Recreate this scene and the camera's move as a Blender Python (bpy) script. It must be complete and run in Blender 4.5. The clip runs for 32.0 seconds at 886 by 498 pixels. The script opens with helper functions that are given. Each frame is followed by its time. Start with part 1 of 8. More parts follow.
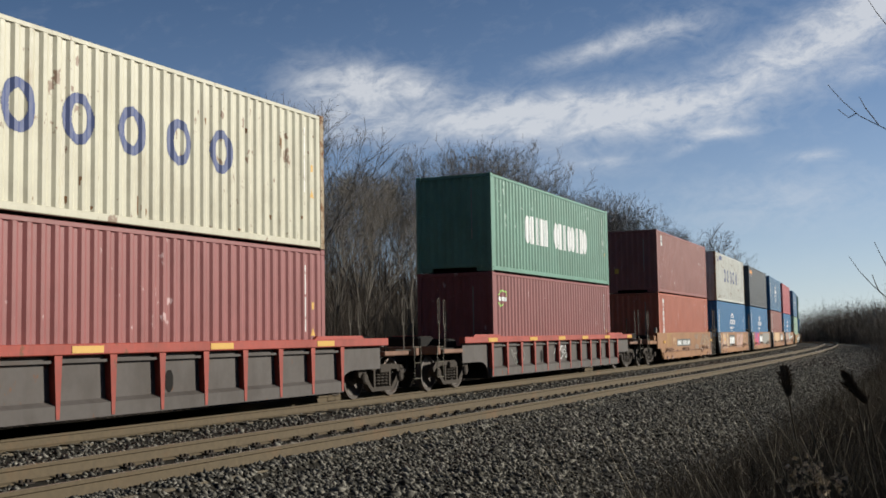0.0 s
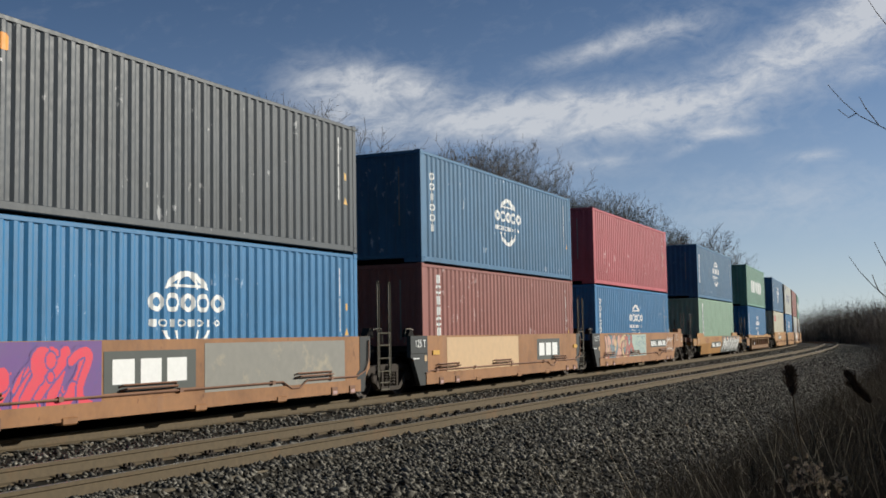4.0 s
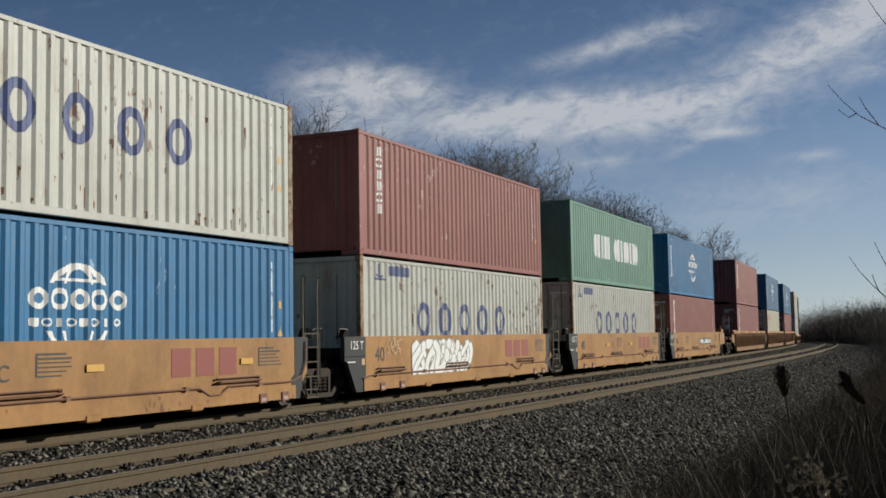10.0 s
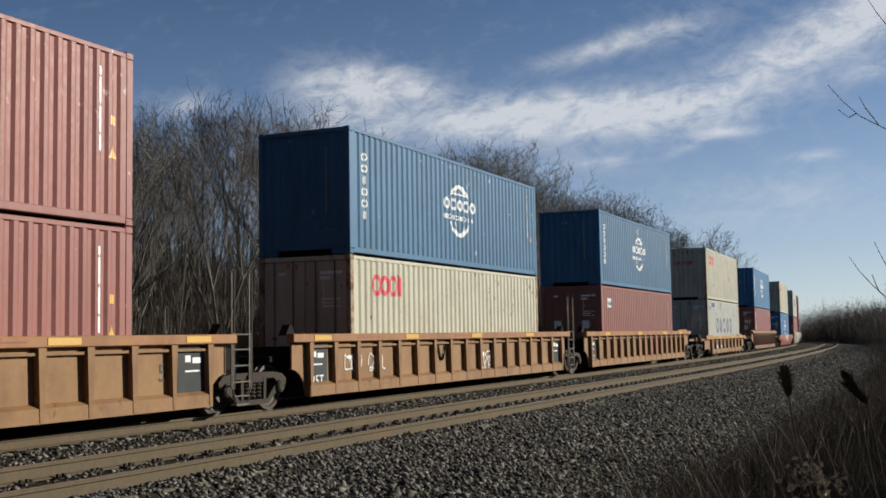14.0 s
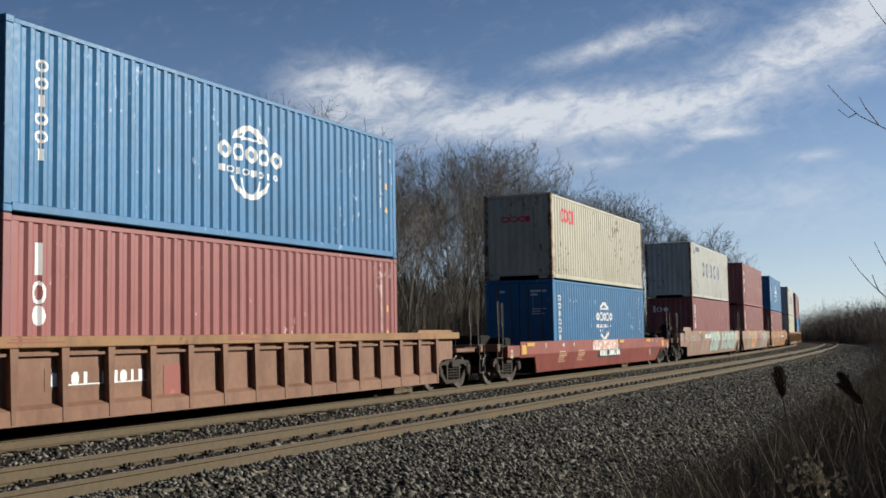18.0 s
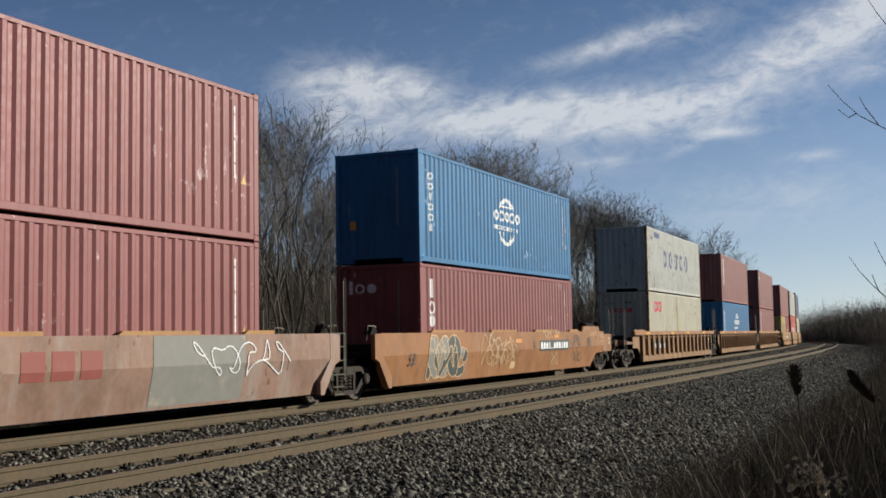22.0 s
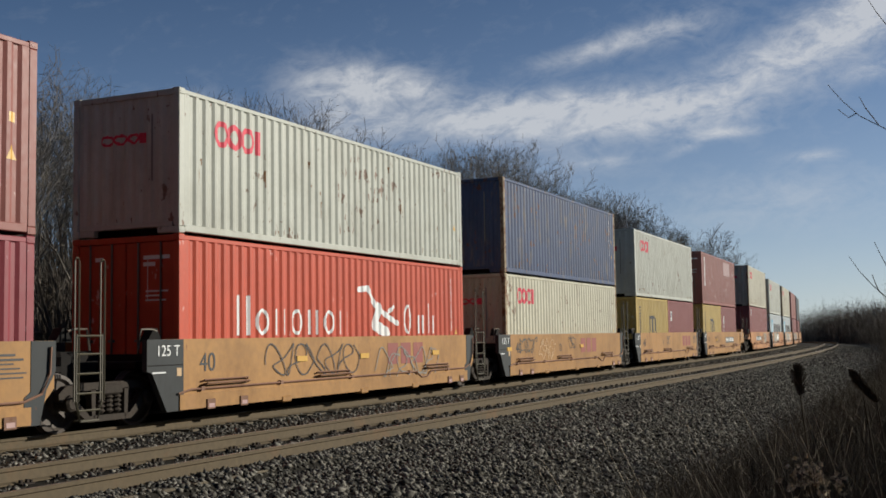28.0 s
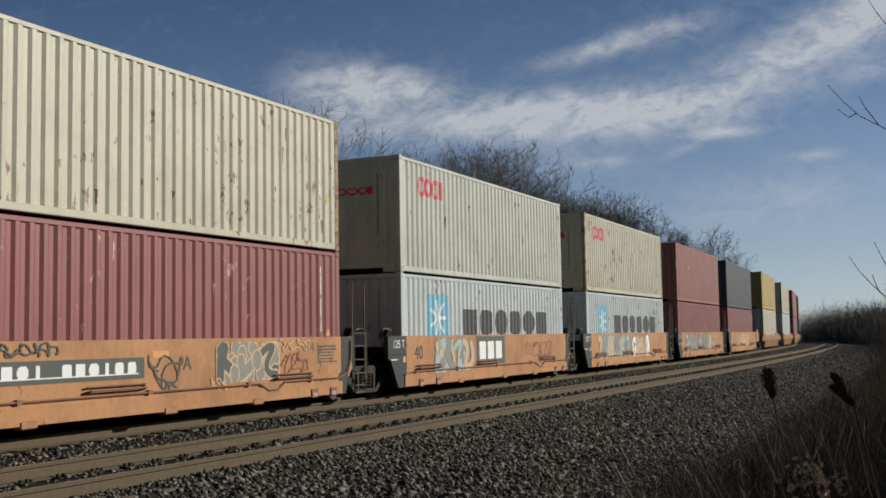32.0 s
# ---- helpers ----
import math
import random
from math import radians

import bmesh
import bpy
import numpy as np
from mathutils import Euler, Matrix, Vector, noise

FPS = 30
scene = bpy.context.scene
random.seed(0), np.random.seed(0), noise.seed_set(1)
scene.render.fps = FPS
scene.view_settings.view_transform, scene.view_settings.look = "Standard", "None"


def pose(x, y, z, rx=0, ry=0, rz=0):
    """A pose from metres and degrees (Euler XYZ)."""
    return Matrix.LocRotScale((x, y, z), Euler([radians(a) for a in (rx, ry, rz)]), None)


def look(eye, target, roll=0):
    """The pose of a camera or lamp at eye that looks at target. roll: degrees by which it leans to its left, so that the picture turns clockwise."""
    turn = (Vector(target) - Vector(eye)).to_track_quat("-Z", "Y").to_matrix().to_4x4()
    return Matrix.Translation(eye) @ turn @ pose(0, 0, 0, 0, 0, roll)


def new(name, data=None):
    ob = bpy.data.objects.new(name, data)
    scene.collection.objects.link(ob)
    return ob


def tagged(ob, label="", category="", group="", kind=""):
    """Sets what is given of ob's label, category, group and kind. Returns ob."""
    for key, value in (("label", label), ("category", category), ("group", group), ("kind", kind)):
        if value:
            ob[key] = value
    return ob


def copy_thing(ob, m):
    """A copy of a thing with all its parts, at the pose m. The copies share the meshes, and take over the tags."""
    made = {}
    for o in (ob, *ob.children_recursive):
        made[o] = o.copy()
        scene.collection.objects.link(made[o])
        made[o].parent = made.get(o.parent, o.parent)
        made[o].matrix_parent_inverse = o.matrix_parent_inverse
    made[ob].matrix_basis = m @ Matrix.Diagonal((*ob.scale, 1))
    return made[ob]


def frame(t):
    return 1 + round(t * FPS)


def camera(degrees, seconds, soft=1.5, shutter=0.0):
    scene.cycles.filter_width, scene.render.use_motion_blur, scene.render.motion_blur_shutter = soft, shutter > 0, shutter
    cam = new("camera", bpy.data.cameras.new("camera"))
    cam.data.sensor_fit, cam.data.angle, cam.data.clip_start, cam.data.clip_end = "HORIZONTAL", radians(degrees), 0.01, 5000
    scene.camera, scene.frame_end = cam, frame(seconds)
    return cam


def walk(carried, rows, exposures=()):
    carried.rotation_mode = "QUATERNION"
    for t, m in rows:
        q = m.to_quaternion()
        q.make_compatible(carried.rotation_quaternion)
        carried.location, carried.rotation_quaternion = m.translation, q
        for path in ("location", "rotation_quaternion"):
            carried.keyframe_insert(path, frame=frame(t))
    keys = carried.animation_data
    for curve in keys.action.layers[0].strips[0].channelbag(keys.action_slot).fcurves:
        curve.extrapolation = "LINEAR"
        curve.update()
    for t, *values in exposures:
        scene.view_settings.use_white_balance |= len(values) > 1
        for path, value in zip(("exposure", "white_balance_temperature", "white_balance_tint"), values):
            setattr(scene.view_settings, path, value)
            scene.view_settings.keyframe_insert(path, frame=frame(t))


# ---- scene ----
EYE = (0.0, 0.0, 0.979)
TILT, LEAN = 5.22, -2.56
cam = camera(43.3, 32.0, soft=1.7)
VIEW = look(EYE, (0.0, 10.0, EYE[2] + 10.0 * math.tan(radians(TILT))), LEAN)
walk(cam, [(0.0, VIEW), (32.0, VIEW)], exposures=[(0.0, 0.28), (1.0, 0.48), (2.0, 0.42), (3.0, 0.15), (6.0, 0.16), (7.0, 0.18), (8.0, 0.18), (9.0, 0.08), (10.0, -0.05), (11.0, 0.08), (12.0, 0.05), (13.0, 0.39), (14.0, 0.28), (17.0, 0.18), (18.0, 0.42), (19.0, 0.52), (20.0, 0.36), (21.0, 0.22), (22.0, 0.28), (23.0, 0.28), (24.0, 0.25), (25.0, 0.38), (28.0, 0.08), (29.0, 0.05), (30.0, -0.08), (31.0, 0.18), (32.0, -0.08)])

# ---------------------------------------------------------------- light
SUN_AZ, SUN_EL = 74.0, 16.5     # degrees from +y towards +x, and above the horizon


def nodes_of(tree):
    """Short-hand builders for a node tree."""
    def node(kind, **sets):
        n = tree.nodes.new(kind)
        for key, val in sets.items():
            if key == "op":
                n.operation = val
            elif key == "blend":
                n.blend_type = val
            elif key == "dtype":
                n.data_type = val
        return n

    def link(a, b):
        tree.links.new(a, b)

    def calc(op, a, b=0.0, clamp=False):
        n = node("ShaderNodeMath", op=op)
        n.use_clamp = clamp
        for i, val in enumerate((a, b)):
            if isinstance(val, (int, float)):
                n.inputs[i].default_value = val
            else:
                link(val, n.inputs[i])
        return n.outputs[0]
    return node, link, calc


world = bpy.data.worlds.new("sky")
scene.world = world
world.use_nodes = True
wt = world.node_tree
wt.nodes.clear()
node, link, calc = nodes_of(wt)
sky = node("ShaderNodeTexSky")
sky.sky_type = "NISHITA"
sky.sun_disc = False
sky.sun_elevation = radians(SUN_EL)
sky.sun_rotation = radians(SUN_AZ)
sky.altitude = 200
sky.air_density, sky.dust_density, sky.ozone_density = 0.66, 0.08, 2.5
geo_in = node("ShaderNodeTexCoord")
sep = node("ShaderNodeSeparateXYZ")
link(geo_in.outputs["Generated"], sep.inputs[0])
dx, dy, dz = sep.outputs
flat = calc("MAXIMUM", dy, 0.05)
cu = calc("DIVIDE", dx, flat)           # across the view
cw = calc("DIVIDE", dz, flat)           # height over the horizon
# wispy streaks, drawn out along a slant
comb = node("ShaderNodeCombineXYZ")
link(calc("ADD", calc("MULTIPLY", cu, 8.0), calc("MULTIPLY", cw, 2.0)), comb.inputs[0])
link(calc("SUBTRACT", calc("MULTIPLY", cw, 15.0), calc("MULTIPLY", cu, 2.6)), comb.inputs[1])
streak = node("ShaderNodeTexNoise")
link(comb.outputs[0], streak.inputs["Vector"])
streak.inputs["Scale"].default_value = 3.0
streak.inputs["Detail"].default_value = 10.0
streak.inputs["Roughness"].default_value = 0.68
streak.inputs["Distortion"].default_value = 0.5
fluff = node("ShaderNodeTexNoise")
link(comb.outputs[0], fluff.inputs["Vector"])
fluff.inputs["Scale"].default_value = 8.5
fluff.inputs["Detail"].default_value = 8.0
fluff.inputs["Roughness"].default_value = 0.6


def puff(u0, w0, ru, rw, slant, amount):
    a = calc("SUBTRACT", cu, u0)
    b = calc("SUBTRACT", calc("SUBTRACT", cw, w0), calc("MULTIPLY", a, slant))
    e = calc("ADD", calc("POWER", calc("ABSOLUTE", calc("DIVIDE", a, ru)), 2.0), calc("POWER", calc("ABSOLUTE", calc("DIVIDE", b, rw)), 2.0))
    return calc("MULTIPLY", calc("POWER", 2.718, calc("MULTIPLY", e, -1.0)), amount)


cover = None
for spec in ((-0.067, 0.245, 0.057, 0.0187, -0.08, 1.05), (-0.089, 0.215, 0.046, 0.0225, -0.05, 0.47), (-0.009, 0.236, 0.026, 0.0075, 0.01, 0.47), (0.055, 0.211, 0.098, 0.0175, 0.06, 0.95), (0.183, 0.209, 0.103, 0.02, 0.03, 0.89),
             (0.161, 0.272, 0.055, 0.01, 0.26, 0.65), (0.224, 0.285, 0.046, 0.015, 0.22, 0.34), (0.342, 0.263, 0.093, 0.0263, 0.38, 0.95), (0.398, 0.293, 0.04, 0.025, 0.32, 0.53), (0.264, 0.186, 0.031, 0.005, 0.06, 0.65),
             (0.339, 0.161, 0.023, 0.005, 0.03, 0.53), (0.391, 0.237, 0.03, 0.0112, 0.22, 0.47), (0.147, 0.164, 0.028, 0.005, 0.04, 0.38), (0.306, 0.124, 0.102, 0.0225, 0.04, 0.25),
             (-0.228, 0.234, 0.031, 0.0125, -0.05, 0.42), (0.114, 0.167, 0.061, 0.0175, 0.04, 0.21), (0.225, 0.173, 0.016, 0.005, 0.32, 0.42), (-0.06, 0.222, 0.07, 0.022, 0.0, 0.10), (0.12, 0.196, 0.11, 0.012, 0.04, 0.30)):
    one = puff(*spec)
    cover = one if cover is None else calc("ADD", cover, one)
ragged = calc("ADD", calc("MULTIPLY", calc("SUBTRACT", streak.outputs[0], 0.53), 3.0), calc("MULTIPLY", calc("SUBTRACT", fluff.outputs[0], 0.5), 0.9))
mask = calc("MULTIPLY", calc("ADD", cover, calc("MULTIPLY", ragged, calc("ADD", cover, 0.10, clamp=True))), 1.0, clamp=True)
front = calc("MULTIPLY", dy, 8.0, clamp=True)
mask = calc("MULTIPLY", mask, front)
haze = calc("POWER", 2.718, calc("MULTIPLY", calc("MAXIMUM", dz, 0.0), -7.8))
milky = node("ShaderNodeMix", dtype="RGBA")
sunward = calc("ADD", calc("MULTIPLY", calc("ADD", calc("MULTIPLY", dx, 0.91), calc("MULTIPLY", dy, 0.41)), 0.42), 0.44, clamp=True)
link(calc("MULTIPLY", haze, sunward), milky.inputs["Factor"])
tinge = node("ShaderNodeMix", dtype="RGBA", blend="MULTIPLY")
tinge.inputs["Factor"].default_value = 1.0
tinge.inputs["B"].default_value = (0.665, 0.955, 1.12, 1)
# the clear winter sky deepens towards the zenith
deep = calc("SUBTRACT", 1.0, calc("MULTIPLY", calc("MULTIPLY", calc("SUBTRACT", dz, 0.22), 1.6, clamp=True), 0.62))
deepened = node("ShaderNodeVectorMath", op="SCALE")
link(sky.outputs[0], deepened.inputs[0])
link(deep, deepened.inputs["Scale"])
link(deepened.outputs[0], tinge.inputs["A"])
link(tinge.outputs["Result"], milky.inputs["A"])
milky.inputs["B"].default_value = (10.0, 9.95, 9.7, 1)
cloudy = node("ShaderNodeMix", dtype="RGBA")
link(calc("MULTIPLY", mask, 0.74), cloudy.inputs["Factor"])
link(milky.outputs["Result"], cloudy.inputs["A"])
cloudy.inputs["B"].default_value = (9.7, 9.9, 10.2, 1)
bg = node("ShaderNodeBackground")
bg.inputs["Strength"].default_value = 0.063
link(cloudy.outputs["Result"], bg.inputs["Color"])
out = node("ShaderNodeOutputWorld")
link(bg.outputs[0], out.inputs[0])

sun_data = bpy.data.lights.new("sun", "SUN")
sun_data.energy, sun_data.angle, sun_data.color = 4.35, radians(0.5), (1.0, 0.95, 0.835)
sun = new("sun", sun_data)
_a, _e = radians(SUN_AZ), radians(SUN_EL)
sun.matrix_world = look((30, 0, 20), (30 - math.sin(_a) * math.cos(_e), -math.cos(_a) * math.cos(_e), 20 - math.sin(_e)))


# ---------------------------------------------------------------- materials
def material(name, base, rough=0.6, metal=0.0, grain=0.12, grain_size=30.0, stain=None, stain_amount=0.0, stain_size=1.2, streaky=False,
             bump=0.1, bump_size=60.0, vary=0.0, island=False, coords="Object", grime=0.0, chips=None):
    """A surface with fine grain, larger stains or wear, and a small relief."""
    m = bpy.data.materials.new(name)
    m.use_nodes = True
    t = m.node_tree
    node, link, calc = nodes_of(t)
    b = t.nodes["Principled BSDF"]
    tc = node("ShaderNodeTexCoord")
    n1 = node("ShaderNodeTexNoise")
    n1.inputs["Scale"].default_value, n1.inputs["Detail"].default_value = grain_size, 5.0
    link(tc.outputs[coords], n1.inputs["Vector"])
    col = node("ShaderNodeMix", dtype="RGBA")
    col.inputs["A"].default_value = (*[c * (1 - grain * 1.6) for c in base], 1)
    col.inputs["B"].default_value = (*[min(1, c * (1 + grain * 1.6)) for c in base], 1)
    link(n1.outputs[0], col.inputs["Factor"])
    res = col.outputs["Result"]
    if stain:
        mp = node("ShaderNodeMapping")
        link(tc.outputs[coords], mp.inputs["Vector"])
        if streaky:
            mp.inputs["Scale"].default_value = (1.0, 1.0, 0.22)
        n2 = node("ShaderNodeTexNoise")
        n2.inputs["Scale"].default_value, n2.inputs["Detail"].default_value, n2.inputs["Roughness"].default_value = stain_size, 7.0, 0.65
        link(mp.outputs[0], n2.inputs["Vector"])
        info = node("ShaderNodeObjectInfo")
        n2.noise_dimensions = "4D"
        link(calc("MULTIPLY", info.outputs["Random"], 40.0), n2.inputs["W"])
        f = calc("MULTIPLY", calc("SUBTRACT", n2.outputs[0], 0.66 - 0.2 * stain_amount), 7.0, clamp=True)
        mx = node("ShaderNodeMix", dtype="RGBA")
        link(calc("MULTIPLY", f, min(1.0, 0.35 + stain_amount)), mx.inputs["Factor"])
        link(res, mx.inputs["A"])
        mx.inputs["B"].default_value = (*stain, 1)
        res = mx.outputs["Result"]
    if chips:
        # small flakes and scuffs, in drifts
        cm = node("ShaderNodeMapping")
        link(tc.outputs[coords], cm.inputs["Vector"])
        cm.inputs["Scale"].default_value = (1.0, 1.0, 0.55)
        c1 = node("ShaderNodeTexNoise")
        c1.noise_dimensions = "4D"
        c1.inputs["Scale"].default_value, c1.inputs["Detail"].default_value, c1.inputs["Roughness"].default_value = 6.5, 5.0, 0.6
        link(cm.outputs[0], c1.inputs["Vector"])
        c2 = node("ShaderNodeTexNoise")
        c2.noise_dimensions = "4D"
        c2.inputs["Scale"].default_value, c2.inputs["Detail"].default_value = 0.55, 3.0
        link(tc.outputs[coords], c2.inputs["Vector"])
        who = calc("MULTIPLY", node("ShaderNodeObjectInfo").outputs["Random"], 33.0)
        link(who, c1.inputs["W"])
        link(who, c2.inputs["W"])
        flake = calc("MULTIPLY", calc("SUBTRACT", calc("ADD", c1.outputs[0], calc("MULTIPLY", c2.outputs[0], 0.5)), chips[1]), 22.0, clamp=True)
        cx = node("ShaderNodeMix", dtype="RGBA")
        link(calc("MULTIPLY", flake, 0.8), cx.inputs["Factor"])
        link(res, cx.inputs["A"])
        cx.inputs["B"].default_value = (*chips[0], 1)
        res = cx.outputs["Result"]
    if grime:
        gm = node("ShaderNodeMapping")
        link(tc.outputs[coords], gm.inputs["Vector"])
        gm.inputs["Scale"].default_value = (2.3, 2.3, 0.9)
        gn = node("ShaderNodeTexNoise")
        gn.inputs["Scale"].default_value, gn.inputs["Detail"].default_value, gn.inputs["Roughness"].default_value = 1.0, 9.0, 0.7
        link(gm.outputs[0], gn.inputs["Vector"])
        blot = node("ShaderNodeTexNoise")
        blot.inputs["Scale"].default_value, blot.inputs["Detail"].default_value = 0.9, 6.0
        link(tc.outputs[coords], blot.inputs["Vector"])
        gx = node("ShaderNodeMix", dtype="RGBA", blend="MULTIPLY")
        link(calc("MULTIPLY", calc("SUBTRACT", calc("ADD", gn.outputs[0], blot.outputs[0]), 0.93), 3.6 * grime, clamp=True), gx.inputs["Factor"])
        link(res, gx.inputs["A"])
        gx.inputs["B"].default_value = (0.52, 0.47, 0.42, 1)
        res = gx.outputs["Result"]
    if vary:
        if island:
            src = node("ShaderNodeNewGeometry").outputs["Random Per Island"]
        else:
            src = node("ShaderNodeObjectInfo").outputs["Random"]
        hs = node("ShaderNodeHueSaturation")
        link(calc("ADD", calc("MULTIPLY", src, 2 * vary), 1 - vary), hs.inputs["Value"])
        link(res, hs.inputs["Color"])
        res = hs.outputs["Color"]
    link(res, b.inputs["Base Color"])
    b.inputs["Metallic"].default_value = metal
    link(calc("ADD", calc("MULTIPLY", n1.outputs[0], 0.25), rough - 0.12), b.inputs["Roughness"])
    b.inputs["Specular IOR Level"].default_value = 0.15 if rough >= 0.75 else 0.3 if chips else 0.5
    if bump:
        n3 = node("ShaderNodeTexNoise")
        n3.inputs["Scale"].default_value, n3.inputs["Detail"].default_value = bump_size, 4.0
        link(tc.outputs[coords], n3.inputs["Vector"])
        bp = node("ShaderNodeBump")
        bp.inputs["Strength"].default_value, bp.inputs["Distance"].default_value = bump, 0.02
        link(n3.outputs[0], bp.inputs["Height"])
        link(bp.outputs[0], b.inputs["Normal"])
    return m


RUST = (0.16, 0.065, 0.028)


def paint(name, base, wear=0.2, stain=RUST, rough=0.5):
    wagon_coat = "wagon" in name
    pale = min(base) > 0.35
    flakes = (RUST, 0.905 if wagon_coat else 0.885) if wagon_coat or pale or "navy" in name else ([min(0.7, c + 0.32) for c in base], 0.925)
    return material(name, base, rough, 0.0, 0.15 if wagon_coat else 0.07, 9.0, stain, wear, 1.5 if wagon_coat else 3.4, True, 0.16, 2.6, 0.06, grime=0.5 if wagon_coat else 0.28, chips=flakes)


P = {
    "white": paint("white_container_paint", (0.493, 0.499, 0.455), 0.42, (0.27, 0.19, 0.11)),
    "cream": paint("cream_container_paint", (0.542, 0.515, 0.4), 0.3, (0.32, 0.22, 0.12)),
    "beige": paint("beige_container_paint", (0.499, 0.471, 0.368), 0.26, (0.28, 0.20, 0.12)),
    "grey": paint("light_grey_container_paint", (0.499, 0.509, 0.444), 0.14, (0.35, 0.30, 0.22)),
    "pale": paint("pale_blue_grey_container_paint", (0.499, 0.542, 0.553), 0.14, (0.40, 0.36, 0.30)),
    "green": paint("green_container_paint", (0.138, 0.285, 0.215), 0.14, (0.26, 0.34, 0.28)),
    "light_green": paint("light_green_container_paint", (0.275, 0.417, 0.306), 0.14, (0.33, 0.25, 0.15)),
    "blue": paint("blue_container_paint", (0.0488, 0.151, 0.275), 0.16, (0.13, 0.25, 0.38)),
    "azure": paint("mid_blue_container_paint", (0.027, 0.163, 0.345), 0.10, (0.13, 0.28, 0.42)),
    "navy": paint("faded_navy_container_paint", (0.062, 0.09, 0.175), 0.6, (0.21, 0.17, 0.13)),
    "dark": paint("charcoal_container_paint", (0.0533, 0.064, 0.0755), 0.2, (0.14, 0.15, 0.16)),
    "red": paint("faded_red_container_paint", (0.45, 0.088, 0.105), 0.14, (0.46, 0.18, 0.16)),
    "maroon": paint("maroon_container_paint", (0.264, 0.086, 0.083), 0.16, (0.36, 0.14, 0.13)),
    "brown": paint("red_brown_container_paint", (0.288, 0.107, 0.09), 0.16, (0.38, 0.17, 0.14)),
    "orange_red": paint("orange_red_container_paint", (0.444, 0.128, 0.0755), 0.14, (0.52, 0.24, 0.17)),
    "bright_red": paint("bright_red_container_paint", (0.52, 0.078, 0.036), 0.10, (0.40, 0.10, 0.07)),
    "yellow": paint("yellow_container_paint", (0.488, 0.348, 0.107), 0.22, (0.36, 0.25, 0.10)),
    "purple": paint("purple_red_container_paint", (0.265, 0.05, 0.062), 0.16, (0.32, 0.12, 0.15)),
}
RUSTY = material("rust_eaten_pale_post_paint", (0.36, 0.29, 0.20), 0.75, 0.0, 0.3, 25.0, (0.17, 0.072, 0.032), 0.95, 4.0, False, 0.25, 40.0, 0.1, chips=((0.09, 0.04, 0.025), 0.86))
OCHRE = material("ochre_rust_wash", (0.47, 0.36, 0.17), 0.7, 0.0, 0.15, 6.0, (0.40, 0.25, 0.09), 0.6, 5.0, True, 0.0)
WEEP = material("weeping_brown_rust", (0.23, 0.125, 0.062), 0.8, 0.0, 0.25, 18.0, (0.11, 0.05, 0.03), 0.5, 6.0, True, 0.0)
ORANGE = paint("orange_wagon_paint", (0.32, 0.154, 0.064), 0.5, (0.31, 0.165, 0.09), 0.6)
BRIGHT_OX = paint("bright_orange_wagon_paint", (0.46, 0.22, 0.088), 0.3, (0.40, 0.20, 0.085), 0.55)
YELLOW_OX = paint("golden_wagon_paint", (0.38, 0.198, 0.064), 0.38, (0.37, 0.19, 0.08), 0.55)
MOTTLED = paint("mottled_orange_wagon_paint", (0.32, 0.145, 0.057), 0.62, (0.31, 0.195, 0.12), 0.6)
FADED = paint("faded_pinkish_orange_wagon_paint", (0.29, 0.18, 0.133), 0.75, (0.33, 0.265, 0.23), 0.65)
OXIDE = paint("brown_oxide_wagon_paint", (0.24, 0.13, 0.085), 0.45, (0.17, 0.085, 0.055), 0.7)
OXIDE_2 = paint("worn_orange_wagon_paint", (0.285, 0.158, 0.07), 0.62, (0.24, 0.125, 0.07), 0.65)
GOLD_DARK = paint("grimy_golden_wagon_paint", (0.265, 0.145, 0.064), 0.55, (0.20, 0.10, 0.05), 0.65)
RED_WAGON = paint("faded_red_wagon_paint", (0.25, 0.064, 0.05), 0.22, (0.28, 0.08, 0.06), 0.55)
GREY_WAGON = paint("weathered_grey_wagon_steel", (0.098, 0.086, 0.08), 0.4, (0.12, 0.085, 0.07), 0.7)
RED_RIB = paint("red_wagon_rib_paint", (0.357, 0.0646, 0.0456), 0.3, (0.25, 0.07, 0.05), 0.6)
SLATE = paint("slate_grey_wagon_paint", (0.0456, 0.0502, 0.0517), 0.2, (0.10, 0.095, 0.085), 0.7)
BLACK = material("black_oily_steel", (0.016, 0.0145, 0.0135), 0.85, 0.0, 0.3, 20.0, (0.03, 0.022, 0.018), 0.4, 3.0, False, 0.15, 40.0)
TRUCK = material("dusty_cast_steel", (0.0544, 0.0448, 0.0368), 0.78, 0.0, 0.25, 14.0, (0.06, 0.045, 0.035), 0.5, 3.0, False, 0.3, 30.0, 0.12)
WHEEL = material("worn_wheel_steel", (0.075, 0.06, 0.05), 0.6, 0.2, 0.25, 14.0, (0.22, 0.11, 0.06), 0.4, 4.0, False, 0.12, 30.0)
GALV = material("scuffed_grab_iron_steel", (0.15, 0.128, 0.1), 0.6, 0.1, 0.2, 25.0, (0.10, 0.07, 0.05), 0.4, 5.0)
HANDRAIL = material("dark_olive_handrail_paint", (0.085, 0.073, 0.045), 0.55, 0.0, 0.2, 25.0, (0.12, 0.10, 0.06), 0.5, 5.0)
M_WHITE = material("white_stencil_paint", (0.78, 0.79, 0.78), 0.6, 0.0, 0.06, 12.0, (0.55, 0.54, 0.50), 0.2, 3.0, False, 0.0)
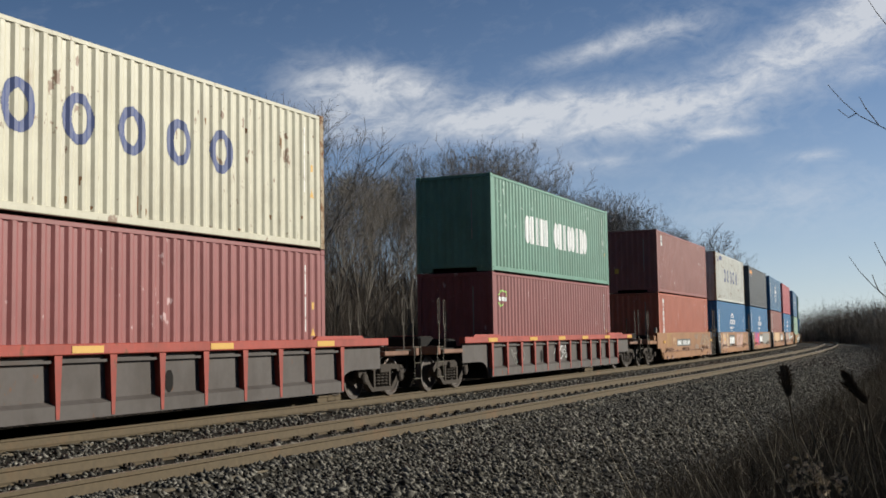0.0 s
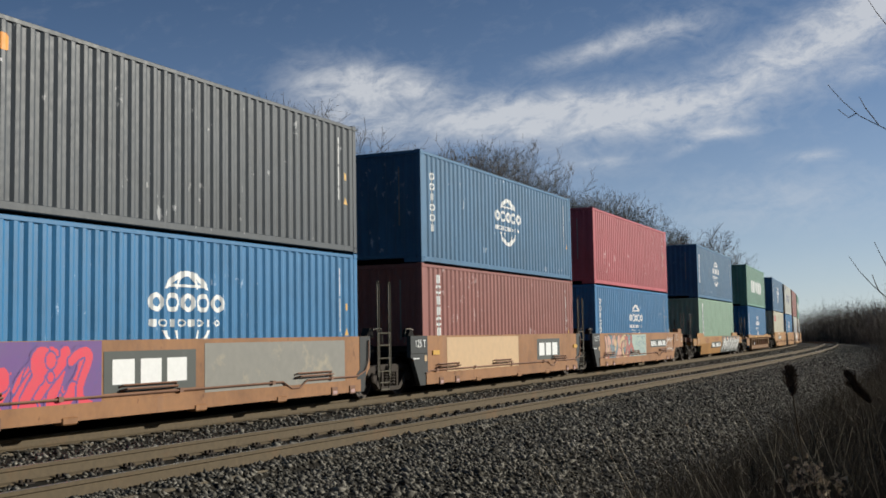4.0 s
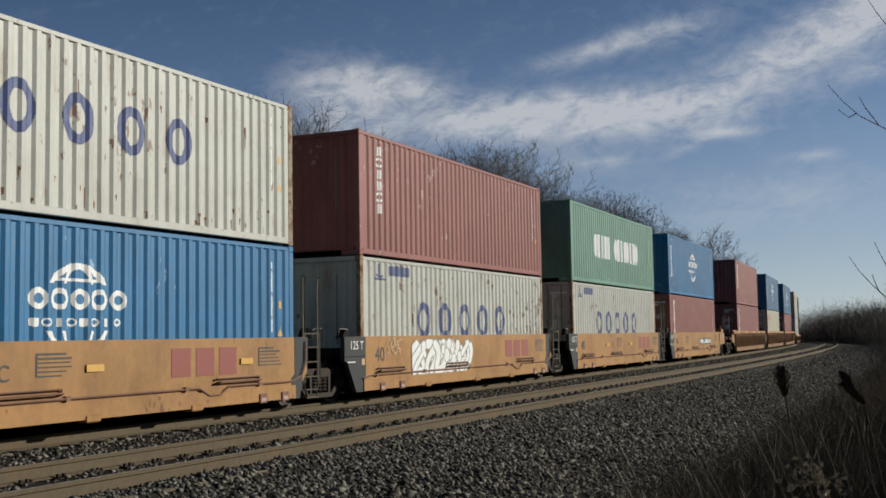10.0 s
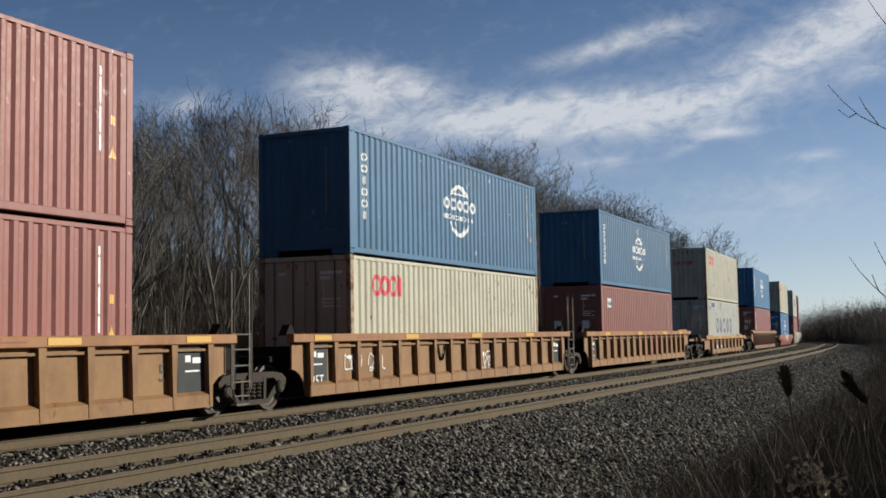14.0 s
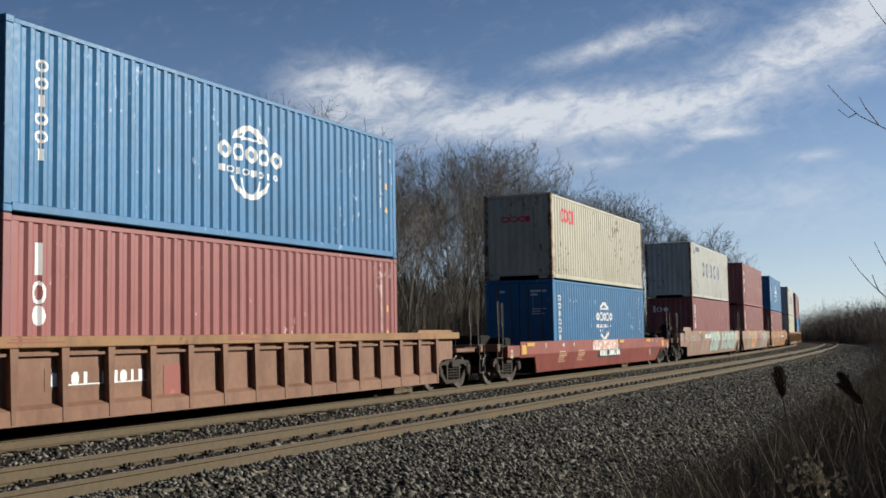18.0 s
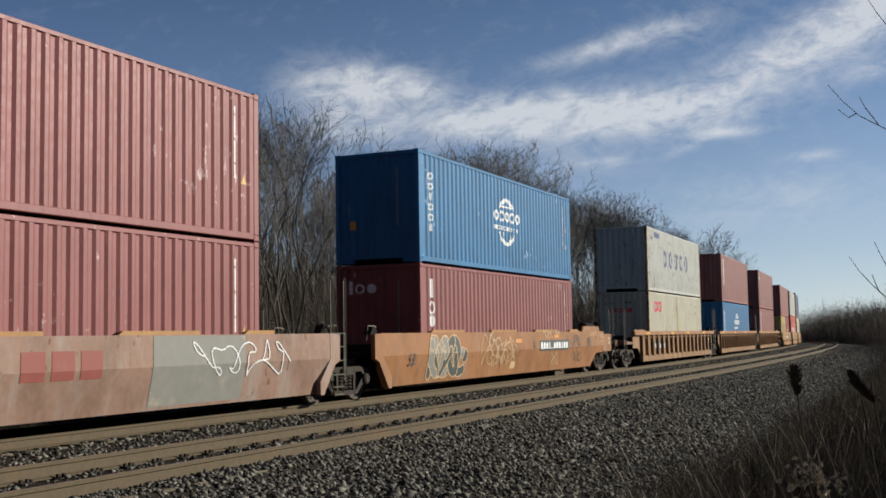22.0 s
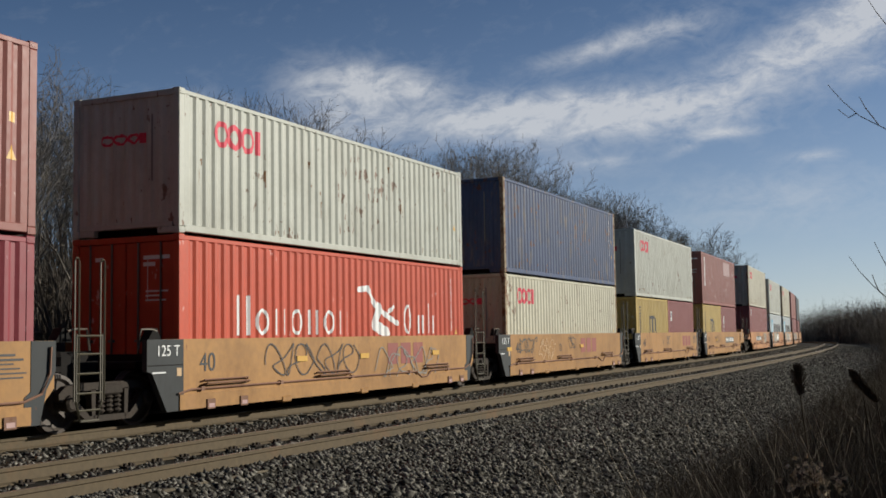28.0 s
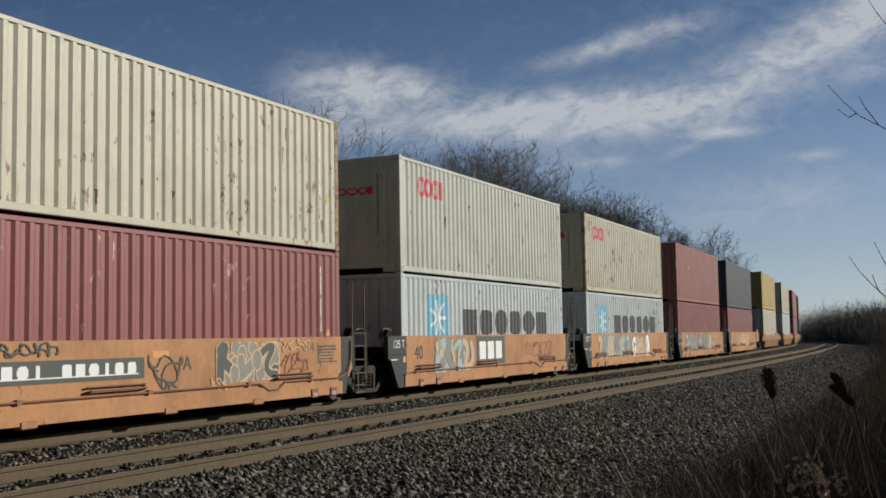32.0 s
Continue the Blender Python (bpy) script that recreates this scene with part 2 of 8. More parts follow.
M_BLUE = material("dark_blue_stencil_paint", (0.05, 0.075, 0.20), 0.6, 0.0, 0.12, 9.0, (0.25, 0.28, 0.38), 0.3, 3.0, False, 0.0)
M_RED = material("red_stencil_paint", (0.68, 0.03, 0.07), 0.6, 0.0, 0.08, 9.0, (0.60, 0.16, 0.16), 0.2, 3.0, False, 0.0)
M_OXRED = material("dull_red_stencil_paint", (0.27, 0.065, 0.05), 0.65, 0.0, 0.1, 9.0, (0.45, 0.18, 0.09), 0.3, 3.0, False, 0.0)
M_BLACK = material("black_stencil_paint", (0.03, 0.032, 0.036), 0.6, 0.0, 0.12, 9.0, (0.10, 0.09, 0.08), 0.3, 3.0, False, 0.0)
M_CARD = material("faded_white_card_paint", (0.50, 0.47, 0.41), 0.7, 0.0, 0.15, 12.0, (0.35, 0.25, 0.17), 0.4, 4.0, False, 0.0)
M_SKYBLUE = material("sky_blue_stencil_paint", (0.16, 0.46, 0.62), 0.6, 0.0, 0.08, 9.0)
M_YELLOW = material("yellow_reflector_sheeting", (0.62, 0.35, 0.05), 0.45, 0.0, 0.06, 12.0, (0.50, 0.28, 0.06), 0.2, 3.0, False, 0.0)
M_ORANGE = material("orange_stencil_paint", (0.85, 0.33, 0.05), 0.6, 0.0, 0.06, 12.0)
M_GREEN = material("lime_stencil_paint", (0.35, 0.62, 0.12), 0.6, 0.0, 0.06, 12.0)
M_TEAL = material("pale_teal_spray_paint", (0.35, 0.44, 0.39), 0.65, 0.0, 0.14, 5.0, (0.25, 0.40, 0.36), 0.4, 2.0, False, 0.0)
M_PINK = material("salmon_spray_paint", (0.52, 0.29, 0.22), 0.65, 0.0, 0.14, 5.0, (0.75, 0.45, 0.25), 0.4, 2.0, False, 0.0)
M_DULLRED = material("dull_red_spray_paint", (0.40, 0.10, 0.085), 0.65, 0.0, 0.14, 5.0, (0.5, 0.25, 0.15), 0.4, 2.0, False, 0.0)
M_GREYBLUE = material("grey_blue_spray_paint", (0.15, 0.22, 0.26), 0.65, 0.0, 0.14, 5.0, (0.3, 0.32, 0.3), 0.4, 2.0, False, 0.0)
M_PURPLE = material("purple_spray_paint", (0.14, 0.06, 0.24), 0.65, 0.0, 0.14, 5.0, (0.05, 0.07, 0.28), 0.5, 2.0, False, 0.0)
M_CREAM = material("cream_spray_paint", (0.56, 0.38, 0.21), 0.65, 0.0, 0.1, 5.0, (0.60, 0.40, 0.20), 0.4, 2.0, False, 0.0)
M_CHAR = material("charcoal_spray_paint", (0.055, 0.065, 0.06), 0.65, 0.0, 0.14, 5.0, (0.12, 0.13, 0.12), 0.3, 2.0, False, 0.0)
M_GREYSP = material("grey_spray_paint", (0.22, 0.215, 0.19), 0.65, 0.0, 0.14, 5.0, (0.42, 0.36, 0.25), 0.4, 2.0, False, 0.0)
M_PALEPATCH = material("pale_repainted_patch", (0.5, 0.33, 0.31), 0.35, 0.0, 0.1, 5.0, (0.36, 0.14, 0.12), 0.5, 2.0, True, 0.0)
M_PATCH = material("patch_of_fresh_orange_paint", (0.66, 0.27, 0.06), 0.55, 0.0, 0.05, 8.0, (0.55, 0.25, 0.09), 0.2, 2.0, False, 0.0)
RAIL_SIDE = material("rusty_rail_web", (0.119, 0.0931, 0.0608), 0.8, 0.0, 0.2, 12.0, (0.17, 0.105, 0.06), 0.5, 1.0, False, 0.2, 30.0, coords="Object")
RAIL_TOP = material("polished_rail_head", (0.30, 0.25, 0.185), 0.45, 0.4, 0.1, 8.0, (0.25, 0.19, 0.13), 0.3, 1.0)
TIE = material("weathered_oak_tie", (0.127, 0.106, 0.0782), 0.9, 0.0, 0.3, 8.0, (0.17, 0.15, 0.125), 0.5, 3.0, False, 0.5, 25.0, 0.3)
CLIP = material("dark_rail_anchor_iron", (0.045, 0.036, 0.03), 0.8, 0.0, 0.3, 30.0)
STONE = material("crushed_ballast_stone", (0.132, 0.124, 0.107), 0.9, 0.0, 0.25, 35.0, (0.10, 0.088, 0.064), 0.5, 8.0, False, 0.3, 60.0, 0.8, True)
SOIL = material("ballast_and_brown_soil", (0.0286, 0.0253, 0.0198), 0.95, 0.0, 0.5, 12.0, (0.045, 0.036, 0.026), 0.6, 0.6, False, 0.9, 18.0)
BARK = material("grey_brown_winter_bark", (0.088, 0.077, 0.066), 0.9, 0.0, 0.3, 14.0, (0.17, 0.155, 0.135), 0.4, 2.0, False, 0.4, 30.0, 0.25)
TWIG = material("brown_winter_twigs", (0.158, 0.141, 0.122), 0.9, 0.0, 0.25, 6.0, (0.15, 0.125, 0.10), 0.5, 0.8, False, 0.0, 30.0, 0.3)
# darker than the twigs: the shade low in the wood is in this colour
SCRUB = material("shade_dark_brush", (0.075, 0.062, 0.052), 0.95, 0.0, 0.3, 3.0, (0.09, 0.075, 0.055), 0.5, 0.3, False, 0.0, 30.0, 0.5, True)
# a paler scrub for the far end, with the air's haze mixed into its colour
HAZY = material("haze_tinted_scrub", (0.085, 0.073, 0.062), 0.95, 0.0, 0.3, 3.0, (0.10, 0.085, 0.065), 0.5, 0.3, False, 0.0, 30.0, 0.5, True)
DRY = material("dry_straw_grass", (0.064, 0.053, 0.04), 0.9, 0.0, 0.3, 8.0, (0.09, 0.075, 0.045), 0.5, 1.5, False, 0.0, 30.0, 0.5, True)
STRAW = material("pale_straw_stalk", (0.62, 0.54, 0.40), 0.9, 0.0, 0.2, 8.0, None, 0.0, 1.0, False, 0.0, 30.0, 0.4, True)
PLUME = material("dark_dry_seed_plume", (0.095, 0.073, 0.056), 0.95, 0.0, 0.3, 20.0)
SEED = material("tan_dry_flower_head", (0.72, 0.60, 0.44), 0.95, 0.0, 0.25, 20.0, None, 0.0, 1.0, False, 0.0, 30.0, 0.4, True)


# ---------------------------------------------------------------- mesh helpers
class Geo:
    """Gathers vertices and faces of one mesh."""
    def __init__(self):
        self.v, self.f = [], []

    def add(self, vs, fs):
        n = len(self.v)
        self.v += [tuple(q) for q in vs]
        self.f += [tuple(i + n for i in f) for f in fs]
        return self

    def box(self, x0, x1, y0, y1, z0, z1, bev=0.0):
        if bev <= 0:
            vs = [(x, y, z) for x in (x0, x1) for y in (y0, y1) for z in (z0, z1)]
            return self.add(vs, [(0, 1, 3, 2), (4, 6, 7, 5), (0, 4, 5, 1), (2, 3, 7, 6), (0, 2, 6, 4), (1, 5, 7, 3)])
        b = min(bev, (x1 - x0) / 2.2, (y1 - y0) / 2.2, (z1 - z0) / 2.2)
        ring = [(x0 + b, y0), (x1 - b, y0), (x1, y0 + b), (x1, y1 - b), (x1 - b, y1), (x0 + b, y1), (x0, y1 - b), (x0, y0 + b)]
        cx, cy = (x0 + x1) / 2, (y0 + y1) / 2
        sx, sy = 1 - 2 * b / (x1 - x0), 1 - 2 * b / (y1 - y0)
        vs = []
        for z, k in ((z0, 0), (z0 + b, 1), (z1 - b, 1), (z1, 0)):
            vs += [(x, y, z) if k else (cx + (x - cx) * sx, cy + (y - cy) * sy, z) for x, y in ring]
        fs = [tuple(range(7, -1, -1)), tuple(range(24, 32))]
        for lev in range(3):
            fs += [(lev * 8 + i, lev * 8 + (i + 1) % 8, lev * 8 + 8 + (i + 1) % 8, lev * 8 + 8 + i) for i in range(8)]
        return self.add(vs, fs)

    def prism(self, pts, y0, y1):
        """A polygon of (x, z) drawn out along y."""
        n = len(pts)
        vs = [(x, y0, z) for x, z in pts] + [(x, y1, z) for x, z in pts]
        return self.add(vs, [tuple(range(n)), tuple(range(2 * n - 1, n - 1, -1))] + [(i, (i + 1) % n, n + (i + 1) % n, n + i) for i in range(n)])

    def prism_x(self, pts, x0, x1):
        """A polygon of (y, z) drawn out along x."""
        n = len(pts)
        vs = [(x0, y, z) for y, z in pts] + [(x1, y, z) for y, z in pts]
        return self.add(vs, [tuple(range(n)), tuple(range(2 * n - 1, n - 1, -1))] + [(i, (i + 1) % n, n + (i + 1) % n, n + i) for i in range(n)])

    def tube(self, path, r0, r1=None, n=6, cap=True):
        r1 = r0 if r1 is None else r1
        path = [Vector(q) for q in path]
        vs, fs = [], []
        for i, q in enumerate(path):
            d = (path[min(i + 1, len(path) - 1)] - path[max(i - 1, 0)]).normalized()
            a = d.cross(Vector((0, 0, 1)) if abs(d.z) < 0.9 else Vector((1, 0, 0))).normalized()
            b = d.cross(a)
            r = r0 + (r1 - r0) * i / max(1, len(path) - 1)
            vs += [q + a * (r * math.cos(2 * math.pi * k / n)) + b * (r * math.sin(2 * math.pi * k / n)) for k in range(n)]
        for i in range(len(path) - 1):
            fs += [(i * n + k, i * n + (k + 1) % n, i * n + n + (k + 1) % n, i * n + n + k) for k in range(n)]
        if cap:
            fs += [tuple(range(n)), tuple(range(len(vs) - 1, len(vs) - n - 1, -1))]
        return self.add(vs, fs)

    def lathe(self, prof, cx, cz, n=20):
        """Rings of (y, radius) round an axis along y at (cx, cz)."""
        vs = [(cx + r * math.cos(2 * math.pi * k / n), y, cz + r * math.sin(2 * math.pi * k / n)) for y, r in prof for k in range(n)]
        fs = [(i * n + k, i * n + (k + 1) % n, i * n + n + (k + 1) % n, i * n + n + k) for i in range(len(prof) - 1) for k in range(n)]
        fs += [tuple(range(n)), tuple(range(len(vs) - 1, len(vs) - n - 1, -1))]
        return self.add(vs, fs)

    def mesh(self, name, smooth=False, fix=True):
        me = bpy.data.meshes.new(name)
        me.from_pydata(self.v, [], self.f)
        if fix:
            bm = bmesh.new()
            bm.from_mesh(me)
            bmesh.ops.recalc_face_normals(bm, faces=bm.faces[:])
            bm.to_mesh(me)
            bm.free()
        if smooth:
            me.polygons.foreach_set("use_smooth", [True] * len(me.polygons))
            me.set_sharp_from_angle(angle=radians(38))
        return me


MESHES = {}


def shared(key, mat, make, smooth=False):
    """One mesh for each key and material."""
    full = (key, mat.name)
    if full not in MESHES:
        me = make().mesh(key, smooth)
        me.materials.append(mat)
        MESHES[full] = me
    return MESHES[full]


def part(name, me, parent, label="", at=None):
    ob = new(name, me)
    ob.parent = parent
    if at is not None:
        ob.matrix_basis = at
    if label:
        ob["label"] = label
    return ob


def thing(name, label, category, group="", kind="", m=None):
    ob = new(name)
    ob.empty_display_size = 0.3
    if m is not None:
        ob.matrix_basis = m
    return tagged(ob, label, category, group, kind)


def boxed(key, mat, *args, bev=0.0):
    return shared(key, mat, lambda: Geo().box(*args, bev=bev))


# ---------------------------------------------------------------- the line of the railway
KNOT_S = [-400, 0, 30, 60, 90, 120, 150, 200, 600]
KNOT_K = [0.00052, 0.00052, 0.00071, 0.00127, 0.00063, 0.00076, 0.0016, 0.0014, 0.0014]
_ss = np.arange(-700, 900.1, 0.5)
_kk = np.interp(_ss, KNOT_S, KNOT_K) * (np.abs(_ss - 40) < 330)
_psi = np.concatenate([[0], np.cumsum((_kk[1:] + _kk[:-1]) / 2 * 0.5)])
_psi = _psi - np.interp(0, _ss, _psi) + 1.132
_xx = np.concatenate([[0], np.cumsum((np.cos(_psi[1:]) + np.cos(_psi[:-1])) / 2 * 0.5)])
_yy = np.concatenate([[0], np.cumsum((np.sin(_psi[1:]) + np.sin(_psi[:-1])) / 2 * 0.5)])
_xx = _xx - np.interp(0, _ss, _xx) - 7.906
_yy = _yy - np.interp(0, _ss, _yy) + 15.412


def on_line(s, q=0.0):
    """The place s metres up the line from the camera, q metres to its side of the train's track, and the line's bearing."""
    x, y, a = np.interp(s, _ss, _xx), np.interp(s, _ss, _yy), np.interp(s, _ss, _psi)
    return x + np.sin(a) * q, y - np.cos(a) * q, a


def fall(s):
    """The slight grade of the line."""
    return -0.0002 * s - 0.000005 * np.clip(s, 0, 250) ** 2


TRACK_GAP = 5.03
_grid = [(-400, -0.6), (-60, -0.6), (-24, -0.5), (-12, -0.62), (-7.5, -0.95), (-5.4, -0.85), (-3.2, -0.2), (-2.2, -0.185), (2.5, -0.235), (TRACK_GAP, -0.262),
         (6.30, -0.275), (6.42, -0.37), (7.4, -0.42), (8.1, -0.50), (10.0, -1.02), (11.2, -0.98), (12.4, -0.7), (14.0, -0.6), (18.0, -0.3), (26.0, 0.0), (60.0, 0.2), (400, 0.2)]
PROF_Q = [a for a, b in _grid]
PROF_Z = [b for a, b in _grid]


def ground_z(s, q):
    """Height of the ground."""
    return np.interp(q, PROF_Q, PROF_Z) + fall(s)


# ---------------------------------------------------------------- containers
SIZES = {"forty": (12.192, 2.896), "forty_low": (12.192, 2.591), "twenty": (6.058, 2.591)}
WIDE = 2.438
PITCH, DEEP = 0.278, 0.033


def wave_x(length, inset, pitch=PITCH):
    """Breaks of the pressed wall: distance along, and depth of the fold."""
    x0, x1 = -length / 2 + inset, length / 2 - inset
    n = int((x1 - x0) / pitch)
    lead = ((x1 - x0) - n * pitch) / 2
    rows = [(x0, 0.0)]
    for i in range(n):
        a = x0 + lead + i * pitch
        rows += [(a + 0.038 * pitch / 0.278, 0.0), (a + 0.100 * pitch / 0.278, DEEP), (a + 0.178 * pitch / 0.278, DEEP), (a + 0.240 * pitch / 0.278, 0.0)]
    return rows + [(x1, 0.0)]


def folded(rows, z0, z1, y, sign, th=0.02):
    """The pressed wall as a sheet with a back, y on the outside."""
    g = Geo()
    n = len(rows)
    vs = []
    for z in (z0, z1):
        vs += [(x, y + sign * d, z) for x, d in rows]
    for z in (z0, z1):
        vs += [(x, y + sign * (d + th), z) for x, d in rows]
    fs = []
    for i in range(n - 1):
        fs += [(i, i + 1, n + i + 1, n + i), (2 * n + i, 3 * n + i, 3 * n + i + 1, 2 * n + i + 1)]
    fs += [(0, n, 3 * n, 2 * n), (n - 1, 3 * n - 1, 4 * n - 1, 2 * n - 1)]
    return g.add(vs, fs)


def sheet(rows_depth, y, inside, x0, x1, z0, z1, step_z=0.025, step_x=0.04):
    """A painted mark lying on a wall: columns that follow the folds. inside(X, Z) says where the paint is."""
    xs = set(np.round(np.arange(x0, x1 + 1e-6, step_x), 4)) | {round(x1, 4)}
    if rows_depth:
        xs |= {round(x, 4) for x, d in rows_depth if x0 < x < x1}
    xs = np.array(sorted(xs))
    xs = xs[np.concatenate([[True], np.diff(xs) > 0.004])]
    nz = max(2, int(round((z1 - z0) / step_z)))
    zs = np.linspace(z0, z1, nz + 1)
    mx, mz = (xs[1:] + xs[:-1]) / 2, (zs[1:] + zs[:-1]) / 2
    X, Z = np.meshgrid(mx, mz, indexing="ij")
    hit = np.broadcast_to(inside(X, Z), X.shape)
    if rows_depth:
        dep = np.interp(xs, [r[0] for r in rows_depth], [r[1] for r in rows_depth])
    else:
        dep = np.zeros(len(xs))
    runs = []
    for i in range(len(mx)):
        edge = np.diff(np.concatenate([[0], hit[i].astype(int), [0]]))
        runs.append(list(zip(np.where(edge == 1)[0], np.where(edge == -1)[0])))
    marks_z = [sorted({k for ab in col for k in ab}) for col in runs]
    g, seen = Geo(), {}

    def corner(i, k):
        if (i, k) not in seen:
            seen[i, k] = len(g.v)
            g.v.append((float(xs[i]), float(y + dep[i] - 0.004), float(zs[k])))
        return seen[i, k]
    for i, col in enumerate(runs):
        left = marks_z[i - 1] if i else []
        right = marks_z[i + 1] if i + 1 < len(runs) else []
        for a, b in col:
            up = [b, *[k for k in right if a < k < b][::-1], a]
            down = [a, *[k for k in left if a < k < b], b]
            g.f.append(tuple([corner(i, k) for k in down] + [corner(i + 1, k) for k in up]))
    return g


def ring(cx, cz, rx, rz, th):
    return lambda X, Z: (((X - cx) / rx) ** 2 + ((Z - cz) / rz) ** 2 <= 1) & (((X - cx) / (rx - th)) ** 2 + ((Z - cz) / (rz - th)) ** 2 >= 1)


def disc(cx, cz, rx, rz):
    return lambda X, Z: ((X - cx) / rx) ** 2 + ((Z - cz) / rz) ** 2 <= 1


def slab(x0, x1, z0, z1):
    return lambda X, Z: (X >= x0) & (X <= x1) & (Z >= z0) & (Z <= z1)


def stroke(pts, w):
    """A drawn line of width w through the points."""
    def inside(X, Z):
        best = np.full(X.shape, 9.0)
        for (ax, az), (bx, bz) in zip(pts, pts[1:]):
            dx, dz = bx - ax, bz - az
            t = np.clip(((X - ax) * dx + (Z - az) * dz) / max(1e-9, dx * dx + dz * dz), 0, 1)
            best = np.minimum(best, np.hypot(X - ax - t * dx, Z - az - t * dz))
        return best <= w / 2
    return inside


def either(*fs):
    def inside(X, Z):
        m = np.zeros(X.shape, bool)
        for f in fs:
            m |= f(X, Z)
        return m
    return inside


def slotted(x0, x1, z0, z1, kind):
    """A plain bar; some are narrower, some have a rounded outline."""
    w, h = x1 - x0, z1 - z0
    if kind == 0:
        return slab(x0 + w * 0.28, x1 - w * 0.28, z0, z1)
    if kind == 1:
        return slab(x0, x1, z0, z1)
    if kind == 2:
        return disc((x0 + x1) / 2, (z0 + z1) / 2, w * 0.56, h * 0.54)
    if kind == 4:
        return ring((x0 + x1) / 2, (z0 + z1) / 2, w * 0.5, h * 0.52, min(w, h) * 0.26)
    return lambda X, Z: np.abs((X - (x0 + x1) / 2) / (w * 0.5)) ** 4 + np.abs((Z - (z0 + z1) / 2) / (h * 0.5)) ** 4 <= 1


def row_of_blocks(x0, x1, z0, z1, n, kinds, gap=0.22, skip=()):
    w = (x1 - x0) / n
    return either(*[slotted(x0 + i * w, x0 + (i + 1 - gap) * w, z0, z1, kinds[i % len(kinds)]) for i in range(n) if i not in skip])


def globe(cx, cz):
    """A round emblem: an outline with meridians, and two rows of blocks across it."""
    band = either(row_of_blocks(cx - 1.02, cx + 1.12, cz + 0.0, cz + 0.32, 5, (4,), 0.10),
                  row_of_blocks(cx - 1.0, cx + 1.02, cz - 0.26, cz - 0.13, 8, (3, 4, 0, 4), 0.26))
    gap = slab(cx - 1.2, cx + 1.2, cz - 0.33, cz + 0.40)
    lines = either(ring(cx, cz, 0.76, 0.72, 0.10), ring(cx, cz, 0.40, 0.72, 0.08), slab(cx - 0.72, cx + 0.72, cz + 0.43, cz + 0.48))
    disk = disc(cx, cz, 0.76, 0.72)
    return lambda X, Z: band(X, Z) | (lines(X, Z) & disk(X, Z) & ~gap(X, Z))


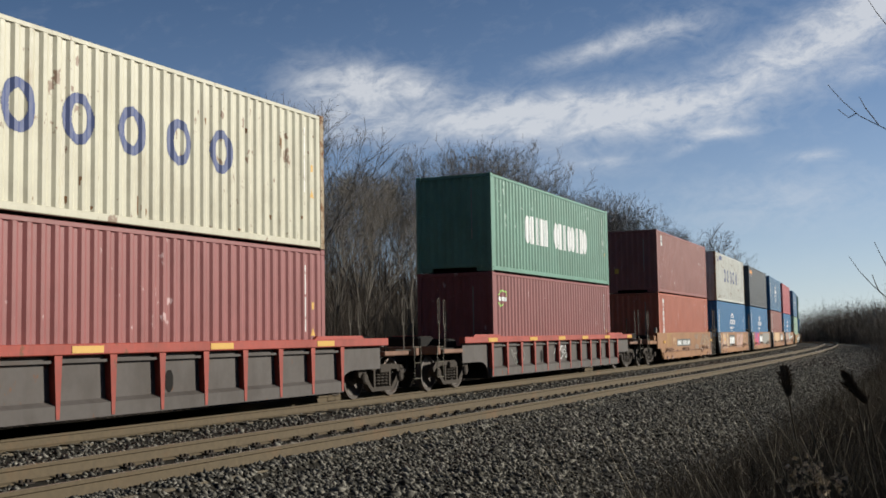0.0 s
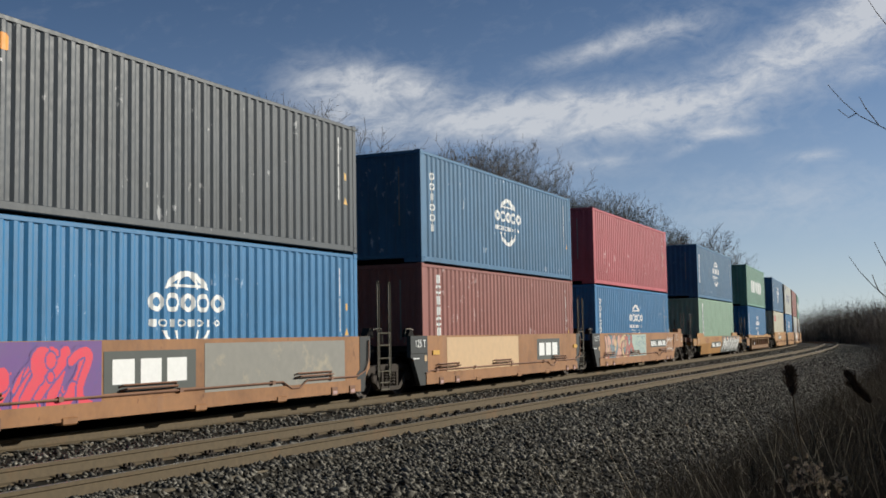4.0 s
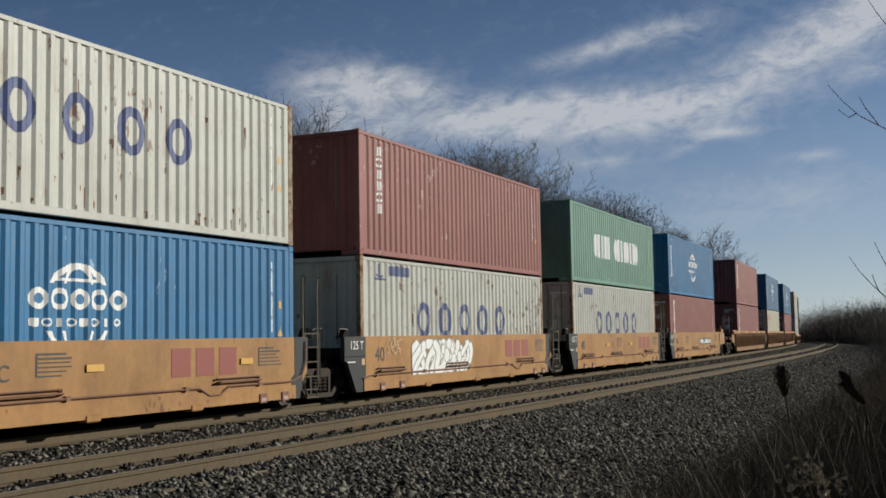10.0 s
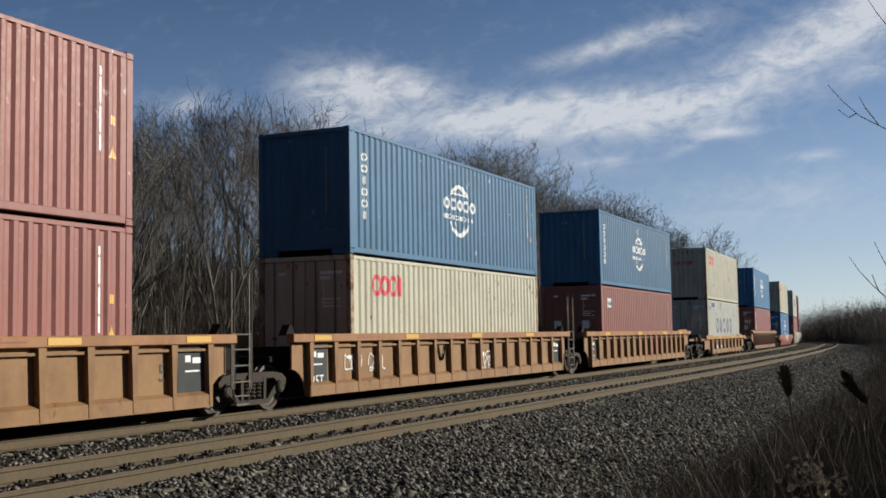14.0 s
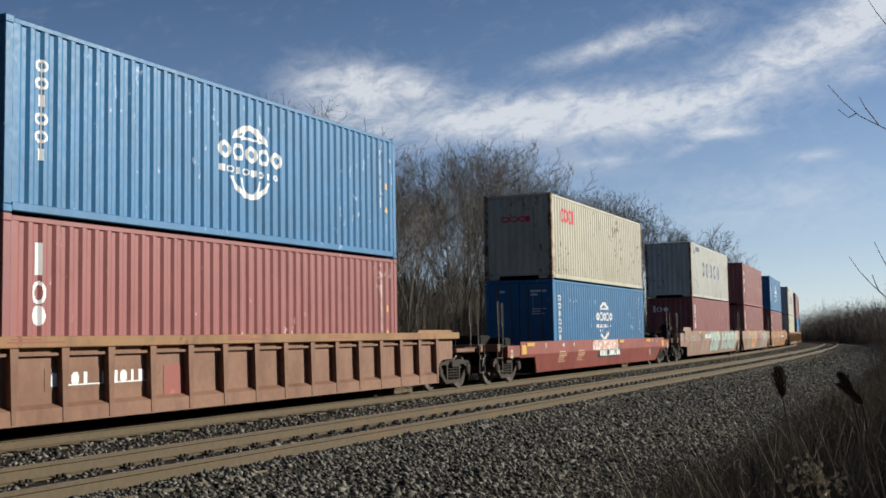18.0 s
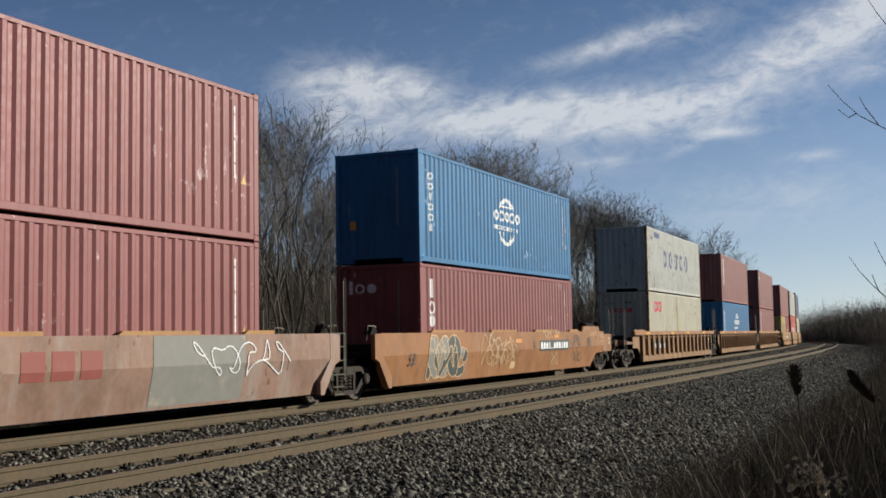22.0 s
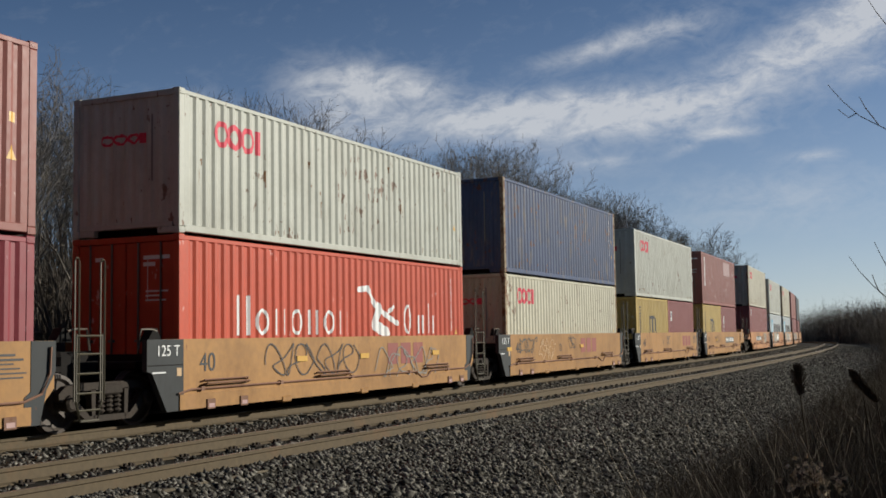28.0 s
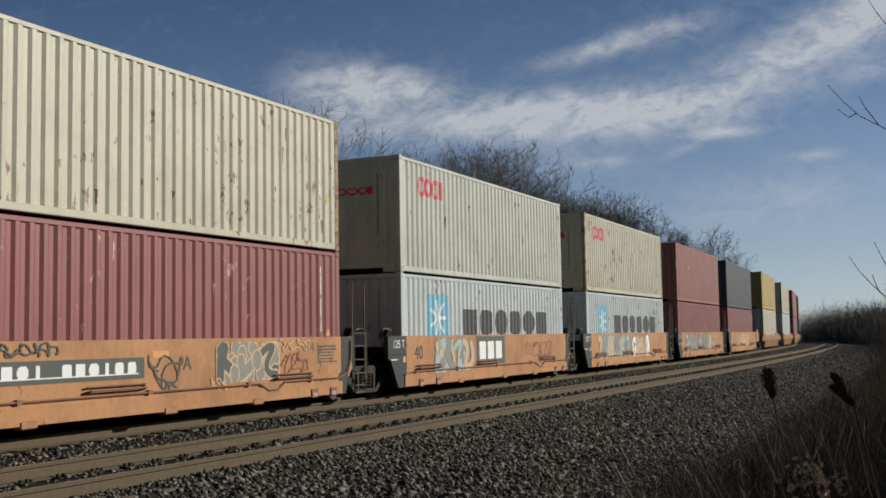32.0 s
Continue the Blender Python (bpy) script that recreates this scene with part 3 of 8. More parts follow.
# name: (parts of (mark name, inside, x0, x1, z0, z1, material)), from the container's middle and its floor
def logo(kind, H):
    if kind == "ovals":       # five tall blue ovals and a small emblem
        em = either(stroke([(-5.3, 2.48), (-5.1, 2.44), (-4.95, 2.46)], 0.05), stroke([(-5.12, 2.44), (-5.12, 2.72)], 0.07), row_of_blocks(-4.62, -3.5, 2.48, 2.72, 4, (3, 2, 1, 3), 0.15), slab(-5.35, -4.8, 2.36, 2.41))
        return [("oval_mark", ring(-2.45 + i * 1.23, 1.60, 0.34, 0.41, 0.165), -2.85 + i * 1.23, -2.05 + i * 1.23, 1.1, 2.1, M_BLUE) for i in range(5)] + [("emblem", em, -5.5, -3.4, 2.3, 2.8, M_BLUE)]
    if kind == "ovals_low":   # the same, larger and lower on the wall
        return [("oval_mark", ring(-2.75 + i * 1.28, 1.44, 0.38, 0.45, 0.17), -3.2 + i * 1.28, -2.3 + i * 1.28, 0.95, 1.95, M_BLUE) for i in range(5)] + logo("ovals", H)[5:]
    if kind == "globe":
        col = either(slab(-5.37, -5.35, 0.83, 2.36), *[slotted(-5.48, -5.24, 2.18 - i * 0.27, 2.36 - i * 0.27, (4, 4, 0, 4, 4, 0)[i]) for i in range(6)])
        return [("round_emblem", globe(0.05, 1.52), -1.15, 1.35, 0.75, 2.3, M_WHITE), ("side_lettering", col, -5.55, -5.2, 0.7, 2.4, M_WHITE)]
    if kind == "bars":        # two groups of tall white blocks
        return [("block_lettering", slotted(x, x + w, 1.02, 1.9, kd), x - 0.02, x + w + 0.02, 0.98, 1.95, M_WHITE)
                for first, step, kinds in ((-3.15, 0.46, (3, 1, 0, 1, 3)), (-0.35, 0.47, (2, 1, 0, 3, 3, 0, 1, 2))) for x, w, kd in [(first + i * step, step * 0.76, kd) for i, kd in enumerate(kinds)]]
    if kind == "column":      # a white column of blocks
        b = either(slab(-5.08, -5.06, 1.03, 2.62), *[slotted(-5.24, -4.90, 2.40 - i * 0.275, 2.62 - i * 0.275, (0, 4, 0, 0, 4, 0)[i]) for i in range(6)])
        return [("column_lettering", b, -5.3, -4.85, 0.95, 2.7, M_WHITE)]
    if kind == "three":       # three white blocks, one over the other
        b = either(slab(-5.44, -5.32, 2.02, 2.5), ring(-5.37, 1.76, 0.13, 0.17, 0.06), disc(-5.37, 1.42, 0.12, 0.15))
        return [("column_lettering", b, -5.55, -5.2, 1.2, 2.55, M_WHITE)]
    if kind == "three_low":
        b = either(slab(-5.36, -5.24, 2.1, 2.32), slab(-5.36, -5.24, 1.5, 1.8), stroke([(-5.4, 0.9), (-5.2, 1.2)], 0.1))
        return [("column_lettering", b, -5.45, -5.1, 0.85, 2.4, M_WHITE)]
    if kind == "clover":      # three linked red rings
        z = H - 0.66
        return [("ring_mark", ring(-4.82 + i * 0.42, z, 0.235, 0.25, 0.105), -5.1 + i * 0.42, -4.55 + i * 0.42, z - 0.27, z + 0.27, M_RED) for i in range(3)] + [("red_block", slab(-3.72, -3.58, z - 0.24, z + 0.24), -3.8, -3.45, z - 0.26, z + 0.26, M_RED)]
    if kind == "bird":        # thin white bars with a bird-like shape between
        L = [slab(-4.33, -4.25, 1.1, 1.85), slab(-4.02, -3.94, 1.1, 1.85)]
        for i in range(6):
            x = -3.7 + i * 0.63
            L += [slab(x, x + 0.07, 1.1, 1.62), slab(x + 0.30, x + 0.37, 1.1, 1.62)] if i % 2 else [ring(x + 0.19, 1.36, 0.21, 0.26, 0.07)]
        L += [stroke([(0.3, 2.1), (0.75, 2.15), (1.1, 1.75), (1.6, 1.55), (2.2, 1.35)], 0.13), stroke([(1.25, 1.7), (1.1, 1.3), (1.7, 1.1)], 0.28), stroke([(1.75, 1.6), (2.05, 1.75)], 0.1)]
        L += [ring(2.78, 1.45, 0.19, 0.36, 0.07), slab(3.3, 3.37, 1.1, 1.55), slab(3.55, 3.62, 1.1, 1.55), slab(3.9, 3.97, 1.1, 1.85), slab(4.15, 4.22, 1.1, 1.55)]
        return [("white_lettering", either(*L), -4.4, 4.3, 1.05, 2.3, M_WHITE)]
    if kind == "star":        # a light blue square and a row of tall dark blocks
        sq = slab(-4.55, -3.27, 0.9, 2.1)
        rays = either(*[stroke([(-3.91, 1.5), (-3.91 + 0.45 * math.cos(k * math.pi / 3.5), 1.5 + 0.45 * math.sin(k * math.pi / 3.5))], 0.09) for k in range(7)])
        return [("blue_square", lambda X, Z: sq(X, Z) & ~rays(X, Z), -4.6, -3.2, 0.85, 2.15, M_SKYBLUE), ("dark_lettering", row_of_blocks(-2.3, 4.7, 1.05, 1.75, 6, (1, 3, 2, 3, 2, 1), 0.2), -2.4, 4.8, 1.0, 1.8, M_BLACK), ("white_burst", rays, -4.5, -3.3, 0.95, 2.05, M_WHITE)]
    if kind == "arch":        # a dark double arch with a bracket under it (twenty-foot box)
        a = either(slab(-0.62, -0.42, 1.1, 1.8), slab(-0.14, 0.06, 1.1, 1.7), slab(0.34, 0.54, 1.1, 1.7), slab(-0.5, 0.42, 1.66, 1.8), stroke([(-0.8, 1.08), (-0.4, 0.98), (0.0, 1.12), (0.4, 0.98), (0.75, 1.08)], 0.06))
        col = either(*[slab(-2.35, -2.22, 2.1 - i * 0.13, 2.18 - i * 0.13) for i in range(9)])
        return [("dark_emblem", a, -0.9, 0.9, 0.9, 1.95, M_BLACK), ("small_lettering", col, -2.4, -2.1, 1.0, 2.25, M_BLACK)]
    if kind == "sun":         # small orange lettering and thin lines
        return [("orange_lettering", row_of_blocks(-5.38, -4.0, 2.35, 2.6, 5, (2, 3, 3, 2, 3), 0.15), -5.4, -3.9, 2.3, 2.65, M_ORANGE), ("small_lettering", either(slab(-5.0, -4.7, 2.18, 2.26)), -5.1, -4.6, 2.1, 2.3, M_RED), ("small_lettering", slab(-4.6, -4.2, 2.17, 2.22), -4.7, -4.1, 2.1, 2.3, M_WHITE)]
    if kind == "swirl":       # a green swirl round white blocks
        return [("green_swirl", either(stroke([(-5.6, 2.22), (-5.3, 2.36), (-5.0, 2.32)], 0.05), stroke([(-5.6, 1.98), (-5.45, 1.88), (-5.2, 1.95)], 0.05), stroke([(-5.0, 2.32), (-4.95, 2.15)], 0.04)), -5.8, -4.7, 1.8, 2.45, M_GREEN), ("white_lettering", row_of_blocks(-5.6, -4.85, 2.04, 2.17, 6, (2, 1, 3), 0.2), -5.7, -4.8, 2.0, 2.2, M_WHITE)]
    if kind == "flag":        # a small white square with dark waves
        return [("white_square", slab(-5.2, -4.83, 2.2, 2.66), -5.25, -4.8, 2.15, 2.7, M_WHITE), ("dark_wave", either(stroke([(-5.15, 2.35), (-5.0, 2.45), (-4.88, 2.42)], 0.07), stroke([(-5.12, 2.5), (-4.98, 2.58), (-4.88, 2.56)], 0.05)), -5.2, -4.83, 2.2, 2.66, M_BLUE)]
    if kind == "flag_short":
        return [("white_square", slab(-2.42, -2.05, 1.6, 2.06), -2.45, -2.0, 1.55, 2.1, M_WHITE), ("dark_wave", either(stroke([(-2.37, 1.75), (-2.22, 1.85), (-2.1, 1.82)], 0.07), stroke([(-2.34, 1.9), (-2.2, 1.98), (-2.1, 1.96)], 0.05)), -2.42, -2.05, 1.6, 2.06, M_BLUE)]
    if kind == "three_short":
        return [("white_block", either(slab(-2.02, -1.90, 1.52, 2.0)), -2.1, -1.8, 1.5, 2.02, M_WHITE), ("white_ring", ring(-1.95, 1.26, 0.14, 0.18, 0.065), -2.12, -1.8, 1.05, 1.46, M_WHITE), ("white_disc", disc(-1.95, 0.90, 0.13, 0.14), -2.1, -1.8, 0.74, 1.05, M_WHITE)]
    if kind == "plate":       # a small white panel
        return [("white_plate", slab(-5.2, -4.6, 2.05, 2.4), -5.25, -4.55, 2.0, 2.45, M_WHITE), ("dark_wave", row_of_blocks(-5.15, -4.65, 2.12, 2.3, 3, (3, 2), 0.2), -5.2, -4.6, 2.1, 2.35, M_BLUE)]
    if kind == "strip":       # a white strip with dark blocks, down the wall
        return [("white_strip", slab(-4.98, -4.62, 0.4, 2.62), -5.0, -4.6, 0.35, 2.65, M_WHITE), ("dark_lettering", either(*[slotted(-4.9, -4.70, 2.25 - i * 0.3, 2.47 - i * 0.3, (3, 1, 3, 1, 2, 0)[i]) for i in range(6)]), -4.95, -4.65, 0.6, 2.5, M_BLUE)]
    if kind == "patch":       # a faded square of other paint
        return [("grey_blue_patch", slab(1.6, 4.0, 1.9, 2.7), 1.55, 4.05, 1.85, 2.75, M_PALEPATCH)]
    if kind == "rust":        # two broad rust runs
        return [("rust_run", lambda X, Z: (np.abs(X + 0.05) < 0.17 + 0.04 * (2.7 - Z)) & (np.sin(X * 57) > -0.75 + 0.25 * np.sin(Z * 9)), -0.4, 0.35, 0.16, 2.78, OCHRE)]
    if kind == "scrawl":      # yellow sprayed scrawl (twenty-foot box)
        return [("yellow_scrawl", either(row_of_blocks(-0.75, 0.5, 1.1, 1.3, 4, (2, 3, 3, 2), 0.25), slab(0.75, 1.3, 1.15, 1.5), slab(1.0, 1.1, 1.5, 1.62)), -0.9, 1.4, 1.0, 1.65, M_YELLOW)]
    return []


def end_labels(H):
    """Small decals at the trailing end of a side, and a column of figures as a broken bar."""
    L = 12.192
    tri = lambda X, Z: (Z > H * 0.37) & (Z < H * 0.37 + 0.22) & (np.abs(X - (L / 2 - 0.47)) < (H * 0.37 + 0.22 - Z) * 0.5)
    figs = lambda X, Z: (np.abs(X - (L / 2 - 0.76)) < 0.04) & (Z < H - 0.36) & (Z > H * 0.40) & ((np.mod(Z, 0.47) > 0.05) | (np.abs(X - (L / 2 - 0.76)) < 0.012))
    return tri, figs


def container(kind, colour, marks, front, words, number):
    """A shipping container. front: its leading end is a plain wall or a pair of doors."""
    L, H = SIZES[kind]
    mat = P[colour]
    c = thing("shipping_container", words, "container", "containers on the train")
    rusty = colour in ("white", "cream", "beige", "navy") and number % 3 != 1
    post_mat = RUSTY if rusty else mat
    rows = wave_x(L, 0.165)
    k = kind
    for sg, nm in ((-1, "n"), (1, "f")):
        part("side_panel", shared("side_panel_" + k + nm, mat, lambda: folded(rows, 0.15, H - 0.10, sg * (WIDE / 2 - 0.012), -sg)), c)
        part("bottom_rail", boxed("bottom_rail_" + k + nm, mat, -L / 2 + 0.17, L / 2 - 0.17, *sorted((sg * (WIDE / 2 - 0.004), sg * (WIDE / 2 - 0.10))), 0.03, 0.156, bev=0.01), c)
        part("top_rail", boxed("top_rail_" + k + nm, mat, -L / 2 + 0.17, L / 2 - 0.17, *sorted((sg * (WIDE / 2 - 0.006), sg * (WIDE / 2 - 0.07))), H - 0.105, H - 0.028, bev=0.008), c)
        for ex in (-1, 1):
            x0, x1 = sorted((ex * (L / 2 - 0.005), ex * (L / 2 - 0.165)))
            y0, y1 = sorted((sg * (WIDE / 2 - 0.003), sg * (WIDE / 2 - 0.12)))
            part("corner_post", boxed("corner_post_%s%s%d" % (k, nm, ex), post_mat, x0, x1, y0, y1, 0.118, H - 0.118, bev=0.012), c)
            X0, X1 = sorted((ex * L / 2, ex * (L / 2 - 0.178)))
            Y0, Y1 = sorted((sg * WIDE / 2, sg * (WIDE / 2 - 0.162)))

            def casting(z0, z1):
                g = Geo().box(X0, X1, Y0, Y1, z0, z1, bev=0.014)
                xm, zm = (X0 + X1) / 2, (z0 + z1) / 2
                return g.prism([(xm - 0.035, zm - 0.022), (xm + 0.035, zm - 0.022), (xm + 0.05, zm), (xm + 0.035, zm + 0.022), (xm - 0.035, zm + 0.022), (xm - 0.05, zm)], *sorted((sg * (WIDE / 2 + 0.003), sg * (WIDE / 2 - 0.05))))
            part("corner_casting", shared("casting_low_%s%s%d" % (k, nm, ex), post_mat, lambda: casting(0.0, 0.118)), c)
            part("corner_casting", shared("casting_top_%s%s%d" % (k, nm, ex), post_mat, lambda: casting(H - 0.118, H)), c)
    part("roof", boxed("roof_" + k, mat, -L / 2 + 0.1, L / 2 - 0.1, -WIDE / 2 + 0.06, WIDE / 2 - 0.06, H - 0.06, H - 0.02), c)
    part("floor", boxed("floor_" + k, BLACK, -L / 2 + 0.45, L / 2 - 0.1, -WIDE / 2 + 0.1, WIDE / 2 - 0.1, 0.04, 0.16), c)
    for ex in (-1, 1):
        x0, x1 = sorted((ex * (L / 2 - 0.02), ex * (L / 2 - 0.15)))
        if ex < 0 and front != "doors" and kind != "twenty":
            # the tunnel under the nose of the box
            part("end_beam", boxed("end_beam_nose_%s" % k, mat, x0, x1, -WIDE / 2 + 0.162, WIDE / 2 - 0.162, 0.125, 0.21, bev=0.01), c)
            for sg in (-1, 1):
                part("nose_block", boxed("nose_block_%s%d" % (k, sg), mat, x0, x1, *sorted((sg * (WIDE / 2 - 0.162), sg * 0.72)), 0.012, 0.126, bev=0.01), c)
        else:
            part("end_beam", boxed("end_beam_low_%s%d" % (k, ex), mat, x0, x1, -WIDE / 2 + 0.162, WIDE / 2 - 0.162, 0.012, 0.15, bev=0.01), c)
        part("end_beam", boxed("end_beam_top_%s%d" % (k, ex), mat, x0, x1, -WIDE / 2 + 0.162, WIDE / 2 - 0.162, H - 0.12, H - 0.012, bev=0.01), c)
        if (ex < 0) == (front == "doors"):
            xa, xb = sorted((ex * (L / 2 - 0.05), ex * (L / 2 - 0.10)))
            for sg in (-1, 1):
                y0, y1 = sorted((sg * 0.008, sg * (WIDE / 2 - 0.125)))
                door = part("door", boxed("door_leaf_%s%d%d" % (k, ex, sg), mat, xa, xb, y0, y1, 0.155, H - 0.125, bev=0.015), c)
                for yb in (0.30, 0.80):
                    xo = ex * (L / 2 - 0.022)
                    part("locking_bar", shared("locking_bar_%s%d%d%d" % (k, ex, sg, yb * 100), GALV, lambda: Geo().tube([(xo, sg * yb, 0.14), (xo, sg * yb, H - 0.12)], 0.018, n=6).box(xo - 0.03, xo + 0.03, sg * yb - 0.05, sg * yb + 0.05, 1.0, 1.05)), door)
                xo, xi = sorted((ex * (L / 2 - 0.045), ex * (L / 2 - 0.06)))

                def figures():
                    g = Geo()
                    rows_ = ((0.36, 0.52, 0.70),) if sg > 0 else ((0.36, 0.40, 0.98), (0.48, 0.40, 0.66), (0.98, 0.45, 0.95), (1.06, 0.45, 0.80), (1.14, 0.45, 0.9))
                    for dz, ya, yb in rows_:
                        g.box(xo, xi, *sorted((sg * ya, sg * yb)), H - dz - (0.07 if dz < 0.7 else 0.03), H - dz)
                    if sg < 0:
                        g.box(xo, xi, -0.50, -0.488, H - 1.17, H - 0.36)
                    return g
                part("door_lettering", shared("door_figures_%s%d%d" % (k, ex, sg), M_WHITE, figures), door)
                if number % 2 == 0:
                    part("door_placard", boxed("door_placard_%s%d%d" % (k, ex, sg), M_WHITE, xo, xi, *sorted((sg * 0.42, sg * 0.70)), 1.25, 1.55), door)
        else:
            def endwall():
                g = folded(wave_x(WIDE, 0.13, 0.26), 0.15, H - 0.12, 0.0, 1.0)
                g.v = [(ex * (L / 2 - 0.05) - ex * y, ex * x * -1, z) for x, y, z in g.v]
                return g
            part("end_panel", shared("end_panel_%s%d" % (k, ex), mat, endwall), c)
    yf = -(WIDE / 2 - 0.012)
    for kd in marks:
        for i, (nm, ins, x0, x1, z0, z1, mm) in enumerate(logo(kd, H)):
            key = "%s_%s_%s_%d" % (nm, kd, k, i)
            part(nm, shared(key, mm, lambda: sheet(rows, yf, ins, x0, x1, z0, z1, 0.012, 0.018)), c)
    if kind != "twenty":
        tri, figs = end_labels(H)
        part("warning_decal", shared("warning_decal_" + k, M_YELLOW, lambda: sheet(rows, yf, tri, 5.45, 5.8, H * 0.37, H * 0.37 + 0.23, 0.01, 0.015)), c)
        if number % 2 == 0:
            part("yellow_decal", shared("yellow_decal_" + k, M_YELLOW, lambda: sheet(rows, yf, slab(L / 2 - 0.53, L / 2 - 0.39, H * 0.56, H * 0.56 + 0.15), 5.5, 5.75, H * 0.56, H * 0.56 + 0.15, 0.02, 0.02)), c)
        part("small_lettering", shared("small_figures_" + k, M_WHITE, lambda: sheet(rows, yf, figs, 5.25, 5.42, H * 0.4, H - 0.34, 0.02, 0.012)), c)
    if colour in ("white", "cream", "beige", "grey", "pale", "navy"):
        rr = random.Random(number % 5)
        weeps = []
        heavy = colour in ("white", "navy")
        for i in range(46 if heavy else 22):
            x = rr.choice(rows)[0] + rr.uniform(-0.02, 0.05)
            z = rr.choice((rr.uniform(0.25, 0.75), rr.uniform(0.2, 0.5), rr.uniform(0.5, H - 0.3)))
            weeps.append((x, z, rr.uniform(0.05, 0.16) * rr.choice((1, 1, 2.6)), rr.uniform(0.012, 0.03)))

        def weep(X, Z):
            m = np.zeros(X.shape, bool)
            for x, z, ln, wd in weeps:
                m |= (Z <= z) & (Z >= max(0.17, z - ln)) & (np.abs(X - x) <= wd * (1 - 0.75 * (z - Z) / ln))
            return m
        tagged(part("rust_stain", shared("rust_runs_%s_%d_%d" % (k, number % 5, heavy), WEEP, lambda: sheet(rows, yf + 0.001, weep, -L / 2 + 0.2, L / 2 - 0.2, 0.17, H - 0.12, 0.02, 0.02)), c), kind="stuff")

    def on_end(name, key, mm, ins, u0, u1, z0, z1):
        def make():
            g = sheet(wave_x(WIDE, 0.13, 0.26), 0.0, ins, u0, u1, z0, z1, 0.02, 0.03)
            g.v = [(-(L / 2 - 0.05) + d, -u, z) for u, d, z in g.v]
            return g
        part(name, shared("%s_%s" % (key, k), mm, make), c)
    if front != "doors":
        if "clover" in marks:
            on_end("end_emblem", "end_clover", M_RED, either(ring(-0.45, H - 0.83, 0.16, 0.10, 0.05), ring(-0.14, H - 0.83, 0.17, 0.10, 0.05), ring(0.16, H - 0.83, 0.14, 0.10, 0.05), slab(0.30, 0.42, H - 0.93, H - 0.74)), -0.65, 0.45, H - 0.95, H - 0.72)
        if "three" in marks:
            on_end("end_emblem", "end_three", M_WHITE, either(slab(-0.86, -0.76, H - 0.75, H - 0.42), ring(-0.55, H - 0.62, 0.14, 0.13, 0.05), disc(-0.2, H - 0.62, 0.13, 0.12)), -0.9, 0.0, H - 0.8, H - 0.4)
        on_end("end_line", "end_fig", M_GREYSP, slab(0.56, 0.59, 0.95, H - 0.42), 0.5, 0.65, 0.9, H - 0.4)
    if number % 4 == 0 and front != "doors":
        part("end_decal", boxed("end_decal_" + k, M_YELLOW, -L / 2 + 0.04, -L / 2 + 0.048, 0.62, 0.80, 0.9, 1.12), c)
    return c


# ---------------------------------------------------------------- railway wagons
def font_geo(text, size):
    """Letters of the built-in font as a flat mesh."""
    cu = bpy.data.curves.new("letters", "FONT")
    cu.body, cu.size, cu.align_x = text, size, "CENTER"
    ob = bpy.data.objects.new("letters", cu)
    scene.collection.objects.link(ob)
    dg = bpy.context.evaluated_depsgraph_get()
    me = ob.evaluated_get(dg).to_mesh()
    g = Geo()
    g.add([(v.co.x, 0.0, v.co.y) for v in me.vertices], [tuple(q.vertices) for q in me.polygons])
    bpy.data.objects.remove(ob)
    bpy.data.curves.remove(cu)
    return g


def letters(text, size, mat, parent, x, y, z, name="lettering"):
    me = shared("%s_%s_%d" % (name, text, size * 1000), mat, lambda: font_geo(text, size))
    return part(name, me, parent, "", pose(x, y, z))


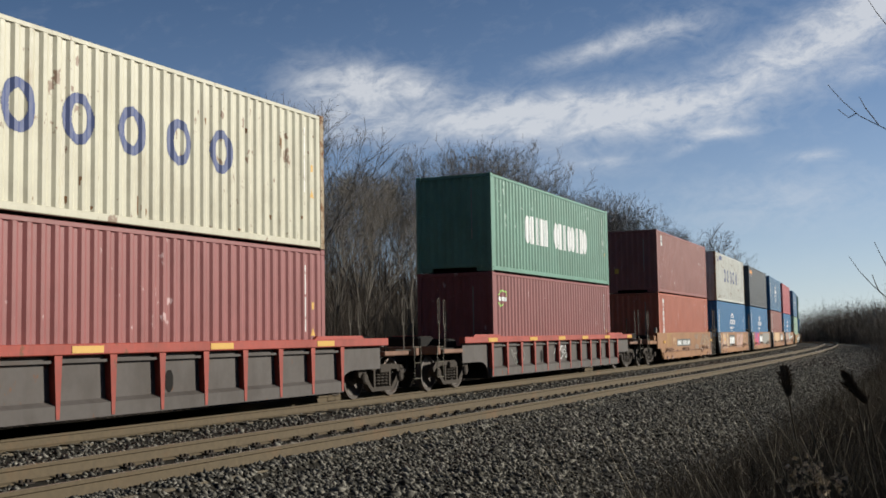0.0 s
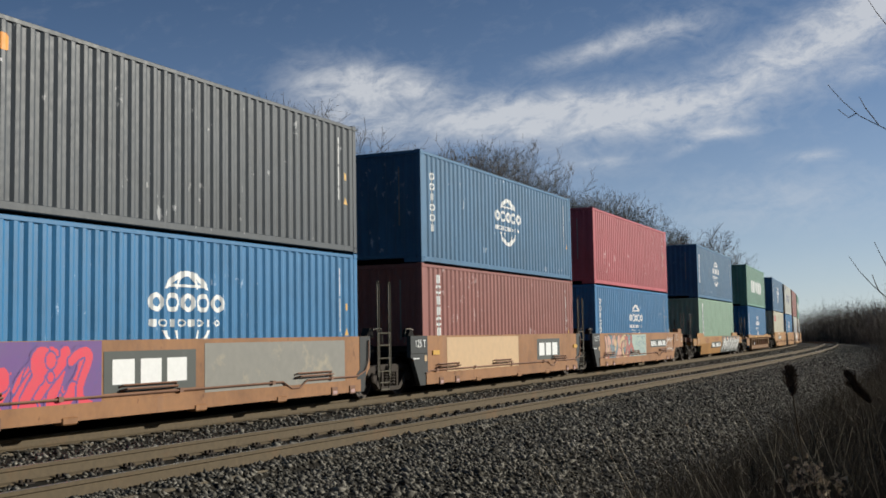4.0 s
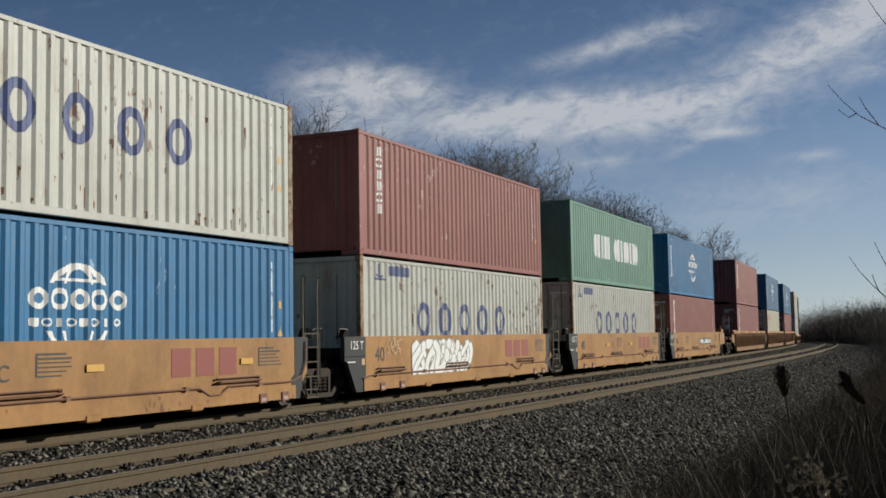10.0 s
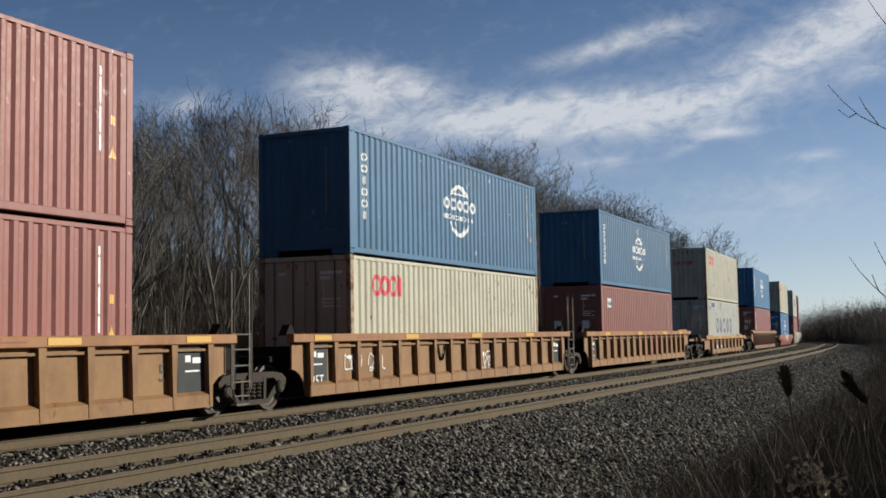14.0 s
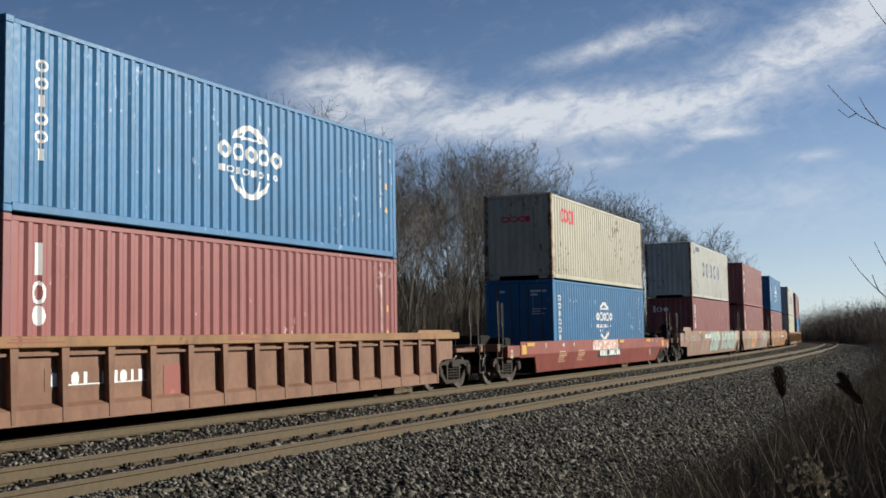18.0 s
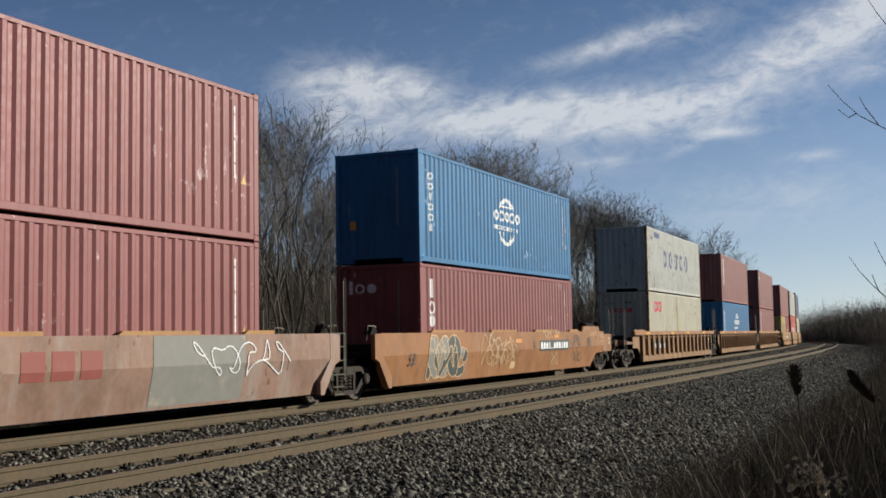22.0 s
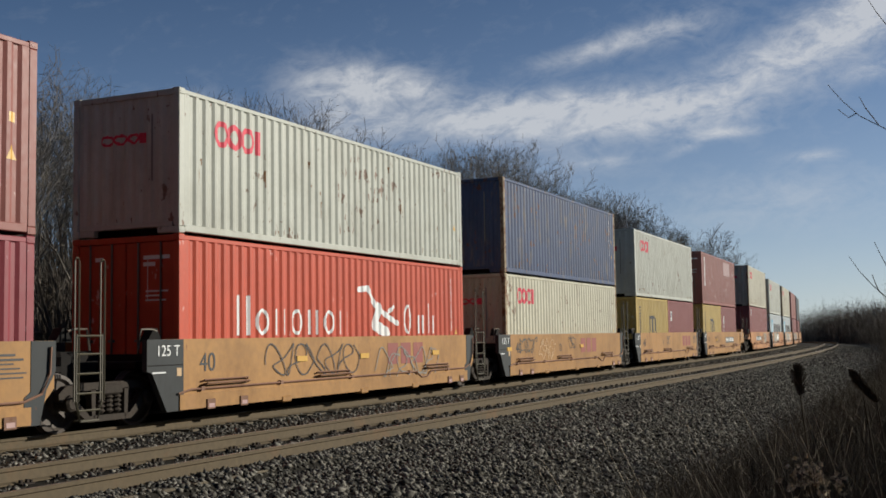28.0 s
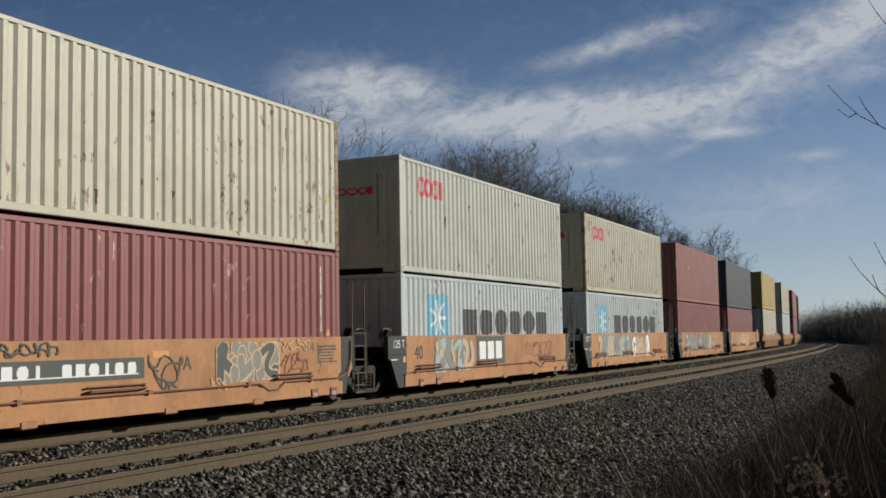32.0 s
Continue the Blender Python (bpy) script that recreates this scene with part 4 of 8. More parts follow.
def add_truck(w, x, key=""):
    """A three-piece freight truck under the wagon at x."""
    def frame_side(sg):
        g = Geo()
        y0, y1 = sorted((sg * 0.97, sg * 1.09))
        # a top chord, two slanting members and a bottom bar round the spring nest
        g.prism([(-1.12, 0.50), (-0.92, 0.49), (-0.70, 0.645), (0.70, 0.645), (0.92, 0.49), (1.12, 0.50), (1.13, 0.62), (0.98, 0.73), (0.62, 0.765), (-0.62, 0.765), (-0.98, 0.73), (-1.13, 0.62)], y0, y1)
        for m in (-1, 1):
            slant = [(m * 0.96, 0.50), (m * 0.80, 0.56), (m * 0.74, 0.50), (m * 0.46, 0.245), (m * 0.34, 0.245), (m * 0.36, 0.15), (m * 0.50, 0.15)]
            g.prism(slant, y0, y1)
            g.prism([(m * 0.335, 0.24), (m * 0.41, 0.24), (m * 0.43, 0.66), (m * 0.335, 0.66)], y0, y1)
        g.prism([(-0.37, 0.15), (0.37, 0.15), (0.37, 0.245), (-0.37, 0.245)], y0, y1)
        for ex in (-0.89, 0.89):
            g.lathe([(sg * 0.95, 0.05), (sg * 0.95, 0.13), (sg * 1.13, 0.13), (sg * 1.16, 0.09), (sg * 1.16, 0.02)], ex, 0.47, 10)
        return g

    def spring():
        n = 10
        vs, fs = [], []
        levels = 11
        for i in range(levels):
            r = 0.098 if i % 2 else 0.062
            vs += [(r * math.cos(2 * math.pi * k / n), r * math.sin(2 * math.pi * k / n), i * 0.036) for k in range(n)]
        for i in range(levels - 1):
            fs += [(i * n + k, i * n + (k + 1) % n, i * n + n + (k + 1) % n, i * n + n + k) for k in range(n)]
        return Geo().add(vs, fs)

    def wheels():
        g = Geo()
        for sg in (-1, 1):
            g.lathe([(sg * 0.69, 0.10), (sg * 0.70, 0.46), (sg * 0.71, 0.485), (sg * 0.735, 0.485), (sg * 0.745, 0.462), (sg * 0.83, 0.455), (sg * 0.835, 0.40), (sg * 0.79, 0.36), (sg * 0.775, 0.16), (sg * 0.85, 0.12), (sg * 0.86, 0.05)], 0, 0.0, 24)
        g.tube([(0, -0.95, 0), (0, 0.95, 0)], 0.075, n=8)
        return g
    tr = part("truck", boxed("truck_bolster", TRUCK, -0.24, 0.24, -1.16, 1.16, 0.56, 0.74, bev=0.03), w, "", pose(x, 0, 0))
    for sg in (-1, 1):
        part("side_frame", shared("truck_side_frame%d" % sg, TRUCK, lambda: frame_side(sg)), tr)
        for dx in (-0.19, 0.0, 0.19) if sg < 0 else ():
            part("spring", shared("truck_spring", TRUCK, spring), tr, "", pose(dx, sg * 1.03, 0.27))
    for ex in (-0.89, 0.89):
        part("wheelset", shared("wheelset", WHEEL, wheels, True), tr, "", pose(ex, 0, 0.455))
    return tr


def ladder(w, x, y, z0, z1, mat, wide=0.40, key=""):
    def make():
        g = Geo()
        for dx in (-wide / 2, wide / 2):
            g.tube([(dx, 0, 0), (dx, 0, z1 - z0)], 0.012, n=5)
        n = int((z1 - z0) / 0.38)
        for i in range(n + 1):
            g.tube([(-wide / 2, 0, 0.02 + i * 0.38), (wide / 2, 0, 0.02 + i * 0.38)], 0.012, n=5)
        return g
    return part("ladder", shared("ladder_%d_%d" % ((z1 - z0) * 100, wide * 100), mat, make), w, "", pose(x, y, z0))


def hoop(w, x, y, z0, z1, mat, wide=0.10):
    """A tall narrow grab hoop on a post."""
    def make():
        h = z1 - z0
        g = Geo().tube([(0, 0, 0), (0, 0, h * 0.55)], 0.016, n=5)
        g.tube([(-wide / 2, 0, h * 0.5), (-wide / 2, 0, h - 0.03), (-wide / 4, 0, h), (wide / 4, 0, h), (wide / 2, 0, h - 0.03), (wide / 2, 0, h * 0.5), (-wide / 2, 0, h * 0.5)], 0.012, n=5)
        return g
    return part("handrail", shared("hoop_%d" % ((z1 - z0) * 100), mat, make), w, "", pose(x, y, z0))


def card_frame(z):
    """A stencilled frame with a cross inside."""
    y0, y1 = -WIDTH - 0.006, -WIDTH + 0.01
    g = Geo()
    for dz in (-0.14, 0.02, 0.125):
        g.box(-0.22, 0.22, y0, y1, z + dz, z + dz + 0.018)
    for dx in (-0.22, -0.02, 0.202):
        g.box(dx, dx + 0.018, y0, y1, z - 0.14, z + 0.143)
    return g


def joint_ladder():
    """Rungs between the two tall hoops, with a narrower step that hangs below."""
    g = Geo()
    for x in (-0.28, 0.28):
        g.tube([(x, 0, 0.5), (x, 0, 1.53)], 0.014, n=5)
    for z in (0.62, 0.92, 1.22, 1.50):
        g.tube([(-0.28, 0, z), (0.28, 0, z)], 0.016, n=5)
    g.tube([(-0.28, 0, 0.5), (-0.19, 0, 0.20), (0.19, 0, 0.20), (0.28, 0, 0.5)], 0.022, n=5)
    g.tube([(-0.235, 0, 0.36), (0.235, 0, 0.36)], 0.016, n=5)
    return g.box(-0.20, 0.20, -0.02, 0.12, 0.19, 0.215)


STYLES = {
    # half length of the body, sill height, ribs
    "smooth": dict(body=6.72, top=1.43, bot=0.24, ribs=False, two_plane=False),
    "long_smooth": dict(body=8.55, top=1.5, bot=0.24, ribs=False, two_plane=True),
    "mid_smooth": dict(body=8.45, top=1.20, bot=0.22, ribs=False, two_plane=True),
    "short_smooth": dict(body=6.55, top=1.2, bot=0.24, ribs=False, two_plane=True),
    "long_rib": dict(body=8.55, top=1.5, bot=0.22, ribs=0.98, two_plane=False),
    "mid_rib": dict(body=7.1, top=1.38, bot=0.24, ribs=1.16, two_plane=False),
    "short_rib": dict(body=6.35, top=1.2, bot=0.24, ribs=1.45, two_plane=False),
}
WIDTH = 1.38      # half width over the sides


def side_outline(st, ends, half_f, half_r, sg):
    """One side wall of a smooth wagon as a closed shell. ends: for the leading and the trailing end, own truck or shared one."""
    hb, zt, zb = st["body"], st["top"], st["bot"]
    zk = 0.72
    pts = []
    xf = -(half_f - 2.35) if ends[0] else -hb
    xr = (half_r - 2.35) if ends[1] else (hb if st["top"] > 1.45 or st["two_plane"] else 6.32)
    bf = -hb + (0.55 if ends[0] else 0.42)
    br = (hb - (0.55 if ends[1] else 0.42)) if xr > 6.4 else 5.85
    return [(xf, zt), (xf, zk), (bf - 0.5, zk), (bf, zb), (br, zb), (min(br + 0.5, xr - 0.01), zk), (xr, zk), (xr, zt)]


def wagon(style, paint_mat, ends, half_f, half_r, words, number, extra=(), rib_mat=None, sill_mat=None, end_mat=None, holes=False):
    """A well wagon: two deep side walls, a floor in the well, end decks and trucks. x runs back along the train."""
    st = STYLES[style]
    hb, zt, zb = st["body"], st["top"], st["bot"]
    w = thing("well_wagon", words, "railway wagon", "wagons of the train")
    sig = "%s_%d%d_%d_%d" % (style, ends[0], ends[1], half_f * 100, half_r * 100)
    rib_mat, sill_mat, end_mat = rib_mat or paint_mat, sill_mat or paint_mat, end_mat or SLATE
    W = WIDTH
    for sg in (-1, 1):
        if not st["ribs"]:
            o = side_outline(st, ends, half_f, half_r, sg)
            if st["two_plane"]:
                zm = 0.5 * (zt + zb) + 0.1
                up = [(o[0][0], zt), (o[0][0], zm), (o[-1][0], zm), (o[-1][0], zt)]

                def low():
                    xs = [o[1], o[2], o[3], o[4], o[5], o[6]]
                    poly = [(o[0][0], zm)] + xs + [(o[-1][0], zm)]
                    g = Geo()
                    n = len(poly)
                    tuck = lambda z: sg * (W - 0.16 * (zm - z) / (zm - zb))
                    vs = [(x, tuck(z), z) for x, z in poly] + [(x, tuck(z) - sg * 0.05, z) for x, z in poly]
                    return g.add(vs, [tuple(range(n)), tuple(range(2 * n - 1, n - 1, -1))] + [(i, (i + 1) % n, n + (i + 1) % n, n + i) for i in range(n)])
                part("side_panel", shared("upper_side_%s_%d" % (sig, sg), paint_mat, lambda: Geo().prism(up, sg * W, sg * (W - 0.06))), w)
                part("lower_side_panel", shared("lower_side_%s_%d" % (sig, sg), paint_mat, low), w)
            else:
                part("side_panel", shared("side_%s_%d" % (sig, sg), paint_mat, lambda: Geo().prism(o, sg * W, sg * (W - 0.06))), w)
                part("side_ledge", shared("ledge_%s_%d" % (sig, sg), paint_mat, lambda: Geo().prism([(o[3][0], zb - 0.02), (o[3][0], zb + 0.24), (o[4][0], zb + 0.24), (o[4][0], zb - 0.02)], sg * (W + 0.03), sg * W)), w)
                yp = sg * (W + 0.035)

                def pipe():
                    # runs along the wall, dips once round a bracket
                    g = Geo().tube([(-6.35, yp, 0.50), (-6.0, yp, 0.56), (2.75, yp, 0.56), (3.05, yp, 0.42), (3.35, yp, 0.42), (3.65, yp, 0.56), (5.7, yp, 0.56), (6.05, yp, 0.66), (6.2, yp, 0.95), (6.22, yp, 1.34)], 0.020, n=5)
                    for xb in (-5.7, -3.2, -0.4, 2.4, 4.6):
                        g.box(xb - 0.05, xb + 0.05, *sorted((sg * W, yp + sg * 0.025)), 0.525, 0.60)
                    return g
                part("air_pipe", shared("pipe_%s_%d" % (sig, sg), OXIDE, pipe), w)
                for x in (-5.0, -1.2, 3.9) if sg < 0 else ():
                    part("step_rail", shared("step_rail%d" % sg, OXIDE, lambda: Geo().tube([(-0.68, sg * (W + 0.01), 0.0), (-0.64, sg * (W + 0.11), 0.03), (0.64, sg * (W + 0.11), 0.03), (0.68, sg * (W + 0.01), 0.0)], 0.018, n=5).tube([(-0.70, sg * (W + 0.01), 0.05), (-0.66, sg * (W + 0.06), 0.09), (0.66, sg * (W + 0.06), 0.09), (0.70, sg * (W + 0.01), 0.05)], 0.015, n=5)), w, "", pose(x, 0, 0.62))
                for x in (-5.45, -4.45, 4.7, 5.45) if sg < 0 else ():
                    pad = part("pad_plate", boxed("pad_plate%d" % sg, OXIDE, -0.12, 0.12, *sorted((sg * (W + 0.055), sg * (W + 0.03))), zb - 0.05, zb + 0.13, bev=0.008), w, "", pose(x, 0, 0))
                    part("pad_stencil", boxed("pad_stencil%d" % sg, M_PALEPATCH, -0.08, 0.08, *sorted((sg * (W + 0.061), sg * (W + 0.05))), zb - 0.02, zb + 0.05), pad)
                for x in (-3.0, 0.15, 2.7) if sg < 0 else ():
                    part("jack_pad", boxed("jack_pad%d" % sg, paint_mat, -0.17, 0.17, *sorted((sg * (W + 0.05), sg * (W - 0.15))), zb - 0.07, zb + 0.05, bev=0.02), w, "", pose(x, 0, 0))
        else:
            xf = -(half_f - 2.2) if ends[0] else -(half_f - 0.95)
            xr = (half_r - 2.2) if ends[1] else (half_r - 0.95)
            bf, br = -hb + 0.5, hb - 0.5
            part("top_sill", boxed("top_sill_%s_%d" % (sig, sg), sill_mat, xf, xr, *sorted((sg * (W + 0.02), sg * (W - 0.16))), zt - 0.17, zt, bev=0.012), w)
            part("bottom_sill", shared("bottom_sill_%s_%d" % (sig, sg), paint_mat, lambda: Geo().prism_x([(sg * (W - 0.02), zb), (sg * (W - 0.02), zb + 0.22), (sg * (W - 0.16), zb + 0.30), (sg * (W - 0.16), zb)], bf, br)), w)

            def plate():
                g = Geo()
                n = 7
                arc_f = [(bf - 0.62 + 0.62 * math.sin(a), zb + (zt - 0.7 - zb) * (math.cos(a))) for a in [i * math.pi / 2 / n for i in range(n + 1)]]
                arc_r = [(br + 0.62 - 0.62 * math.sin(a), zb + (zt - 0.7 - zb) * (math.cos(a))) for a in [i * math.pi / 2 / n for i in range(n, -1, -1)]]
                poly = [(xf + 0.15, zt - 0.16), (xf + 0.15, zt - 0.7)] + arc_f + arc_r + [(xr - 0.15, zt - 0.7), (xr - 0.15, zt - 0.16)]
                return g.prism(poly, sg * (W - 0.13), sg * (W - 0.17))
            part("side_panel", shared("plate_%s_%d" % (sig, sg), paint_mat, plate), w)
            nr = int(round((br - bf) / st["ribs"]))

            def rib():
                g = Geo()
                ya, yb = sg * (W - 0.13), sg * (W - 0.01)
                vs = []
                for z, wd, yo in ((zb + 0.02, 0.035, yb), (zt - 0.17, 0.08, yb)):
                    vs += [(-wd, ya, z), (-wd, yo, z), (wd, yo, z), (wd, ya, z)]
                return g.add(vs, [(0, 1, 2, 3), (7, 6, 5, 4), (0, 4, 5, 1), (1, 5, 6, 2), (2, 6, 7, 3), (3, 7, 4, 0)])
            for i in range(nr + 1):
                x = bf + 0.06 + (br - bf - 0.12) * i / nr
                part("rib", shared("rib_%s_%d" % (style, sg), rib_mat, rib), w, "", pose(x, 0, 0))
                if i < nr and sg < 0:
                    part("stiffener", boxed("stiffener_%s_%d" % (style, sg), paint_mat, 0.10, (br - bf) / nr - 0.10, *sorted((sg * (W - 0.05), sg * (W - 0.13))), zt - 0.29, zt - 0.245), w, "", pose(x, 0, 0))
                if sg < 0 and style == "short_rib":
                    part("jack_pad", boxed("rib_pad", rib_mat, -0.13, 0.13, -W - 0.02, -W + 0.12, zb - 0.06, zb + 0.09, bev=0.02), w, "", pose(x, 0, 0))
    if style == "long_rib":
        for x in (-5.6, -0.4, 3.1):
            part("stencil_line", boxed("sill_stencil", M_OXRED, -0.55, 0.55, -W - 0.024, -W - 0.019, zt - 0.10, zt - 0.075), w, "", pose(x, 0, 0))
            part("stencil_line", boxed("sill_stencil_short", M_OXRED, -0.30, 0.30, -W - 0.024, -W - 0.019, zt - 0.055, zt - 0.035), w, "", pose(x - 0.2, 0, 0))
    # floor of the well and its cross beams, on which the boxes stand
    part("well_floor", boxed("well_floor_%s" % sig, BLACK, -hb + 0.75, hb - 0.75, -W + 0.18, W - 0.18, 0.24, 0.34), w)
    for x in (-5.95, 5.95, 0.0):
        part("floor_beam", boxed("floor_beam", BLACK, -0.25, 0.25, -W + 0.17, W - 0.17, 0.24, 0.385), w, "", pose(x, 0, 0))
    for e, (own, half) in enumerate(((ends[0], half_f), (ends[1], half_r))):
        s = -1 if e == 0 else 1
        b = s * hb
        far = s * (half - (0.62 if own else 0.75))
        part("end_bulkhead", boxed("bulkhead_%s" % style, BLACK, -0.06, 0.06, -W + 0.16, W - 0.16, 0.2, zt - 0.25), w, "", pose(b - s * 0.55, 0, 0))
        x0, x1 = sorted((b - s * 0.5, far))
        part("end_deck", boxed("end_deck_%s_%d" % (sig, e), BLACK, x0, x1, -0.95, 0.95, 0.93, 1.06, bev=0.02), w)
        x0, x1 = sorted((b - s * 0.5, s * (half - 0.05)))
        part("centre_sill", boxed("centre_sill_%s_%d" % (sig, e), BLACK, x0, x1, -0.33, 0.33, 0.76, 0.95, bev=0.02), w)
        if own:
            part("end_sill", boxed("end_sill_%s" % sig, OXIDE, -0.09, 0.09, -1.36, 1.36, 0.94, 1.16, bev=0.02), w, "", pose(far, 0, 0))
            part("coupler", shared("coupler", TRUCK, lambda: Geo().box(-0.5, 0.45, -0.11, 0.11, 0.74, 0.98, bev=0.03).box(0.25, 0.55, -0.2, 0.2, 0.70, 1.02, bev=0.05)), w, "", pose(s * (half - 0.42), 0, 0, 0, 0, 0 if s > 0 else 180))
            add_truck(w, s * (half - 1.95))
            for sg in (-1, 1):
                ladder(w, far - s * 0.02, sg * 1.37, 0.36, 1.16, HANDRAIL, 0.36)
                hoop(w, far - s * 0.12, sg * 1.30, 1.12, 2.38, GALV, 0.12)
                hoop(w, far - s * 1.10, sg * 1.05, 1.02, 2.05, BLACK)
                hoop(w, far - s * 0.55, sg * 1.26, 1.04, 2.34, GALV, 0.12)
                part("deck_edge", boxed("deck_edge%d" % sg, TRUCK, -0.42, 0.42, *sorted((sg * 0.96, sg * 1.3)), 1.06, 1.10, bev=0.008), w, "", pose(far - s * 0.62, 0, 0))
                if style == "smooth" and e == 0:
                    part("deck_side", boxed("deck_side%d" % sg, paint_mat, -0.86, 0.86, *sorted((sg * (W - 0.03), sg * (W - 0.42))), 0.93, 1.08, bev=0.015), w, "", pose(-(half - 1.50), 0, 0))
                    part("deck_bracket", boxed("deck_bracket%d" % sg, paint_mat, -0.16, 0.16, *sorted((sg * (W - 0.06), sg * (W - 0.34))), 1.08, 1.30, bev=0.02), w, "", pose(-(half - 2.12), 0, 0))
                elif style == "smooth":
                    part("end_cabinet", boxed("end_cabinet%d" % sg, paint_mat, -0.50, 0.50, *sorted((sg * (W - 0.02), sg * (W - 0.40))), 0.72, 1.36, bev=0.02), w, "", pose(s * (half - 1.83), 0, 0))
                    part("cabinet_step", boxed("cabinet_step%d" % sg, paint_mat, -0.36, 0.36, *sorted((sg * (W - 0.05), sg * (W - 0.32))), 1.36, 1.60, bev=0.02), w, "", pose(s * (half - 1.86), 0, 0))
                elif not st["ribs"]:
                    part("end_cabinet", boxed("end_cabinet_%d_%d" % (zt * 100, sg), paint_mat, -0.55, 0.55, *sorted((sg * (W - 0.02), sg * (W - 0.40))), 0.74, zt - 0.1, bev=0.02), w, "", pose(s * (half - 1.85), 0, 0))
                else:
                    part("end_bracket", boxed("end_bracket_%s%d" % (style, sg), OXIDE, -0.62, 0.62, *sorted((sg * (W - 0.06), sg * (W - 0.20))), 0.96, 1.07, bev=0.02), w, "", pose(s * (half - 1.62), 0, 0))
            if not st["ribs"] and (style != "smooth" or e):
                cx = s * (half - (2.66 if style != "smooth" else 2.75))
                if paint_mat is RED_WAGON:
                    part("reflector_panel", boxed("reflector_panel", M_YELLOW, -0.20, 0.20, -W - 0.006, -W + 0.02, zt - 0.38, zt - 0.10), w, "", pose(cx, 0, 0))
                else:
                    part("framed_card", shared("framed_card_%d" % (zt * 100), M_CARD, lambda: card_frame(zt - 0.24)), w, "", pose(cx, 0, 0))
                card = part("route_card", boxed("route_card_%s" % style, M_CREAM, -0.10, 0.10, -W + 0.014, -W + 0.03, zt - 0.47, zt - 0.23), w, "", pose(s * (half - 1.62), 0, 0))
                part("card_print", boxed("card_print_%s" % style, M_GREYSP, -0.07, 0.07, -W + 0.010, -W + 0.016, zt - 0.40, zt - 0.28), card)
            part("brake_gear", shared("brake_gear", BLACK, lambda: Geo().box(-0.9, 0.9, -0.8, -0.2, 0.55, 0.80, bev=0.05).box(-0.2, 0.35, -1.0, -0.4, 0.98, 1.34, bev=0.06).tube([(-1.2, -0.9, 0.60), (1.2, -0.9, 0.60)], 0.035, n=6)), w, "", pose(s * (half - 2.2), 0, 0))
            part("air_hose", shared("air_hose", BLACK, lambda: Geo().tube([(0, 0.45, 0.85), (0.12, 0.48, 0.62), (0.3, 0.48, 0.5), (0.42, 0.45, 0.62)], 0.03, n=6)), w, "", pose(far, 0, 0, 0, 0, 0 if s > 0 else 180))
            part("deck_gear", boxed("deck_gear", BLACK, -0.45, 0.45, -0.5, 0.6, 1.06, 1.42, bev=0.06), w, "", pose(far - s * 1.1, 0, 0))
            if style == "long_smooth":
                part("air_tank", shared("air_tank", BLACK, lambda: Geo().tube([(-0.75, 0, 1.64), (0.30, 0, 1.64)], 0.19, n=12).box(-0.62, -0.54, -0.12, 0.12, 1.06, 1.5).box(0.1, 0.18, -0.12, 0.12, 1.06, 1.5)), w, "", pose(far - s * 1.15, -0.62, 0))
                part("brake_valve", shared("brake_valve", BLACK, lambda: Geo().box(-0.22, 0.22, -0.14, 0.14, 1.06, 1.62, bev=0.05).box(-0.12, 0.12, -0.2, 0.1, 1.5, 1.86, bev=0.05).tube([(0.2, -0.1, 1.3), (0.5, -0.1, 1.22), (0.7, -0.1, 1.04)], 0.03, n=6)), w, "", pose(far - s * 0.55, -0.7, 0))
            if style not in ("smooth", "mid_smooth"):
                gh = 0.07 if st["ribs"] else 0.19
                for sg in (-1, 1):
                    part("container_guide", shared("guide_%s_%d" % (style, s), sill_mat, lambda: Geo().prism([(-1.1, 0.0), (1.0, 0.0), (0.9, gh), (-0.95, gh)], -0.04, 0.04)), w, "", pose(b - s * 0.45, sg * 1.24, zt - 0.005))
            elif style == "smooth":
                part("container_guide", shared("guide_small_%d" % s, GALV, lambda: Geo().prism([(-0.15, 0.0), (0.15, 0.0), (0.05, 0.25), (-0.03, 0.25)], -0.05, 0.05)), w, "", pose(b - s * 0.3, -1.1, zt - 0.02))
        else:
            for sg in (-1, 1):
                if not st["ribs"]:
                    y0, y1 = sorted((sg * (W + 0.008), sg * (W - 0.10)))
                    if style == "smooth":
                        shape = [(-7.13, 1.428), (-6.18, 1.428), (-6.18, 0.21), (-6.62, 0.21), (-7.0, 0.86), (-7.13, 0.90)] if e == 0 else [(5.86, 1.428), (6.34, 1.428), (6.34, 0.98), (6.16, 0.70), (6.04, 0.21), (5.74, 0.21), (5.74, 0.62), (5.86, 0.7)]
                    else:
                        shape = [(b - s * 0.10, zt - 0.004), (b + s * 0.30, zt - 0.02), (b + s * 0.30, 0.92), (b + s * 0.1, 0.84), (b - s * 0.36, 0.22), (b - s * 0.5, 0.22), (b - s * 0.5, 0.5), (b - s * 0.10, 0.95)]
                    part("end_post", shared("end_post_%s_%d_%d" % (sig, e, sg), end_mat if style == "smooth" else paint_mat, lambda: Geo().prism(shape, y0, y1)), w)
